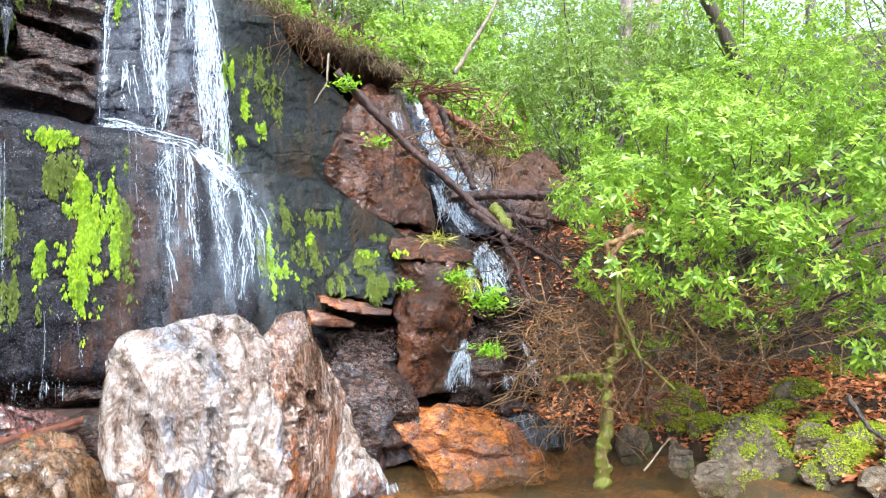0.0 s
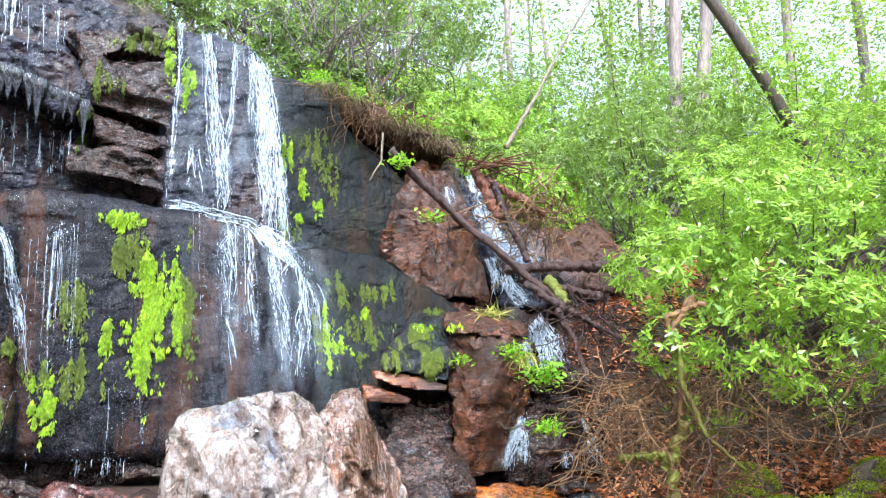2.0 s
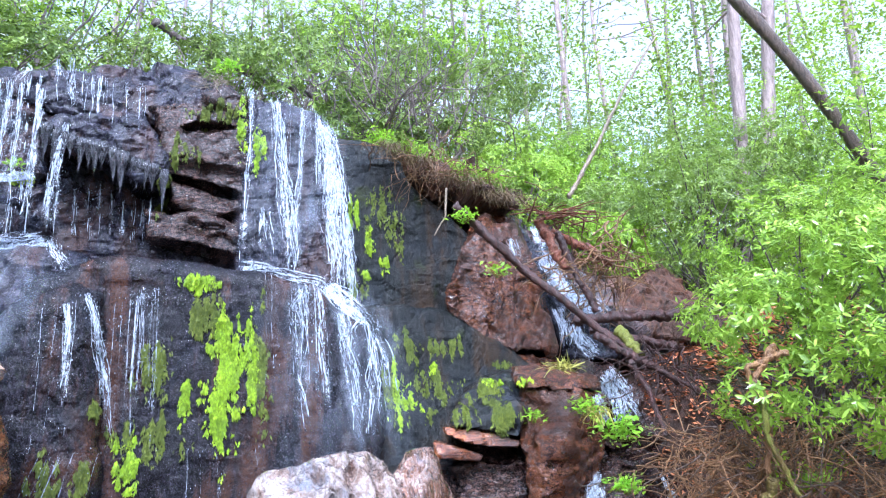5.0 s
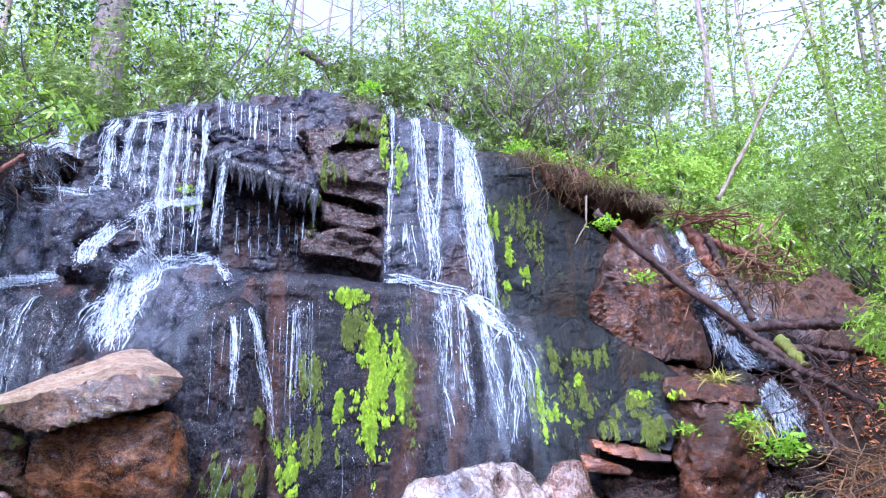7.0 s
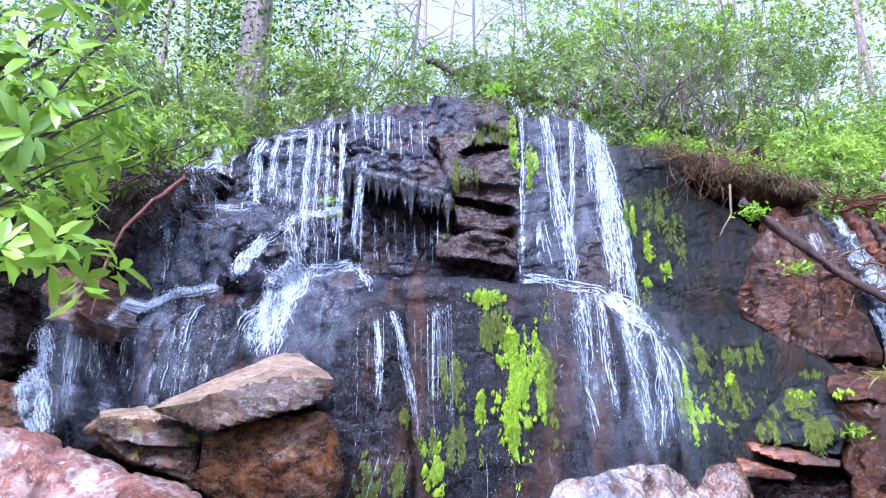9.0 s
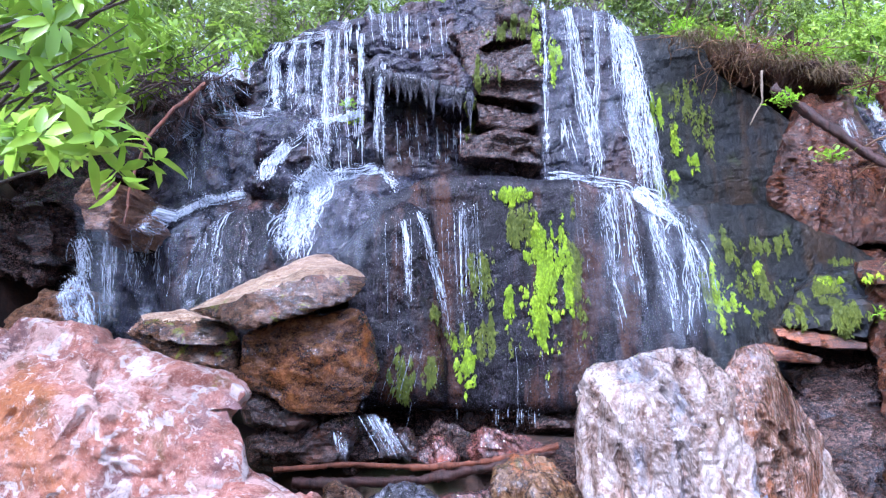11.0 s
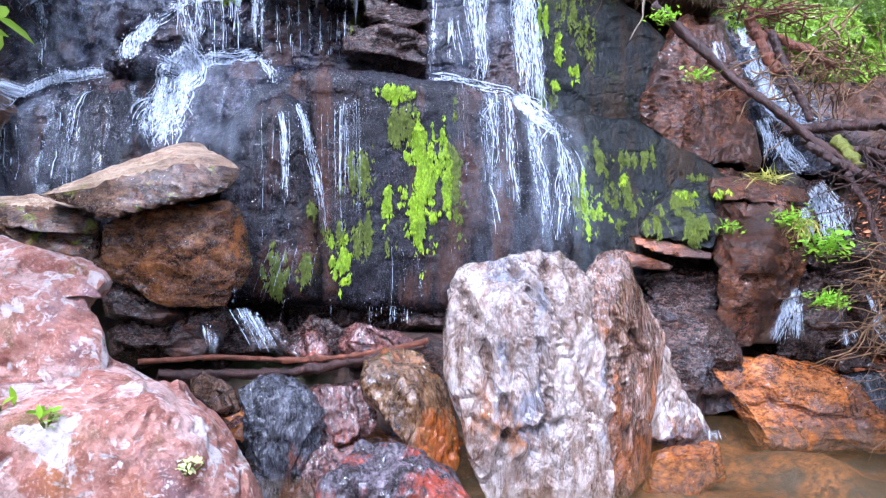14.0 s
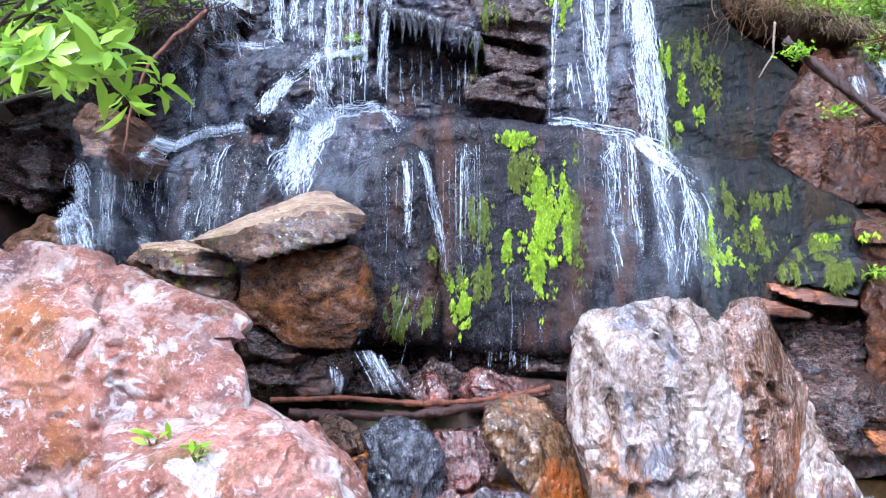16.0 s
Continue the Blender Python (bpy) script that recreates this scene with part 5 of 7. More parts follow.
shrub("rhododendron_shrub", (6.3, 5.9, 1.3), [(5.4, 5.5, 2.5, .9, .7, .5), (6.2, 5.8, 3.4, 1.2, .9, .7), (7.2, 5.0, 3.6, 1.3, 1.1, .8), (7.9, 3.8, 3.6, 1.3, 1.2, .9), (8.3, 2.2, 3.4, 1.4, 1.3, 1.0)], 6800, .085, RHODO, "tall rhododendron thicket on the leaf-littered bank", 12, stems=60, gap=-.04, fine=False)
# thickets up the hillside behind the side cascade
for i, (x, y, z, rx, ry, rz) in enumerate([(5.9, 9.0, 4.4, 1.0, .8, .8), (4.6, 8.9, 4.9, .8, .5, .6), (5.5, 8.2, 3.9, .7, .5, .5), (7.2, 8.2, 4.6, 1.2, 1.0, 1.0), (8.8, 7.0, 3.9, 1.4, 1.2, .9), (6.6, 10.5, 5.6, 1.4, 1.2, 1.2), (8.8, 9.4, 5.8, 1.6, 1.2, 1.2), (11.6, 8.0, 5.2, 1.5, 1.2, 1.2), (11.5, 10.5, 7.2, 2.0, 1.6, 1.6), (8.2, 12.6, 7.2, 2.0, 1.6, 1.4), (13.0, 6.0, 6.6, 2.0, 2.0, 1.8)]):
    shrub("hillside_thicket", (x, y, float(ground(x, y))), [(x, y, z - rz * .3, rx, ry, rz * 1.1), (x - rx * .6, y - .3, z + rz * .2, rx * .6, ry * .6, rz * .6), (x + rx * .5, y + .2, z + rz * .5, rx * .7, ry * .6, rz * .6)], 2600, .080, (CANOPY, SPRING, RHODO)[i % 3], "light green spring thicket on the shaded hillside", 30 + i, per=6, slim=.36, stems=26, fine=False, group="hillside thickets")
# thickets that climb the far slope
SLOPE = np.random.default_rng(91)
for i in range(16):
    az, far, rise = radians(17 + 38 * (i + SLOPE.random()) / 16), SLOPE.uniform(11.5, 16.5), radians(SLOPE.uniform(11, 18))
    x, y, z = far * math.sin(az), far * math.cos(az), 1.5 + far * math.tan(rise)
    w = SLOPE.uniform(1.2, 1.9)
    shrub("hillside_thicket", (x, y, float(ground(x, y))), [(x, y, z - .4, w, w * .8, 1.1), (x - w * .6, y - .3, z + .5, w * .6, w * .5, .7), (x + w * .6, y + .2, z + .9, w * .6, w * .5, .7), (x, y, z - 1.6, w * 1.2, w * .8, 1.0)], 2600, .105, (SPRING, CANOPY, SPRING, RHODO)[i % 4], "fresh green thicket climbing the far slope", 430 + i, per=6, slim=.4, stems=16, fine=False, group="hillside thickets", gap=-.05)
# laurel along the top of the fall
for i, (x, y, z, rx, ry, rz) in enumerate([(2.4, 9.6, 6.0, .9, .7, .9), (3.4, 9.4, 5.4, .8, .6, .8), (3.9, 10.2, 6.6, 1.2, .9, 1.2), (2.0, 10.8, 7.2, 1.2, .9, 1.3), (0.6, 11.0, 7.0, 1.1, .8, 1.0), (-1.2, 11.2, 6.9, 1.3, .8, .9), (-2.7, 10.4, 6.2, 1.2, .9, .7), (-4.2, 9.4, 5.6, 1.2, 1.0, .8), (-5.6, 8.6, 5.6, 1.3, 1.2, 1.2), (5.0, 11.6, 7.6, 1.4, 1.1, 1.3), (3.0, 12.4, 8.6, 1.5, 1.1, 1.4)]):
    shrub("laurel_shrub", (x, y, float(ground(x, y))), [(x, y, z - rz * .2, rx, ry, rz), (x - rx * .7, y - .2, z + rz * .3, rx * .55, ry * .6, rz * .55), (x + rx * .6, y, z + rz * .4, rx * .6, ry * .6, rz * .6)], 1900, .11, LAUREL if i % 3 else CANOPY, "airy laurel thicket above the rim of the waterfall", 60 + i, per=6, slim=.34, stems=24, fine=False, stemmat=BARK, group="laurels above the fall", gap=.02)
# taller crowns that close the view above the fall
for i, (x, y, z, rx, ry, rz) in enumerate([(-7.5, 10.5, 8.6, 1.6, 1.2, 1.3), (-5.4, 13.5, 9.0, 1.7, 1.2, 1.4), (-2.6, 13.0, 9.4, 1.6, 1.2, 1.2), (-0.4, 13.5, 8.6, 1.5, 1.2, 1.0), (1.6, 13.5, 9.8, 1.6, 1.2, 1.4), (3.6, 11.2, 8.8, 1.6, 1.1, 1.3), (5.4, 13.0, 9.6, 1.7, 1.3, 1.5), (-3.4, 11.0, 7.2, 1.3, .9, .8), (-6.4, 9.4, 7.0, 1.4, 1.0, 1.0)]):
    shrub("laurel_tree", (x, y, float(ground(x, y))), [(x, y, z, rx, ry, rz), (x - rx * .8, y - .2, z - rz * .5, rx * .6, ry * .6, rz * .5), (x + rx * .8, y, z - rz * .3, rx * .6, ry * .6, rz * .6)], 1500, .115, (LAUREL, CANOPY, RHODO)[i % 3], "tall laurel tree in leaf behind the rim of the fall", 140 + i, per=6, slim=.36, stems=22, fine=False, stemmat=BARK, group="trees behind the fall", gap=.02, category="tree", trunk=.05)
# rhododendron on the near bank
shrub("rhododendron_shrub", (-3.4, 2.4, 1.2), [(-1.72, 2.45, 2.72, .5, .45, .40), (-1.5, 2.3, 2.12, .30, .3, .12), (-2.3, 2.9, 3.1, .7, .6, .5), (-2.8, 3.6, 2.9, .7, .7, .5), (-1.9, 2.5, 3.3, .6, .5, .4)], 230, .135, NEARL, "near rhododendron branch with large pointed green leaves", 21, per=9, stems=30, gap=-.2, slim=.28)
shrub("rhododendron_shrub", (-4.6, 5.6, 3.0), [(-4.2, 5.4, 4.0, .9, .8, .6), (-3.6, 6.3, 4.3, .7, .6, .4), (-5.2, 6.4, 4.9, 1.2, 1.0, .8), (-4.4, 7.2, 5.0, 1.0, .8, .6), (-3.3, 7.6, 4.9, .7, .5, .45), (-3.9, 6.5, 4.0, .6, .5, .35), (-4.1, 6.0, 3.4, .5, .5, .3), (-3.5, 6.9, 4.4, .5, .4, .3)], 1700, .13, RHODO, "rhododendron thicket on the earth bank beside the fall", 22, stems=50)


# ---- trees ----
def tree(base, top, r0, r1, label, seed, barkmat, crown=(), clumps=60, per=40, size=.11, leafmat=None, limbs=6, name="tree"):
    r = np.random.default_rng(seed)
    t = thing(name, base, label, "tree", "woodland trees")
    p = bend(base, top, 26, .035, seed)
    p[0, 2] -= .3
    rad = np.linspace(r0, r1, 26)
    rad[:3] *= (1.35, 1.15, 1.05)
    parts = [tube(p, rad, 12, .25, seed)]
    ends = []
    for i in range(limbs):
        k = r.integers(12, 25)
        ln = np.linalg.norm(p[-1] - p[0]) * r.uniform(.12, .28)
        w = unit(r.normal(size=3) * (1, 1, .3) + (0, 0, .5))
        e = p[k] + w * ln
        ends.append(e)
        parts.append(tube(bend(p[k], e, 10, .12, seed * 7 + i), np.linspace(rad[k] * .45, rad[k] * .1, 10), 6))
    put("trunk", mesh_np("trunk", *join(parts), barkmat), base, t)
    if len(crown):
        c = np.array(crown, float)
        pick = c[r.integers(0, len(c), clumps)]
        u = unit(r.normal(size=(clumps, 3))) * r.uniform(.3, 1, (clumps, 1))
        mid = pick[:, :3] + u * pick[:, 3:]
        pos = np.repeat(mid, per, 0) + r.normal(0, .32, (clumps * per, 3)) * (1.2, 1.2, .5)
        ax = r.normal(size=pos.shape) * (1, 1, .5)
        L = size * r.uniform(.6, 1.2, len(pos))
        put("crown", leaf_mesh("crown", pos, ax, r.normal(0, .5, pos.shape) + (0, 0, 1), L, L * .5, leafmat, .15, False), base, t)
    return t


def on_ground(x, y):
    return (x, y, float(ground(x, y)))


tree(on_ground(10.35, 7.1), (5.35, 8.6, 12.0), .110, .085, "leaning brown tree on the hillside", 101, BARKM, [(6.0, 7.0, 12.5, 2.5, 2, 1.2)], 40, 40, .12, CANOPY)
tree(on_ground(10.6, 10.4), (11.6, 9.6, 15.0), .16, .10, "slim reddish-grey forest tree", 102, BARKP, [(11.6, 9.6, 14.5, 2.5, 2, 1.5)], 40, 40, .12, SPRING)
tree(on_ground(9.0, 9.4), (9.6, 9.2, 13.0), .13, .09, "reddish curved forest tree on the slope", 105, BARKP, [(9.6, 9.2, 13.5, 2, 2, 1.2)], 30, 40, .12, SPRING)
tree(on_ground(-4.3, 12.4), (-4.0, 12.6, 18.0), .30, .20, "thick straight pinkish-grey tree trunk above the fall", 103, BARKP, [(-4, 12.5, 10, 3, 2, 2), (-4, 12.5, 13, 3, 2, 2)], 120, 40, .12, PINE)
tree(on_ground(-6.7, 11.0), (-5.6, 11.6, 17.0), .20, .13, "mottled grey tree beside the rhododendrons", 104, BARK, [(-6, 11, 9.5, 3, 2, 2), (-6, 11, 12.5, 3, 2, 2)], 140, 40, .12, PINE)
# unseen woods, added behind and beside the camera to close off sky light
UNSEEN_WOODS = np.random.default_rng(15)
for i, (x, y) in enumerate([(-8.5, 1.0), (-12.5, -9.5), (9.0, -15.0), (15.5, -5.0), (14.0, 1.5), (-9.5, 5.5), (17.0, -13.0), (-14.0, -4.0)]):
    b = on_ground(x, y)
    h = UNSEEN_WOODS.uniform(5.5, 7.5)
    tree(b, (x * .95, y * .95, b[2] + h), .22, .1, "unseen tall tree in full leaf, added to block sky light", 300 + i, BARKD, [(x * .93, y * .93, b[2] + h * k, 2.9, 2.9, h * .13) for k in (.3, .5, .7, .9)], 170, 26, .34, (PINE, CANOPY)[i % 2], 6)
FAR = np.random.default_rng(5)
for i in range(44):
    az = radians(-35 + 100 * (i + FAR.random()) / 44)
    far = FAR.uniform(15, 34)
    x, y = far * math.sin(az), far * math.cos(az) + 2
    b = on_ground(x, y)
    h = FAR.uniform(13, 20)
    rr = FAR.uniform(.06, .15)
    crown = [(x, y, b[2] + h * k, 2.6, 2.2, 2.0) for k in (.05, .14, .26, .44)]
    tree(b, (x + FAR.normal(0, .8), y, b[2] + h), rr, rr * .4, "slender forest tree in fresh spring leaf", 200 + i, (BARK, BARKP, BARKP)[i % 3], crown, 90, 46, .15, (SPRING, CANOPY, SPRING)[i % 3], 9)


# ---- falling water ----
def strands(r, x0, x1, z0, z1, n, width, spread=0.05, off=0.03, slant=(0.0, 0.0), broken=0.35, flat=None):
    """Threads of water that run down the rock, drop free where it recedes, and tear into pieces on the way."""
    parts = []
    hubs = r.random(max(3, n // 7))
    weight = r.exponential(1, len(hubs))
    weight /= weight.sum()
    for i in range(n):
        u = np.clip(hubs[r.choice(len(hubs), p=weight)] + r.normal(0, .07), 0, 1) if r.random() < .75 else r.random()
        x = x0 + (x1 - x0) * u
        za = z0(u) if callable(z0) else z0
        zb = z1(u) if callable(z1) else z1
        full = za - zb
        if full < .08:
            continue
        za -= abs(r.normal(0, .03 * full))
        zb += (r.uniform(0, .6) if r.random() < .28 else abs(r.normal(0, .06))) * full
        m = max(6, int((za - zb) / .035))
        zs = np.linspace(za, zb, m)
        down = np.linspace(0, 1, m)
        sway = perlin(np.stack([zs * 2.3 + i * 3.7, np.full(m, i * 1.3), np.full(m, x)], 1)) * spread * (0.3 + down)
        sway += perlin(np.stack([zs * 9 + i * 3.7, np.full(m, i * 1.3), np.full(m, x)], 1)) * width * 1.2
        lead = slant[0] + (slant[1] - slant[0]) * u
        xs = x + lead * (za - zs) + sway
        ys, y = [], 99.0
        for xx, zz in zip(xs, zs):
            y = min(y + .004, face_at(xx, zz)[0] - off) if flat is None else flat - .3 * (za - zz)
            ys.append(y)
        path = np.stack([xs, ys, zs], 1)
        w = width * np.exp(r.normal(-.25, .75)) * (.5 + .9 * np.abs(perlin(np.stack([zs * 7 + i, np.full(m, 2.1 * i), 0 * zs], 1)) * 2))
        on = perlin(np.stack([zs * 5.5 + i * 1.9, np.full(m, 5.1 * i), 0 * zs], 1)) > broken * (1.2 * down - .75)
        k = 0
        while k < m:
            if not on[k]:
                k += 1
                continue
            j = k
            while j < m and on[j]:
                j += 1
            if j - k >= 3:
                ww = w[k:j] * np.minimum(1, np.minimum(np.arange(j - k) + .35, np.arange(j - k)[::-1] + .35) * .6)
                v, t, q = tube(path[k:j], ww, 5)
                c = np.repeat(path[k:j, 1], 5)
                v[:, 1] = c + (v[:, 1] - c) * .5
                parts.append((v, t, q))
            k = j + 1
    return parts


def film(r, x0, x1, z0, z1, n, width, slant, flat):
    """A torn sheet of water that hugs the rock; one map runs across and along the flow, the other holds how much water there is."""
    wide = abs(x1 - x0)
    us = np.linspace(0, 1, max(5, int(wide / .025)))
    za = np.array([z0(u) if callable(z0) else z0 for u in us])
    zb = np.array([z1(u) if callable(z1) else z1 for u in us])
    za = za - .12 * (za - zb) * np.abs(perlin(np.stack([us * wide * 9 + x0, 0 * us, 0 * us + x1], 1))) * 2
    zb = zb + .25 * (za - zb) * np.abs(perlin(np.stack([us * wide * 12 + x1, 0 * us, 0 * us + x0], 1))) * 2
    if (za - zb).max() < .06:
        return None
    m = max(6, int((za - zb).max() / .03))
    s = np.linspace(0, 1, m)[:, None]
    zs = za + (zb - za) * s
    lead = slant[0] + (slant[1] - slant[0]) * us
    xs = x0 + (x1 - x0) * us + lead * (za - zs)
    xs = xs + .03 * perlin(np.stack([xs * 2, zs * 3, 0 * xs + x0], -1).reshape(-1, 3)).reshape(xs.shape)
    ys = np.zeros_like(xs)
    for j in range(xs.shape[1]):
        y = 99.0
        for i in range(m):
            y = min(y + .006, face_at(xs[i, j], zs[i, j])[0] - .025) if flat is None else flat - .3 * (za[j] - zs[i, j]) + .02
            ys[i, j] = y
    v = np.stack([xs, ys, zs], -1).reshape(-1, 3)
    k = len(us)
    i = (np.arange(m - 1)[:, None] * k + np.arange(k - 1)[None]).ravel()
    q = np.stack([i, i + 1, i + k + 1, i + k], 1)
    q = q[np.ptp(v[q][:, :, 1], axis=1) < .3]
    run_length = np.concatenate([np.zeros((1, k)), np.cumsum(np.sqrt(np.diff(xs, axis=0) ** 2 + np.diff(ys, axis=0) ** 2 + np.diff(zs, axis=0) ** 2), 0)])
    across = np.broadcast_to(us * wide, xs.shape) + r.uniform(0, 40)
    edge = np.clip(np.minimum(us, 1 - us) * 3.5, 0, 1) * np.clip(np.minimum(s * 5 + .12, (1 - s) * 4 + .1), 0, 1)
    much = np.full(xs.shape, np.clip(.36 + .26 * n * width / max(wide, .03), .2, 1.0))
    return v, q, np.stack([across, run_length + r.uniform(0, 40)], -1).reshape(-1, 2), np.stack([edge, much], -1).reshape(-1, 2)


def film_mesh(sheets, mat=FILM):
    o, vs, qs, a, b = 0, [], [], [], []
    for v, q, flow, amount in sheets:
        vs.append(v), qs.append(q + o), a.append(flow), b.append(amount)
        o += len(v)
    q = np.concatenate(qs)
    me = mesh_np("water_film", np.concatenate(vs), None, q, mat)
    at = np.zeros(len(me.loops), np.int32)
    me.loops.foreach_get("vertex_index", at)
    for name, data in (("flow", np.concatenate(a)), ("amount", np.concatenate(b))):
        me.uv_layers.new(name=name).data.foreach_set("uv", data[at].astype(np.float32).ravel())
    return me


def waterfall(label, runs, seed, base, name="waterfall"):
    r = np.random.default_rng(seed)
    top = thing(name, base, label, "waterfall", kind="structure")
    foam, veil, spray, sheets = [], [], [], []
    for x0, x1, z0, z1, n, width, thick, slant, *flat in runs:
        foam += strands(r, x0, x1, z0, z1, int(n * 1.25) if thick else int(n * 3), width * .36, slant=slant, broken=0.9 if thick == 0 else 0.18, flat=flat[0] if flat else None)
        paths = [v.reshape(-1, 5, 3).mean(1) for v, _, _ in foam[len(spray):]]
        spray += paths
        if thick:
            one = film(r, x0, x1, z0, z1, n, width, slant, flat[0] if flat else None)
            if one:
                sheets.append(one)
            veil += strands(r, x0, x1, z0, z1, thick * 2, .04, .03, .02, slant, 0.0, flat[0] if flat else None)
    finish_water(top, base, r, foam, spray, sheets, veil)
    return top


def finish_water(top, base, r, foam, paths, sheets, veil):
    tagged(put("water_threads", mesh_np("water_threads", *join(foam), FOAM), base, top), kind="stuff")
    at = np.concatenate(paths)
    at = at[r.integers(0, len(at), len(at) * 2 // 3)]
    at = at + r.normal(0, 1, at.shape) * (.028, .02, .035) - (0, .015, 0)
    size = np.exp(r.normal(-5.95, .45, len(at)))
    shape = np.array([(0, 0, 2.2), (.8, 0, -.4), (-.4, .7, -.4), (-.4, -.7, -.4)])
    v = at[:, None] + shape[None] * size[:, None, None]
    t = (np.array([[0, 1, 2], [0, 2, 3], [0, 3, 1], [1, 3, 2]])[None] + np.arange(len(at))[:, None, None] * 4).reshape(-1, 3)
    tagged(put("spray_drops", mesh_np("spray_drops", v.reshape(-1, 3), t, None, DROPS), base, top), kind="stuff")
    if sheets:
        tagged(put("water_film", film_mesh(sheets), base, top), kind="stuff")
    if veil:
        tagged(put("water_veil", mesh_np("water_veil", *join(veil), VEIL), base, top), kind="stuff")


def stream(into, points, wide, count):
    """One rope of falling water: its line from lip to landing, its width and how many threads it holds."""
    into.append((np.array(points, float), wide, count))


def ropes(label, streams, seed, base, name="waterfall"):
    """A fall made of separate ropes of water, each a torn film with threads that weave about its line."""
    r = np.random.default_rng(seed)
    top = thing(name, base, label, "waterfall", kind="structure")
    foam, paths, sheets = [], [], []
    for pts, wide, count in streams:
        wide, count = wide * 1.5 + .012, int(count * 1.7) + 1
        run = np.concatenate([[0], np.cumsum(np.linalg.norm(np.diff(pts, axis=0), axis=1))])
        m = max(6, int(run[-1] / .03))
        far = np.linspace(0, run[-1], m)
        line = np.stack([np.interp(far, run, pts[:, k]) for k in range(3)], 1)
        soft = min(m // 4, 5)
        for _ in range(soft):
            line[1:-1] = (line[:-2] + 2 * line[1:-1] + line[2:]) / 4
        way = unit(np.gradient(line[:, [0, 2]], axis=0))
        side = np.stack([-way[:, 1], 0 * far, way[:, 0]], 1)

        def laid(p):
            lift = np.array([face_at(x, z)[0] for x, _, z in p]) - .025
            p = p.copy()
            p[:, 1] = np.maximum(np.minimum(p[:, 1], lift), p[:, 1] - .35)
            return p

        down = far / run[-1]
        for i in range(count):
            o = np.clip(r.normal(0, .42), -1, 1) * wide * (.6 + .4 * down)
            sway = perlin(np.stack([far * 2.6 + i * 3.7, np.full(m, i * 1.3), np.full(m, seed * .7)], 1)) * wide * 1.1
            sway = sway + perlin(np.stack([far * 11 + i * 2.9, np.full(m, i * 1.7), np.full(m, seed * .3)], 1)) * .012
            path = laid(line + side * (o + sway)[:, None])
            w = (.0030 + .022 * wide) * np.exp(r.normal(-.2, .6)) * (.45 + 1.1 * np.abs(perlin(np.stack([far * 8 + i, np.full(m, 2.1 * i), 0 * far], 1)) * 2))
            w = np.minimum(w, .010)
            on = perlin(np.stack([far * 5 + i * 1.9, np.full(m, 5.1 * i), np.full(m, seed + wide)], 1)) > -.12 + .30 * (down - .5) * (run[-1] > .8)
            on[int(m * r.uniform(.55, 1.25)):] = False
            k = 0
            while k < m:
                if not on[k]:
                    k += 1
                    continue
                j = k
                while j < m and on[j]:
                    j += 1
                if j - k >= 3:
                    ends = np.minimum(1, np.minimum(np.arange(j - k) + .3, np.arange(j - k)[::-1] + .3) * .5)
                    v, t, q = tube(path[k:j], w[k:j] * ends, 5)
                    foam.append((v, t, q))
                    paths.append(path[k:j])
                k = j + 1
        cols = np.linspace(-1.25, 1.25, 11)
        sheet = np.stack([laid(line + side * (c * wide * (.8 + .3 * down))[:, None]) - (0, -.008, 0) for c in cols], 1)
        i = (np.arange(m - 1)[:, None] * 11 + np.arange(10)[None]).ravel()
        q = np.stack([i, i + 1, i + 12, i + 11], 1)
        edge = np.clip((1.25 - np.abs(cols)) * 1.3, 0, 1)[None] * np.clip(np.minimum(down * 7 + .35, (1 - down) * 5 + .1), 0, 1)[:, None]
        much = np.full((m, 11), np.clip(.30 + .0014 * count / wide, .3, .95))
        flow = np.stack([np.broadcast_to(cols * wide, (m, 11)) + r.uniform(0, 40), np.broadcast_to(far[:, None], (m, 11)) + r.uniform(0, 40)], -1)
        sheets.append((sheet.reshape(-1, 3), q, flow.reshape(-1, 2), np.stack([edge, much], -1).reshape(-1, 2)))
    finish_water(top, base, r, foam, paths, sheets, [])
    return top


mossy_fall = []
stream(mossy_fall, [(0.61, 7.67, 5.26), (0.61, 7.67, 4.58), (0.59, 7.65, 3.89), (0.57, 7.59, 3.26)], 0.024, 5)
stream(mossy_fall, [(0.88, 7.68, 5.19), (0.96, 7.68, 4.66), (1.02, 7.64, 4.10), (1.07, 7.57, 3.61), (1.12, 7.57, 3.23)], 0.055, 12)
stream(mossy_fall, [(1.01, 7.65, 4.17), (1.07, 7.57, 3.61), (1.13, 7.56, 3.16)], 0.085, 9)
stream(mossy_fall, [(1.18, 7.67, 5.13), (1.18, 7.67, 4.45), (1.13, 7.63, 3.89), (1.09, 7.56, 3.35)], 0.024, 5)
stream(mossy_fall, [(1.41, 7.69, 4.96), (1.53, 7.68, 4.60), (1.60, 7.60, 4.02), (1.67, 7.57, 3.49), (1.69, 7.49, 2.90)], 0.091, 28)
stream(mossy_fall, [(1.38, 7.76, 5.10), (1.38, 7.68, 4.60), (1.38, 7.62, 4.16)], 0.031, 6)
stream(mossy_fall, [(1.50, 7.68, 4.60), (1.50, 7.62, 3.89), (1.56, 7.56, 3.36), (1.62, 7.48, 2.90)], 0.067, 12)
stream(mossy_fall, [(0.79, 7.63, 3.89), (0.82, 7.58, 3.35)], 0.073, 5)
stream(mossy_fall, [(0.57, 7.55, 3.18), (1.03, 7.56, 3.12), (1.38, 7.46, 3.02), (1.56, 7.49, 2.91)], 0.085, 12)
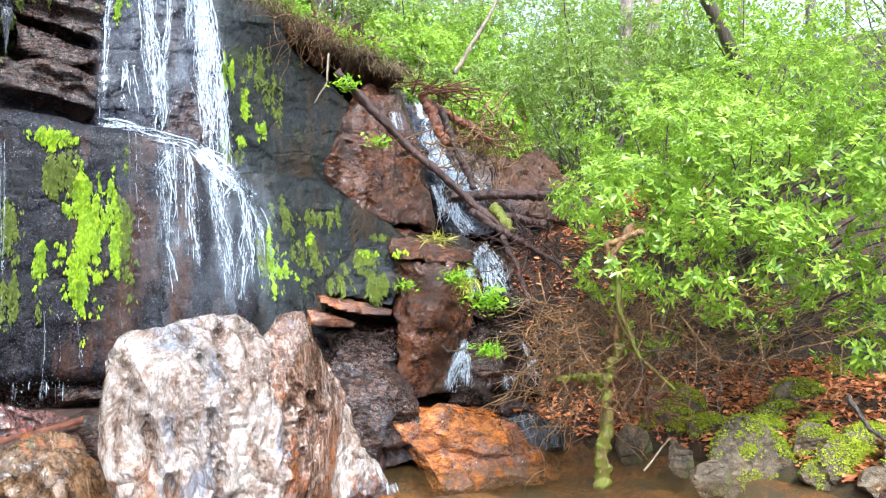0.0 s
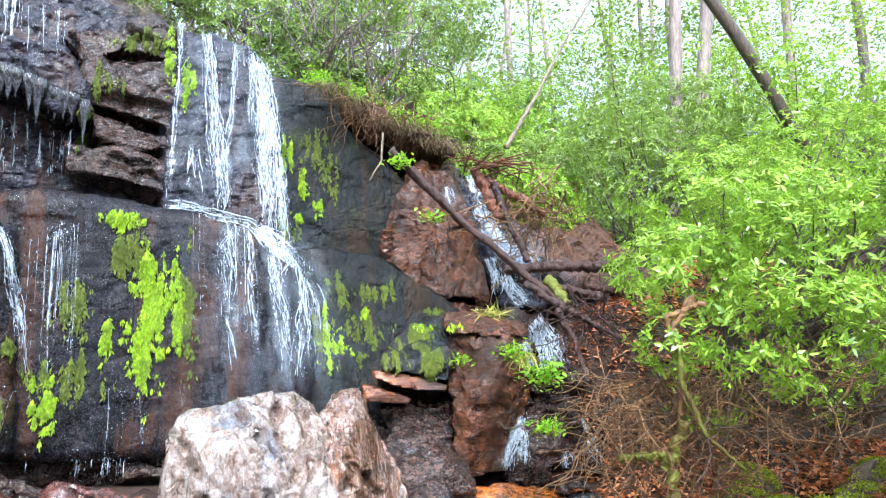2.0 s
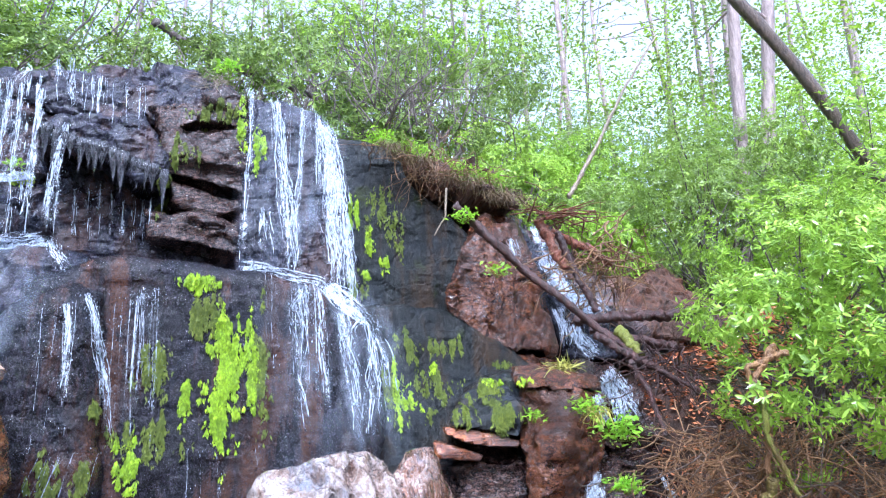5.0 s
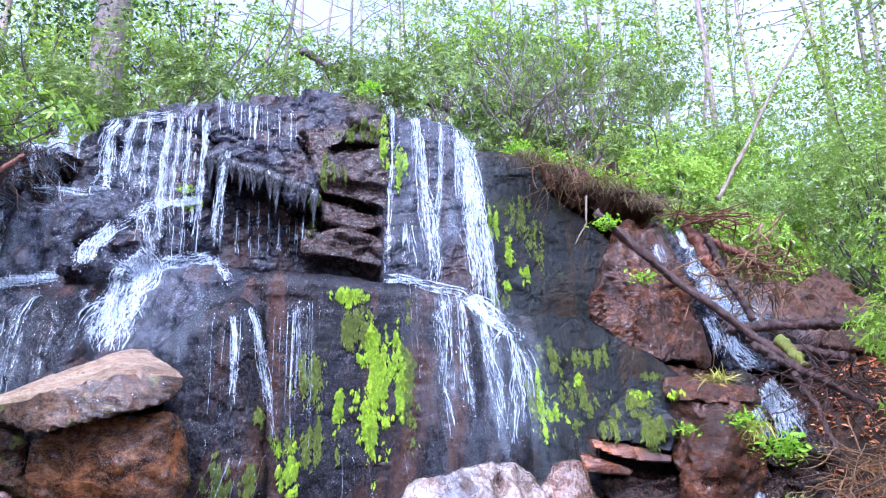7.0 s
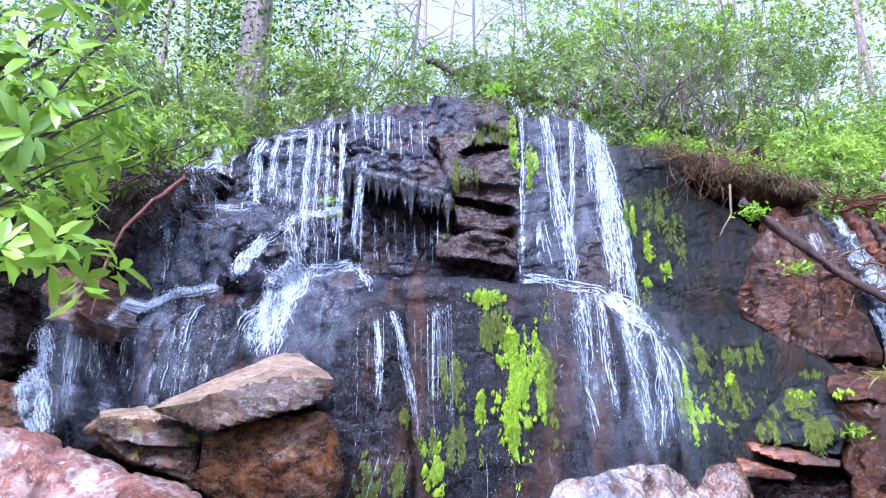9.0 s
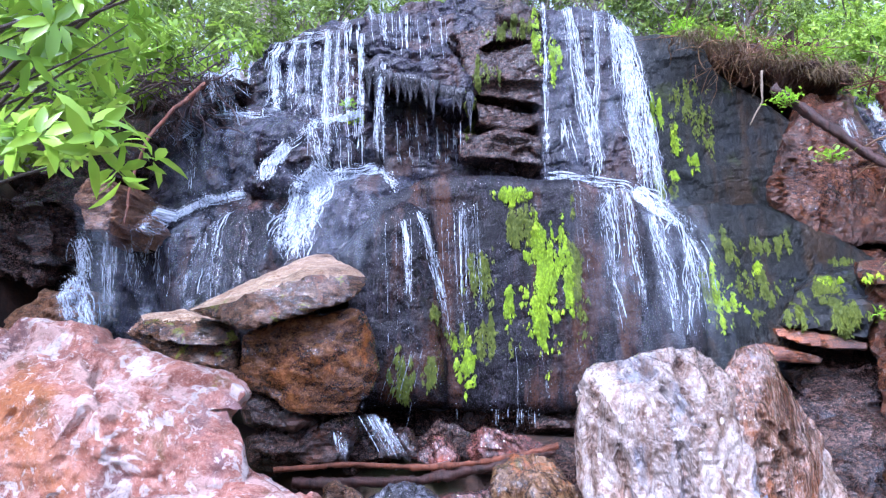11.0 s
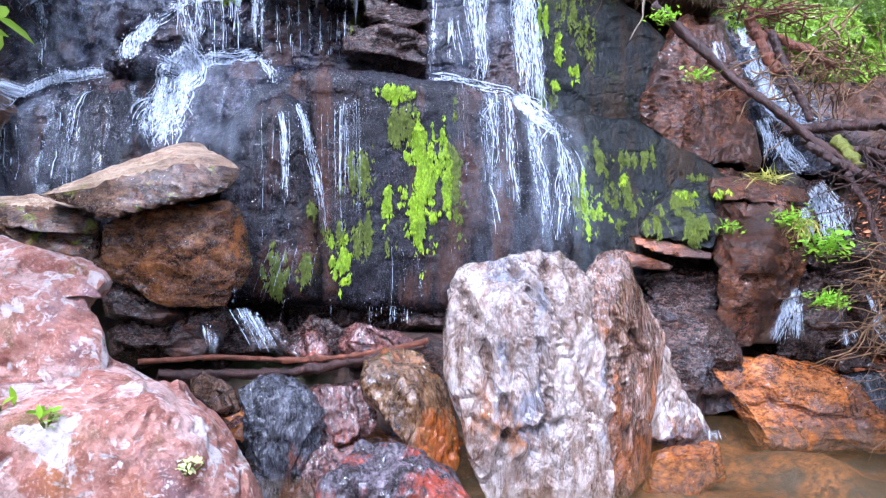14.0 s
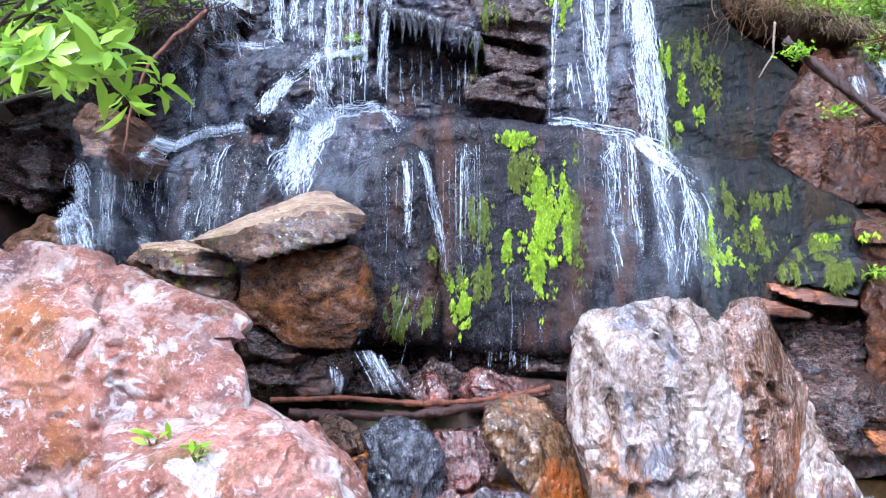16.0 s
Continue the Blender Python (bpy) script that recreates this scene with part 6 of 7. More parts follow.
stream(mossy_fall, [(1.47, 7.48, 3.03), (1.63, 7.19, 2.71), (1.67, 6.58, 2.42)], 0.125, 26)
stream(mossy_fall, [(1.45, 6.62, 2.60), (1.47, 6.54, 2.27), (1.55, 6.53, 1.97), (1.59, 6.48, 1.53)], 0.060, 11)
stream(mossy_fall, [(1.76, 7.15, 2.62), (1.74, 6.60, 2.28), (1.74, 6.51, 1.87), (1.68, 6.48, 1.48)], 0.058, 10)
stream(mossy_fall, [(1.12, 7.56, 3.11), (1.02, 6.56, 2.59), (1.07, 6.53, 2.17), (1.12, 6.49, 1.57)], 0.060, 6)
stream(mossy_fall, [(1.91, 7.12, 2.45), (1.99, 7.03, 2.22), (1.99, 6.95, 1.89)], 0.051, 5)
stream(mossy_fall, [(1.22, 6.64, 2.82), (1.23, 6.53, 2.27), (1.30, 6.50, 1.67)], 0.042, 4)
ropes('white water ropes falling over the mossy ledge in two leaps', mossy_fall, 71, (0.9, 7.2, 1.2))
curtain = []
stream(curtain, [(-3.19, 8.75, 5.31), (-3.21, 8.75, 4.92), (-2.97, 7.84, 4.26)], 0.095, 18)
stream(curtain, [(-2.92, 7.42, 4.57), (-2.98, 7.42, 4.28), (-3.07, 7.56, 4.09)], 0.078, 12)
stream(curtain, [(-2.50, 8.05, 5.09), (-2.59, 8.00, 4.85), (-2.56, 7.94, 4.41), (-2.42, 7.51, 4.03)], 0.063, 14)
stream(curtain, [(-2.32, 8.01, 5.12), (-2.39, 8.02, 4.72), (-2.24, 7.57, 4.08)], 0.044, 9)
stream(curtain, [(-2.15, 7.99, 5.13), (-2.17, 7.97, 4.63), (-2.15, 7.89, 4.12)], 0.032, 6)
stream(curtain, [(-1.69, 7.01, 4.75), (-1.72, 7.01, 4.27), (-1.73, 7.01, 3.66), (-1.72, 7.01, 3.19)], 0.034, 12)
stream(curtain, [(-1.61, 7.09, 4.79), (-1.63, 7.09, 4.18), (-1.63, 7.09, 3.69), (-1.61, 7.09, 3.24)], 0.023, 5)
stream(curtain, [(-1.54, 7.16, 4.79), (-1.53, 7.16, 4.14), (-1.52, 7.16, 3.71), (-1.51, 7.16, 3.26)], 0.017, 4)
stream(curtain, [(-1.40, 7.41, 4.87), (-1.43, 7.41, 4.30), (-1.44, 7.41, 3.66), (-1.42, 7.41, 3.35)], 0.024, 7)
stream(curtain, [(-1.21, 7.67, 4.64), (-1.26, 7.67, 4.33), (-1.30, 7.67, 3.87), (-1.29, 7.67, 3.44)], 0.025, 6)
stream(curtain, [(-1.27, 7.67, 4.54), (-1.23, 7.67, 3.87), (-1.24, 7.67, 3.44)], 0.018, 4)
stream(curtain, [(-1.29, 8.15, 5.63), (-1.29, 8.15, 5.36), (-1.22, 8.00, 4.96)], 0.032, 6)
stream(curtain, [(-1.43, 8.16, 5.58), (-1.42, 8.16, 5.36)], 0.052, 7)
stream(curtain, [(-1.70, 8.03, 5.36), (-1.83, 8.03, 5.20)], 0.051, 6)
stream(curtain, [(-1.85, 6.95, 3.64), (-1.78, 6.93, 3.34), (-1.75, 7.00, 3.19)], 0.045, 9)
stream(curtain, [(-1.91, 7.97, 5.13), (-2.11, 7.98, 5.10), (-2.38, 8.00, 5.07)], 0.077, 7)
stream(curtain, [(-1.13, 8.05, 4.05), (-1.10, 8.05, 3.49)], 0.014, 2)
stream(curtain, [(-1.00, 8.10, 4.14), (-0.97, 8.10, 3.51)], 0.014, 2)
stream(curtain, [(-0.90, 8.11, 4.20), (-0.87, 8.11, 3.51)], 0.014, 2)
stream(curtain, [(-0.78, 8.09, 4.10), (-0.75, 8.09, 3.50)], 0.014, 2)
stream(curtain, [(-0.65, 8.08, 4.00), (-0.64, 8.08, 3.51)], 0.014, 2)
stream(curtain, [(-0.54, 8.09, 4.04), (-0.53, 8.09, 3.51)], 0.014, 2)
stream(curtain, [(-0.45, 8.10, 4.01), (-0.44, 8.10, 3.51)], 0.014, 2)
stream(curtain, [(-0.36, 7.78, 3.95), (-0.35, 7.78, 3.44)], 0.014, 2)
ropes('broad curtain of water ropes over the dark overhang', curtain, 72, (-0.8, 7.4, 1.8))
cascade = []
stream(cascade, [(-1.51, 7.90, 4.13), (-1.83, 7.93, 4.07), (-1.87, 6.95, 3.64), (-2.08, 6.93, 3.49)], 0.042, 14)
stream(cascade, [(-2.08, 6.93, 3.49), (-2.24, 6.95, 3.34), (-2.27, 6.77, 3.16), (-2.25, 6.65, 3.05)], 0.071, 26)
stream(cascade, [(-3.22, 7.46, 3.93), (-3.37, 7.66, 3.83), (-3.21, 7.21, 3.52), (-3.17, 7.11, 3.26), (-3.13, 7.03, 3.06)], 0.023, 7)
stream(cascade, [(-3.34, 7.47, 3.90), (-3.39, 7.24, 3.73), (-3.43, 7.12, 3.59)], 0.047, 7)
stream(cascade, [(-3.12, 7.50, 4.03), (-2.71, 7.52, 4.02), (-2.39, 7.46, 3.96)], 0.036, 8)
stream(cascade, [(-1.92, 6.95, 3.21), (-1.80, 7.09, 3.09), (-1.91, 6.92, 2.80), (-1.95, 6.75, 2.50), (-1.94, 6.58, 2.27)], 0.132, 52)
stream(cascade, [(-1.81, 7.09, 3.12), (-1.50, 7.26, 3.22), (-1.24, 7.51, 3.34)], 0.070, 22)
stream(cascade, [(-1.95, 6.80, 2.95), (-2.05, 6.77, 2.66), (-2.03, 6.59, 2.37)], 0.059, 18)
stream(cascade, [(-1.34, 8.08, 3.47), (-1.05, 7.04, 3.11), (-0.89, 6.61, 2.86)], 0.046, 6)
stream(cascade, [(-2.56, 7.03, 3.02), (-2.78, 6.94, 2.97), (-3.13, 7.00, 2.89), (-3.30, 6.90, 2.74), (-3.16, 6.29, 2.48)], 0.033, 18)
stream(cascade, [(-3.16, 6.29, 2.48), (-3.26, 6.35, 2.39), (-3.37, 6.53, 2.20)], 0.072, 7)
stream(cascade, [(-3.30, 6.13, 2.41), (-3.43, 6.38, 2.04)], 0.090, 6)
stream(cascade, [(-3.90, 6.30, 2.49), (-3.80, 6.22, 2.25), (-3.72, 6.14, 2.05)], 0.070, 24)
stream(cascade, [(-3.82, 6.10, 2.10), (-3.66, 6.00, 1.80), (-3.52, 5.90, 1.47)], 0.100, 40)
stream(cascade, [(-0.84, 6.31, 2.57), (-0.80, 6.26, 2.24), (-0.80, 6.26, 1.75)], 0.020, 5)
stream(cascade, [(-0.71, 6.41, 2.66), (-0.62, 6.36, 2.40), (-0.57, 6.48, 2.11), (-0.50, 6.50, 1.76), (-0.47, 6.48, 1.52)], 0.021, 7)
ropes('white streams running down the wet rounded ledges', cascade, 73, (-2, 6.8, 1.6))
side_cascade = []
stream(side_cascade, [(4.72, 8.95, 4.59), (4.60, 8.62, 4.19), (4.27, 7.86, 3.70), (4.31, 7.78, 3.57)], 0.050, 15)
stream(side_cascade, [(3.64, 7.37, 3.67), (3.66, 7.33, 3.42)], 0.059, 12)
stream(side_cascade, [(4.26, 7.77, 3.57), (4.48, 7.82, 3.30), (4.62, 7.65, 2.99), (4.97, 7.56, 2.88)], 0.100, 45)
stream(side_cascade, [(4.40, 7.81, 3.37), (4.48, 7.62, 2.97), (4.89, 7.68, 2.93)], 0.092, 27)
stream(side_cascade, [(4.35, 7.67, 2.90), (4.37, 7.52, 2.67), (4.35, 7.44, 2.39)], 0.068, 21)
stream(side_cascade, [(4.49, 7.51, 2.68), (4.54, 7.46, 2.47), (4.68, 7.34, 2.29)], 0.096, 27)
stream(side_cascade, [(4.84, 7.61, 2.99), (4.99, 7.46, 2.83)], 0.053, 9)
stream(side_cascade, [(4.53, 7.00, 2.06), (4.74, 7.11, 1.84), (4.76, 6.98, 1.52)], 0.140, 45)
stream(side_cascade, [(3.83, 6.08, 1.80), (3.99, 6.19, 1.52)], 0.061, 13)
stream(side_cascade, [(3.90, 6.24, 1.06), (3.77, 6.26, 0.77), (3.70, 6.27, 0.56)], 0.056, 21)
stream(side_cascade, [(4.02, 6.44, 0.91), (4.01, 6.41, 0.58)], 0.071, 18)
stream(side_cascade, [(5.05, 6.80, 0.96), (4.87, 6.44, 0.70), (5.03, 6.47, 0.57)], 0.040, 10)
stream(side_cascade, [(4.53, 6.41, 0.66), (4.54, 6.37, 0.50)], 0.039, 10)
ropes('white side cascade sliding down the rocky chute', side_cascade, 74, (4.2, 7.2, 0.6))
waterfall('thin threads of water between the ropes of the fall', [
    (0.82, 1.74, lambda u: 5.45 - 0.25 * u, lambda u: 3.20 - 0.15 * u, 7, 0.008, 0, (0.0, 0.03)),
    (0.64, 1.95, lambda u: 3.15 - 0.45 * u, 1.31, 8, 0.007, 0, (0.05, 0.02)),
    (-2.58, -1.50, lambda u: 5.05 + 0.30 * u, lambda u: 4.00 - 0.50 * u, 14, 0.010, 6, (0.1, 0.05)),
    (-1.50, -0.45, lambda u: 5.60 - 0.25 * u, lambda u: 4.45 - 0.2 * u, 10, 0.007, 0, (0.08, 0.1)),
    (-3.38, -2.96, lambda u: 4.75 + 0.24 * u, 3.80, 16, 0.014, 6, (0.3, 0.2)),
    (-2.90, -2.10, 2.85, 1.70, 9, 0.007, 4, (-0.05, 0.0)),
    (-3.60, -3.10, 2.45, 1.60, 16, 0.014, 6, (-0.1, 0.0)),
    (-1.05, -0.10, lambda u: 2.55 + 0.25 * u, 1.0, 8, 0.005, 0, (0.02, 0.02)),
], 77, (-0.5, 7.2, 1.2))
waterfall('small trickles beneath the rust brown boulder', [
    (-1.02, -0.96, 1.22, 0.95, 3, 0.012, 1, (-0.05, -0.08), 5.20),
    (-1.05, -0.90, 0.97, 0.66, 9, 0.014, 3, (0.66, 0.59), 5.15),
    (-0.93, -0.70, lambda u: 0.95 + -0.07 * u, 0.66, 9, 0.014, 4, (0.69, 0.65), 5.10),
    (-1.21, -1.15, 0.85, 0.62, 4, 0.012, 2, (0.28, 0.28), 5.10),
    (2.33, 2.56, 0.13, -0.01, 6, 0.012, 3, (-0.13, 0.33), 4.90),
], 75, (-0.8, 5.3, 0.6))
waterfall('thin drips from the undercut foot of the wall', [
    (-1.05, 0.47, lambda u: 0.91 + -0.06 * u, 0.60, 6, 0.006, 0, (0.02, -0.03), 6.45),
    (-1.09, 0.69, 1.42, 0.58, 5, 0.005, 0, (-0.39, 0.22)),
], 76, (-0.3, 6.4, 0.6))


def spray(label, runs, seed, base):
    r = np.random.default_rng(seed)
    sheets = [film(r, x0, x1, z0, z1, 1, .02, slant, None) for x0, x1, z0, z1, slant in runs]
    for sheet in sheets:
        if sheet:
            tagged(put("spray", film_mesh([sheet], MIST), base, None, label), category="spray", group="spray at the falls", kind="stuff")


spray("thin pale spray drifting before the wet rock wall", [
    (0.45, 1.85, 5.45, 3.15, (0.0, 0.05)), (0.6, 2.2, 3.25, 0.95, (-0.02, 0.12)), (1.3, 2.1, 3.1, 1.2, (0.0, 0.1)),
    (-2.7, -1.6, 5.1, 3.4, (0.12, 0.05)), (-2.2, -0.9, 3.4, 2.0, (-0.1, 0.05)), (-3.6, -2.3, 4.6, 2.4, (0.05, -0.1)), (-3.9, -2.2, 2.9, 1.3, (0.05, 0.05)),
    (3.9, 5.2, 4.3, 2.2, (0.2, 0.2))], 78, (0, 6.8, 1.0))


# ---- moss on the rock ----
def moss(patches, mat, label, seed, thin=1.1):
    """Draped moss: short blades that hang down the rock in ragged streaks."""
    r = np.random.default_rng(seed)
    for x, z, w, h, n in patches:
        g = .012
        gx, gz = np.meshgrid(np.arange(x - w * 1.3, x + w * 1.3, g), np.arange(z - h * 1.1, z + h * 1.0, g), indexing="xy")
        p = np.stack([gx.ravel(), np.full(gx.size, seed * .37), gz.ravel()], 1)
        fill = 1 - ((gx - x) / (w * .62)) ** 2 - ((gz - z) / (h * .58)) ** 2
        fill = fill.ravel() * .8 + 1.9 * thin * fbm(p * (17, 1, 1.8), 3) + 1.7 * fbm(p * (42, 1, 11), 3) - .36
        ok = fill > 0
        at, nm = np.zeros((len(p), 3)), np.zeros((len(p), 3))
        for k in np.where(fill > 0)[0]:
            y, nn = face_at(p[k, 0], p[k, 2])
            at[k], nm[k] = (p[k, 0], y, p[k, 2]), nn[:]
        ok &= (at[:, 1] > 1) & (at[:, 1] < 8.25)
        if ok.sum() < 8:
            continue
        nm = np.where(nm[:, 1:2] > 0, -nm, nm)
        odds = np.where(ok, np.clip(fill, 0, 1.8) ** 2, 0)
        pick = r.choice(len(odds), n * (9 if mat is MOSS else 8), p=odds / odds.sum())
        root = at[pick] + r.normal(0, .006, (len(pick), 3)) + nm[pick] * .006
        ax = nm[pick] * .35 + (0, 0, -1) + r.normal(0, .25, root.shape)
        L = r.uniform(.012, .060, len(root))
        blades = leaf_mesh("moss", root, ax, nm[pick] + r.normal(0, .4, root.shape), L, L * .3, mat, .1, False)
        ob = put("moss_patch", blades, (x, float(at[ok][:, 1].mean()), z - h / 2), None, label)
        tagged(ob, category="moss", group="moss on the rock face", kind="stuff")


moss([(0.40, 1.90, 0.24, 1.00, 1300), (0.32, 2.34, 0.10, 0.48, 260), (0.64, 2.14, 0.10, 0.62, 300), (0.17, 2.83, 0.22, 0.13, 260), (0.10, 1.81, 0.08, 0.29, 150), (-0.34, 1.28, 0.17, 0.39, 360)], MOSS, "bright yellow-green moss hanging in streaks on wet rock", 401)
moss([(2.06, 1.88, 0.14, 0.47, 260), (2.22, 1.85, 0.15, 0.35, 240), (2.49, 2.13, 0.10, 0.11, 110), (3.01, 1.94, 0.24, 0.06, 160)], MOSS, "bright yellow-green moss hanging in streaks on wet rock", 402)
moss([(1.78, 3.96, 0.13, 0.36, 260), (1.99, 3.59, 0.08, 0.30, 130), (2.16, 3.37, 0.08, 0.20, 90), (1.94, 3.21, 0.06, 0.09, 60), (0.72, 4.58, 0.08, 0.53, 240), (0.53, 4.90, 0.07, 0.74, 240), (-1.61, 4.11, 0.22, 0.11, 140)], MOSS, "bright yellow-green moss tuft on the upper ledge", 403)
moss([(-0.18, 2.02, 0.21, 0.47, 260), (0.16, 2.55, 0.16, 0.32, 200), (-0.60, 1.72, 0.07, 0.11, 60), (-0.88, 1.18, 0.21, 0.32, 200), (0.72, 1.92, 0.16, 1.06, 300), (-0.63, 1.21, 0.21, 0.32, 160), (0.32, 2.60, 0.16, 0.32, 160), (-0.11, 1.51, 0.47, 0.32, 160)], MOSSD, "thin olive moss film on wet rock", 404, 1.5)
moss([(2.76, 1.87, 0.36, 0.18, 300), (2.65, 2.35, 0.36, 0.18, 200), (2.08, 1.82, 0.23, 0.52, 160), (2.48, 1.66, 0.23, 0.18, 160)], MOSSD, "thin olive moss film on the mossy slab", 405, 1.5)
moss([(-0.09, 4.50, 0.27, 0.27, 160), (-0.26, 4.00, 0.09, 0.39, 140), (0.11, 5.02, 0.27, 0.20, 160), (1.83, 3.11, 0.20, 0.39, 160), (0.31, 5.09, 0.21, 0.21, 200), (2.19, 3.88, 0.34, 0.67, 200)], MOSSD, "olive moss on the upper rock", 406, 1.5)
moss([(2.85, 1.65, 0.40, 0.23, 500), (3.31, 2.16, 0.18, 0.07, 120), (2.53, 1.93, 0.34, 0.28, 200), (2.22, 2.37, 0.22, 0.33, 160)], MOSSD, "dark green moss on the sloping slab", 407, 1.5)


# ---- logs, roots and sticks ----
def log(name, label, pts, r0, r1, mat, seed, category="log", wob=.9, n=60, segs=12):
    p = np.array(pts, float)
    s = np.linspace(0, len(p) - 1, n)
    path = np.stack([np.interp(s, np.arange(len(p)), p[:, k]) for k in range(3)], 1)
    path = path + np.stack([perlin(np.stack([s * 2.1, np.full(n, seed + 9.0 * k), 0 * s], 1)) for k in range(3)], 1) * r0 * .9
    rough = 1 + .18 * perlin(np.stack([s * 5, np.full(n, seed + .5), 0 * s], 1))
    v, t, q = tube(path, np.linspace(r0, r1, n) * rough, segs, wob, seed)
    ob = put(name, mesh_np(name, v, t, q, mat), tuple(path[0]), None, label)
    return tagged(ob, category=category)


log('fallen_log', 'long thin red-brown log leaning across the side cascade', [(2.71, 6.84, 3.84), (3.33, 6.68, 3.22), (3.97, 6.21, 2.47), (4.42, 5.52, 1.86)], 0.050, 0.030, LOGW, 1, 'log')
log('fallen_log', 'wet dark log lying across the side cascade', [(4.00, 6.66, 2.60), (4.43, 6.26, 2.60), (4.93, 5.62, 2.56)], 0.050, 0.055, LOGW, 2, 'log')
log('fallen_log', 'wet dark log lying across the side cascade', [(4.08, 6.49, 2.48), (4.36, 6.19, 2.36), (4.63, 5.74, 2.23)], 0.040, 0.040, LOGW, 3, 'log')
log('mossy_log', 'short mossy green log end beside the cascade', [(4.16, 6.09, 2.43), (4.19, 5.82, 2.15)], 0.060, 0.050, MOSSW, 4, 'log')
log('broken_plank', 'red-brown split trunk standing against the bank', [(3.80, 7.00, 3.81), (4.00, 6.77, 3.18)], 0.060, 0.050, STRIP, 5, 'log')
log('fallen_log', 'brown log propped against the red bank', [(3.99, 6.90, 3.64), (4.08, 6.73, 3.18), (4.21, 6.53, 2.68)], 0.040, 0.035, LOGW, 6, 'log')
log('fallen_log', 'red-brown log on the bank', [(3.98, 7.01, 3.69), (4.28, 6.84, 3.48), (4.54, 6.67, 3.26)], 0.045, 0.040, STRIP, 7, 'log')
log('fallen_branch', 'dark thin branch fallen over the lower cascade', [(3.86, 6.04, 2.36), (4.09, 5.65, 2.08), (4.35, 5.20, 1.79)], 0.040, 0.020, LOGW, 8, 'log')
log('fallen_branch', 'dark branch hanging beside the cascade', [(4.00, 5.71, 2.09), (4.01, 5.45, 1.76), (3.97, 5.24, 1.41)], 0.030, 0.020, LOGW, 9, 'log')
log('dead_sapling', 'thin bare grey leaning sapling', [(4.38, 7.25, 4.21), (4.77, 7.24, 4.83), (5.34, 7.33, 5.77), (5.99, 7.34, 6.74)], 0.030, 0.012, PALEW, 10, 'sapling')
log('mossy_branch', 'mossy dead post standing in the pool edge', [(4.04, 4.42, -0.01), (4.07, 4.39, 0.35), (4.13, 4.41, 0.75)], 0.060, 0.045, MOSSW, 11, 'branch')
log('mossy_branch', 'mossy broken branch stub', [(4.05, 4.41, 0.76), (4.08, 4.32, 0.92), (4.11, 4.23, 1.12)], 0.040, 0.035, MOSSW, 12, 'branch')
log('mossy_branch', 'mossy branch lying level over the roots', [(3.85, 4.71, 0.82), (3.98, 4.54, 0.85), (4.10, 4.37, 0.86)], 0.030, 0.035, MOSSW, 13, 'branch')
log('mossy_branch', 'thin curved mossy branch hanging from the rhododendron', [(4.03, 4.16, 1.75), (4.03, 4.16, 1.44), (4.17, 4.10, 1.04), (4.46, 4.01, 0.77)], 0.022, 0.014, MOSSW, 14, 'stem')
log('root', 'curved tan root hanging from the shrub', [(4.26, 4.22, 2.08), (4.07, 4.26, 1.84), (4.11, 4.22, 1.48), (4.08, 4.25, 1.17)], 0.030, 0.018, ROOTW, 15, 'root')
log('root', 'curved tan root hanging from the shrub', [(4.32, 4.16, 2.03), (4.04, 4.28, 1.93), (4.06, 4.27, 1.62)], 0.025, 0.015, ROOTW, 16, 'root')
log('red_branch', 'thin red bent branch beside the fall', [(-2.75, 6.38, 3.96), (-2.89, 6.10, 3.65), (-3.01, 5.82, 3.28), (-3.08, 5.67, 2.82), (-3.06, 5.57, 2.47)], 0.022, 0.008, STRIP, 17, 'branch')
log('stick', 'long stripped orange stick lying over the wet rocks', [(-1.53, 4.74, 0.65), (-1.00, 4.88, 0.66), (-0.55, 4.94, 0.62), (-0.09, 5.02, 0.65), (0.36, 5.10, 0.73)], 0.018, 0.022, STRIP, 18, 'stick')
log('stick', 'dark wet split log lying over the rocks', [(-1.40, 4.73, 0.57), (-1.06, 4.81, 0.55), (-0.58, 4.89, 0.55), (-0.17, 4.97, 0.61), (0.34, 5.11, 0.70)], 0.035, 0.025, LOGW, 19, 'stick')
log('fallen_branch', 'dark fallen trunk above the rim of the fall', [(-0.76, 11.78, 8.29), (-0.24, 11.80, 8.04), (0.69, 11.59, 7.52), (1.93, 11.24, 7.03)], 0.070, 0.050, BARKD, 20, 'log')
log('twig', 'pale dead twig at the pool edge', [(4.18, 4.08, 0.17), (4.43, 4.04, 0.40)], 0.008, 0.005, PALEW, 21, 'twig')
log('fallen_branch', 'dark thin branch over the mossy stones', [(4.82, 2.85, 0.84), (4.80, 2.70, 0.64), (4.80, 2.49, 0.54)], 0.018, 0.012, BARKD, 22, 'log')
log('hanging_root', 'pale root hanging over the rock lip', [(2.65, 6.91, 4.05), (2.64, 6.92, 3.75), (2.52, 6.96, 3.52)], 0.012, 0.006, PALEW, 23, 'root')


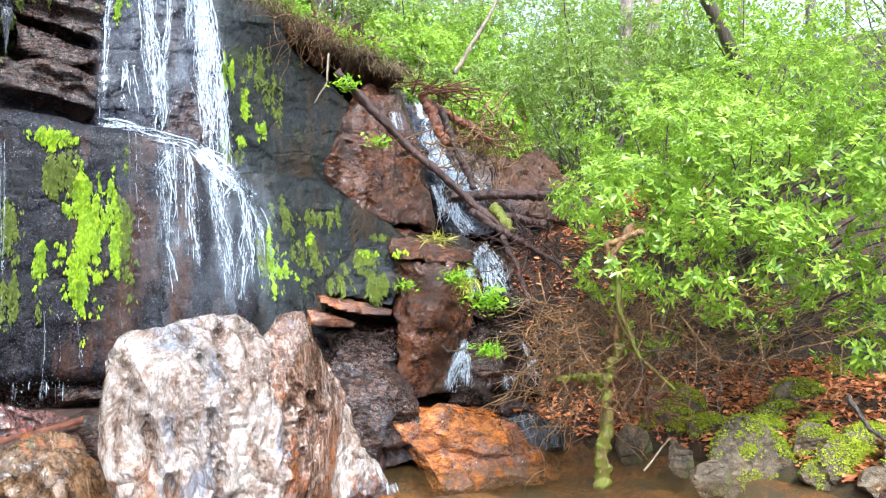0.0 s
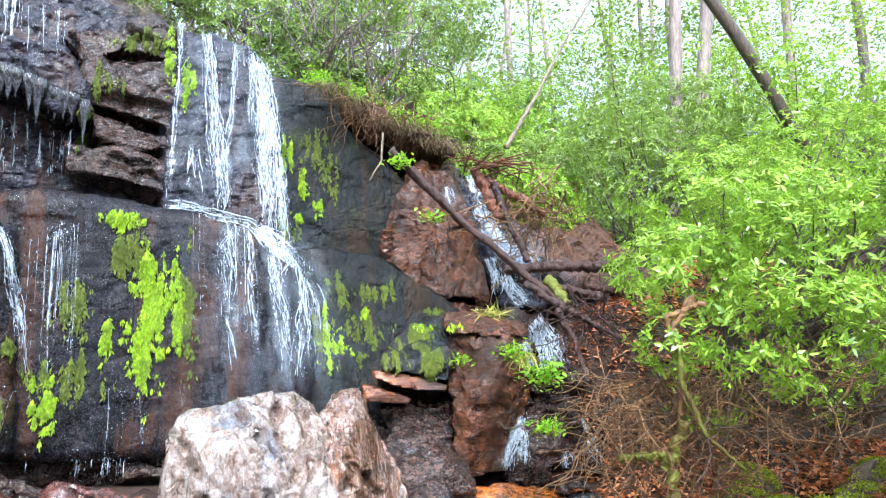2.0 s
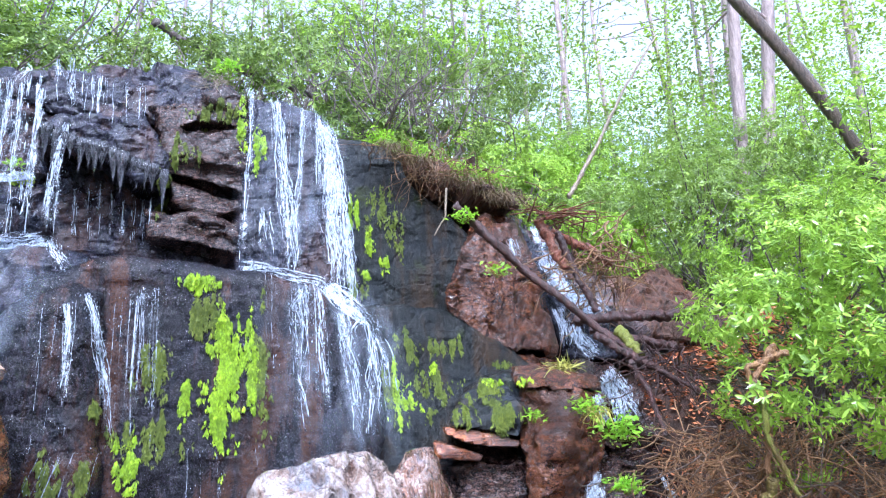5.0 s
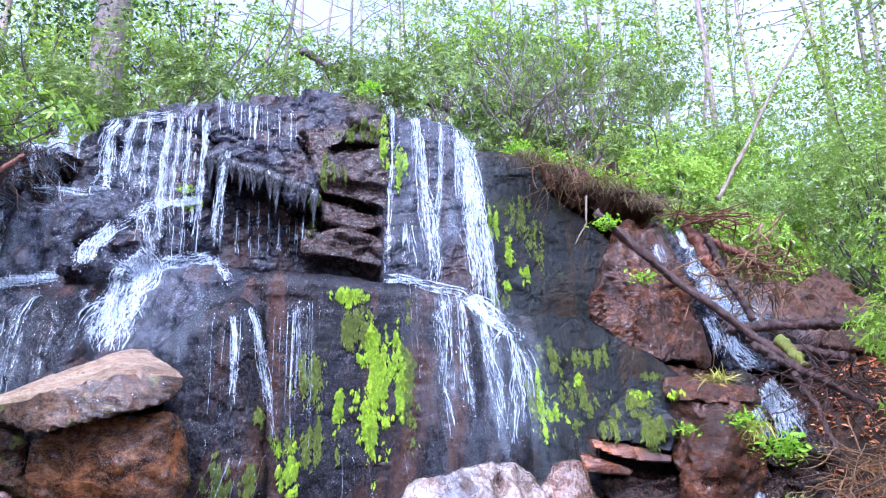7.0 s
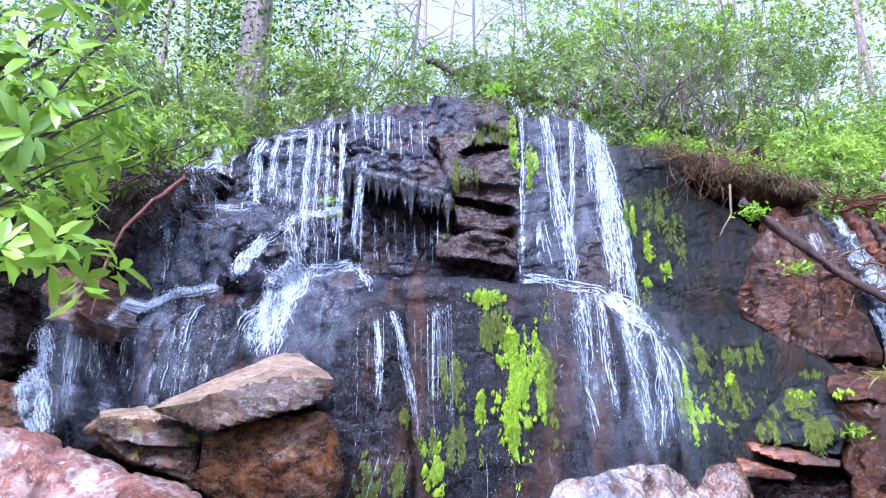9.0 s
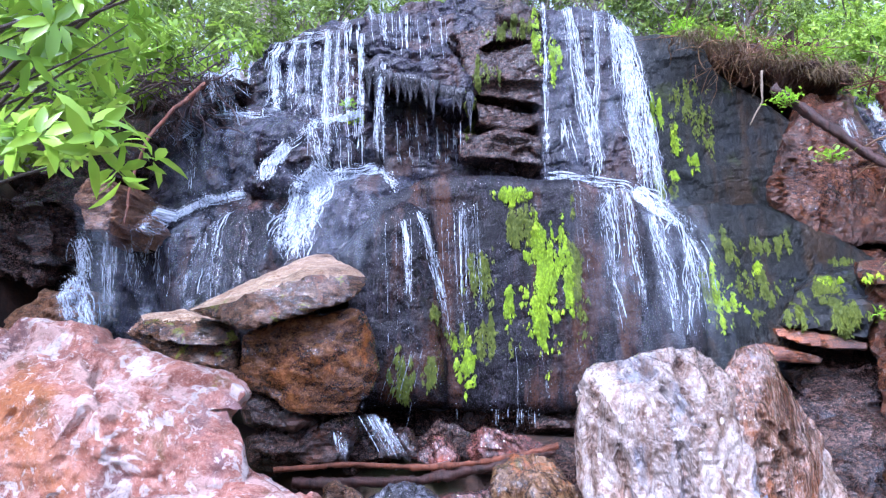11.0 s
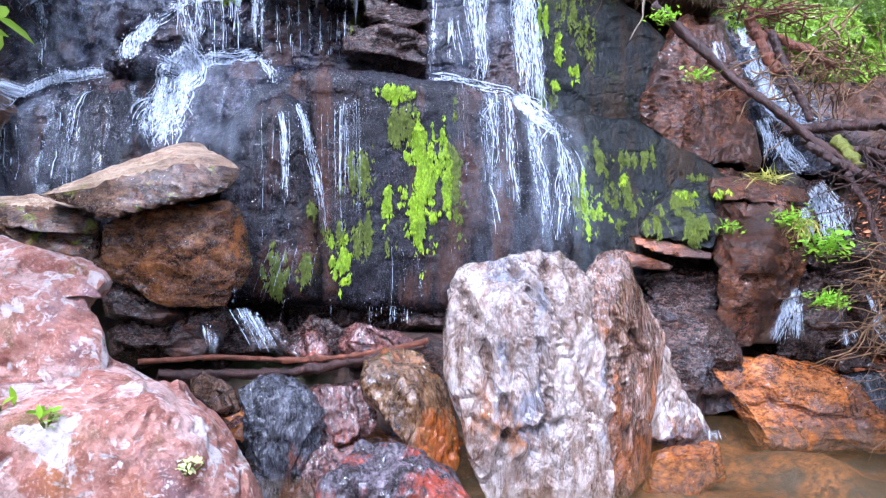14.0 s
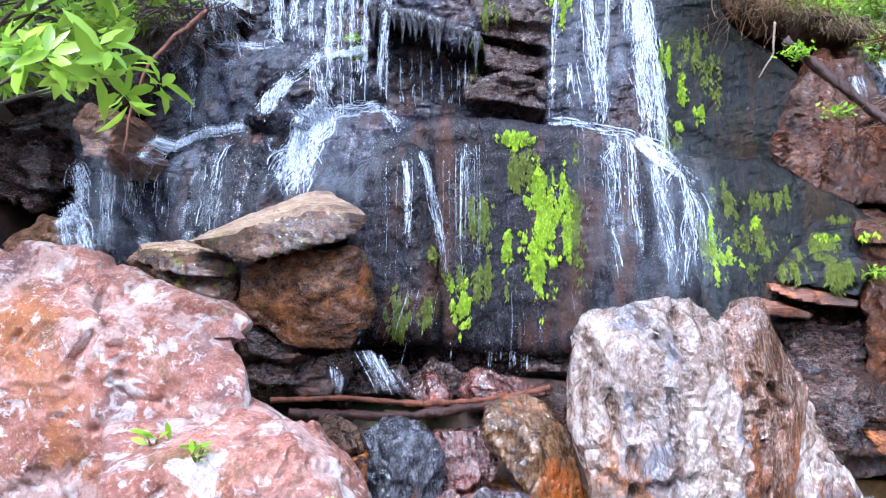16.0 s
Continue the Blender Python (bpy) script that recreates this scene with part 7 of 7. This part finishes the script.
def tangle(name, label, centre, size, n, length, rad, mat, seed, category="roots", down=.5, wig=.3, flat=1.0):
    """Tangled fine roots or twigs, too many to count."""
    r = np.random.default_rng(seed)
    parts = []
    for i in range(n):
        a = np.array(centre) + r.normal(0, .5, 3) * size
        w = unit(r.normal(size=3) * (1, .7, .7 * flat) + (0, 0, -down))
        b = a + w * length * r.uniform(.5, 1.3)
        k = rad * r.uniform(.4, 1.3)
        parts.append(tube(bend(a, b, 9, wig, seed * 77 + i), np.linspace(k, k * .35, 9), 4))
    ob = put(name, mesh_np(name, *join(parts), mat), tuple(np.array(centre) - (0, 0, size[2])), None, label)
    return tagged(ob, category=category, kind="stuff")


tangle('root_tangle', 'tangle of fine tan roots hanging under the shrub', (4.01, 4.71, 1.15), (0.5, 0.3, 0.4), 190, 0.60, 0.006, ROOTW, 501, 'roots', 0.50)
tangle('root_tangle', 'tangle of fine tan roots under the bank shrub', (4.55, 4.34, 1.34), (0.6, 0.5, 0.3), 120, 0.70, 0.006, ROOTW, 502, 'roots', 0.50)
tangle('root_tangle', 'dry brown twigs under the rhododendron', (5.11, 3.68, 1.34), (1.0, 0.6, 0.3), 90, 0.70, 0.006, ROOTW, 503, 'twigs', 0.10)
tangle('root_tangle', 'red-brown dead twigs by the pool edge', (4.48, 4.42, 0.73), (0.35, 0.3, 0.2), 80, 0.40, 0.008, STRIP, 504, 'twigs', 0.20)
tangle('root_tangle', 'dense dry brown twigs in the shade under the rhododendron', (5.35, 4.45, 1.20), (1.3, 0.7, 0.40), 300, 0.75, 0.007, BARKM, 512, 'twigs', 0.15)
tangle('root_tangle', 'tangled tan stems hanging over the pool edge', (4.35, 4.75, 0.95), (0.5, 0.4, 0.45), 110, 0.65, 0.008, ROOTW, 513, 'stems', 0.4)
tangle('debris_pile', 'pile of broken orange-brown wood above the side cascade', (4.05, 6.98, 3.87), (0.4, 0.2, 0.1), 60, 0.45, 0.011, STRIP, 505, 'debris', 0.00, 0.1, 0.2)
tangle('root_tangle', 'exposed roots in the red earth bank', (4.43, 6.74, 3.33), (0.6, 0.4, 0.35), 110, 0.70, 0.011, ROOTW, 506, 'roots', 0.50)
tangle('root_tangle', 'fine dead twigs caught below the logs', (4.35, 5.57, 2.02), (0.4, 0.3, 0.15), 90, 0.60, 0.008, LOGW, 507, 'twigs', 0.10)
tangle('root_tangle', 'roots and dead grass hanging over the rock rim', (2.83, 7.59, 4.57), (0.7, 0.3, 0.25), 120, 0.50, 0.008, ROOTW, 508, 'roots', 0.50)
tangle('root_tangle', 'pale dry roots on the crown of the fall', (0.23, 8.10, 5.55), (0.22, 0.2, 0.08), 60, 0.30, 0.005, PALEW, 509, 'roots', 0.50)
tangle('root_tangle', 'roots in the dark earth bank beside the fall', (-3.21, 6.50, 4.10), (0.5, 0.4, 0.3), 90, 0.60, 0.010, LOGW, 510, 'roots', 0.50)
tangle('root_tangle', 'thin bare stems among the laurels', (2.73, 8.79, 5.76), (1.0, 0.5, 0.5), 90, 1.30, 0.012, BARK, 511, 'stems', -0.90)


# ---- small plants ----
def herb(name, label, at, radius, n, size, mat, seed, slim=.45, rise=.6, blades=False):
    r = np.random.default_rng(seed)
    t = thing(name, at, label, "plant")
    pos = np.array(at) + r.normal(0, .5, (n, 3)) * radius * (1, 1, .5) + (0, 0, radius * .4)
    if blades:
        pos = np.array(at) + r.normal(0, .5, (n, 3)) * radius * (1, .6, .2)
    ax = r.normal(size=(n, 3)) * (1, 1, .4) + (0, -.2, rise)
    L = size * r.uniform(.5, 1.2, n)
    put("leaves", leaf_mesh("leaves", pos, ax, r.normal(0, .4, (n, 3)) + (0, 0, 1), L, L * slim, mat, .5 if blades else .2, True), at, t)
    k = min(12, n)
    parts = [tube(bend(np.array(at) - (0, 0, .02), pos[i], 5, .1, seed + i), .003, 4) for i in range(k)]
    tagged(put("stalk", mesh_np("stalk", *join(parts), MOSSW), at, t), kind="stuff")
    return t


herb('green_plant', 'bright green leafy plant growing on a cascade rock', (3.57, 5.29, 0.97), 0.14, 170, 0.060, HERB, 601)
herb('green_plant', 'bright green plants hanging beside the side cascade', (3.71, 5.54, 1.39), 0.22, 240, 0.070, HERB, 602)
herb('green_plant', 'green plants on the cascade lip', (3.36, 5.47, 1.62), 0.15, 130, 0.060, HERB, 603)
herb('grass_tuft', 'yellow-green grass tuft on the rock edge', (3.28, 5.69, 2.02), 0.16, 110, 0.130, GRASS, 604, slim=0.07, blades=True)
herb('grass_tuft', 'yellow grass hanging over the rock edge', (3.45, 5.47, 1.67), 0.10, 70, 0.160, GRASS, 605, slim=0.06, rise=-0.6, blades=True)
herb('green_plant', 'small green plants on the red cliff ledge', (2.93, 5.65, 1.56), 0.12, 60, 0.050, HERB, 606)
herb('green_plant', 'small green plants on the red cliff', (2.99, 6.40, 2.99), 0.14, 60, 0.060, HERB, 607)
herb('green_plant', 'tiny plant with yellow-white flowers on the red rock', (-0.61, 2.27, 0.73), 0.035, 44, 0.030, FLOWER, 608)
herb('green_plant', 'small green leaves sprouting on the red rock', (-1.02, 2.28, 0.87), 0.05, 18, 0.045, HERB, 609)
herb('green_plant', 'long pointed green leaves on the red rock', (-1.22, 2.40, 0.88), 0.04, 6, 0.090, HERB, 610, slim=0.3)
herb('fern', 'small green fern on the dark bank', (4.65, 4.39, 0.99), 0.14, 60, 0.140, HERB, 611, slim=0.2)
herb('green_plant', 'bright green tuft on the crown of the fall', (0.37, 8.20, 5.71), 0.15, 120, 0.080, HERB, 612)
herb('green_plant', 'green plants hanging on the rock rim', (2.79, 6.75, 3.64), 0.14, 80, 0.070, HERB, 613)
herb('green_plant', 'green plants behind the water curtain', (-1.56, 7.34, 4.00), 0.08, 60, 0.050, HERB, 614)


herb('grass_tuft', 'dry grass and fine roots hanging over the rim bank', (2.20, 7.50, 4.74), 0.26, 220, 0.17, DRYG, 620, slim=0.05, rise=-0.7, blades=True)
herb('grass_tuft', 'dry grass and fine roots hanging over the rim bank', (2.54, 7.50, 4.62), 0.26, 220, 0.17, DRYG, 621, slim=0.05, rise=-0.7, blades=True)
herb('grass_tuft', 'dry grass and fine roots hanging over the rim bank', (2.88, 7.50, 4.47), 0.26, 220, 0.17, DRYG, 622, slim=0.05, rise=-0.7, blades=True)
herb('grass_tuft', 'dry grass and fine roots hanging over the rim bank', (3.23, 7.50, 4.38), 0.26, 220, 0.17, DRYG, 623, slim=0.05, rise=-0.7, blades=True)
herb('grass_tuft', 'dry grass and fine roots hanging over the rim bank', (3.52, 7.50, 4.27), 0.26, 220, 0.17, DRYG, 624, slim=0.05, rise=-0.7, blades=True)
herb('grass_tuft', 'dry grass and fine roots hanging over the rim bank', (3.75, 7.50, 4.25), 0.26, 220, 0.17, DRYG, 625, slim=0.05, rise=-0.7, blades=True)
for k in range(12):
    x, z = 2.21 + 0.153 * k, 4.93 - 0.062 * k + .09 * math.sin(5.1 * k)
    herb("green_plant", "low green plants hanging over the rim bank", (x, face_at(x, z)[0] - .02, z), 0.20, 150, 0.070, (HERB, CANOPY, RHODO)[k % 3], 640 + k)


# ---- mossy stones and fallen leaves on the bank ----
def mossy_stone(x, y, z, w, h, mossy, seed):
    """A flat bank stone, broad side to the pool, with a deep cushion of moss on its upper faces."""
    r = np.random.default_rng(seed)
    ring = [(-.5, .1), (-.42, .7), (-.15, 1.0), (.2, .95), (.45, .6), (.52, .05), (.3, -.5), (-.3, -.5)]
    pts = []
    for a, b in ring:
        a, b = a * w + r.normal(0, .04 * w), b * h + r.normal(0, .06 * h)
        back = .12 * w * (b / h) + r.normal(0, .05 * w)
        pts.append((x + .87 * a + .49 * back, y - .49 * a + .87 * back, z + b))
    ob = rock("mossy_stone", [pts], [STONE], "flat dark bank stone cushioned with green moss" if mossy else "bare brown stone at the pool edge", (1, -.5, .1), .022, 26, 5, w * .55, .5, 1.0)
    tagged(ob, category="stone", group="mossy stones on the bank")
    if mossy:
        me = ob.data
        co, nn = np.array([v.co[:] for v in me.vertices]), np.array([v.normal[:] for v in me.vertices])
        ok = np.where((nn[:, 2] > .25) & (perlin(co * 4 + seed) > -.22) & (nn[:, 1] < .5))[0]
        n = int(5000 + 8000 * w)
        pick = r.choice(ok, n)
        base = co[pick] + r.normal(0, .010, (n, 3))
        ax = r.normal(size=base.shape) * (1, 1, .5) + nn[pick] * .7
        ln = r.uniform(.010, .026, n)
        cap = new("moss_cap", leaf_mesh("moss_cap", base, ax, nn[pick], ln, ln * .7, MOSSB, .3, False))
        cap.parent = ob
        tagged(cap, "yellow-green moss cushion", kind="stuff")
    return ob


for i, (x, y, z, w, h, mossy) in enumerate([(5.38, 4.02, -0.00, 0.79, 0.45, 1),
    (5.76, 4.18, 0.17, 0.53, 0.26, 1),
    (5.74, 5.18, 0.22, 0.63, 0.40, 1),
    (5.76, 4.80, 0.18, 0.44, 0.19, 1),
    (5.82, 3.71, 0.19, 0.52, 0.22, 1),
    (5.71, 3.36, 0.14, 0.58, 0.21, 1),
    (6.46, 4.27, 0.44, 0.70, 0.25, 1),
    (5.59, 3.45, 0.05, 0.54, 0.17, 1),
    (6.00, 3.37, 0.27, 0.50, 0.20, 1),
    (4.88, 4.02, -0.00, 0.31, 0.21, 0),
    (5.04, 4.49, -0.00, 0.26, 0.23, 0),
    (5.62, 3.02, 0.08, 0.50, 0.15, 0),
    (5.45, 5.28, 0.09, 0.21, 0.23, 1),
    (6.15, 4.27, 0.32, 0.58, 0.18, 1),
    (5.17, 5.20, -0.00, 0.33, 0.25, 0),
    (5.60, 5.01, 0.12, 0.25, 0.17, 1),
    (6.10, 3.88, 0.31, 0.25, 0.17, 1),
    (5.84, 3.05, 0.20, 0.34, 0.26, 1)]):
    mossy_stone(x, y, z, w, h, mossy, 700 + i)


def fallen_leaves():
    r = np.random.default_rng(3)
    n = 24000
    x, y = r.uniform(4.3, 8.2, n), r.uniform(1.2, 7.5, n)
    z = ground(x, y)
    ok = (z > .06) & (np.where(y > 5.7, z - 3, z) < .78 + .15 * fbm(np.stack([x, y, 0 * x], 1) * 1.3, 2))
    pos = np.stack([x, y, z + .015], 1)[ok]
    ax = r.normal(size=pos.shape) * (1, 1, .25)
    L = r.uniform(.05, .12, len(pos))
    ob = new("fallen_leaves", leaf_mesh("fallen_leaves", pos, ax, r.normal(0, .3, pos.shape) + (0, 0, 1), L, L * .55, LITTER, .2, False))
    tagged(ob, "red-brown fallen leaves scattered over the bank", "leaf litter", kind="stuff")


fallen_leaves()


# ---- dripping moss cones under the overhang ----
def drip_cones():
    r = np.random.default_rng(77)
    t = thing("dripping_moss", (-0.8, 7.5, 4.0), "dark dripping cones of wet moss under the overhang", "moss")
    for i in range(15):
        u = (i + r.uniform(-.3, .3)) / 14
        x, z = -1.40 + 1.15 * u, 4.52 - .40 * u
        y = face_at(x, z + .03)[0] - .03
        ln = r.uniform(.18, .44)
        p = np.stack([np.full(6, x) + r.normal(0, .004, 6), np.full(6, y), np.linspace(z + .08, z - ln, 6)], 1)
        v, tr, q = tube(p, np.array([.075, .066, .046, .028, .014, .004]) * r.uniform(.7, 1.1), 7, .5, i)
        # GREY puts the blue-grey sheen of the wet cones into their colour
        put("moss_cone", mesh_np("moss_cone", v, tr, q, GREY), (x, y, z), t)


drip_cones()
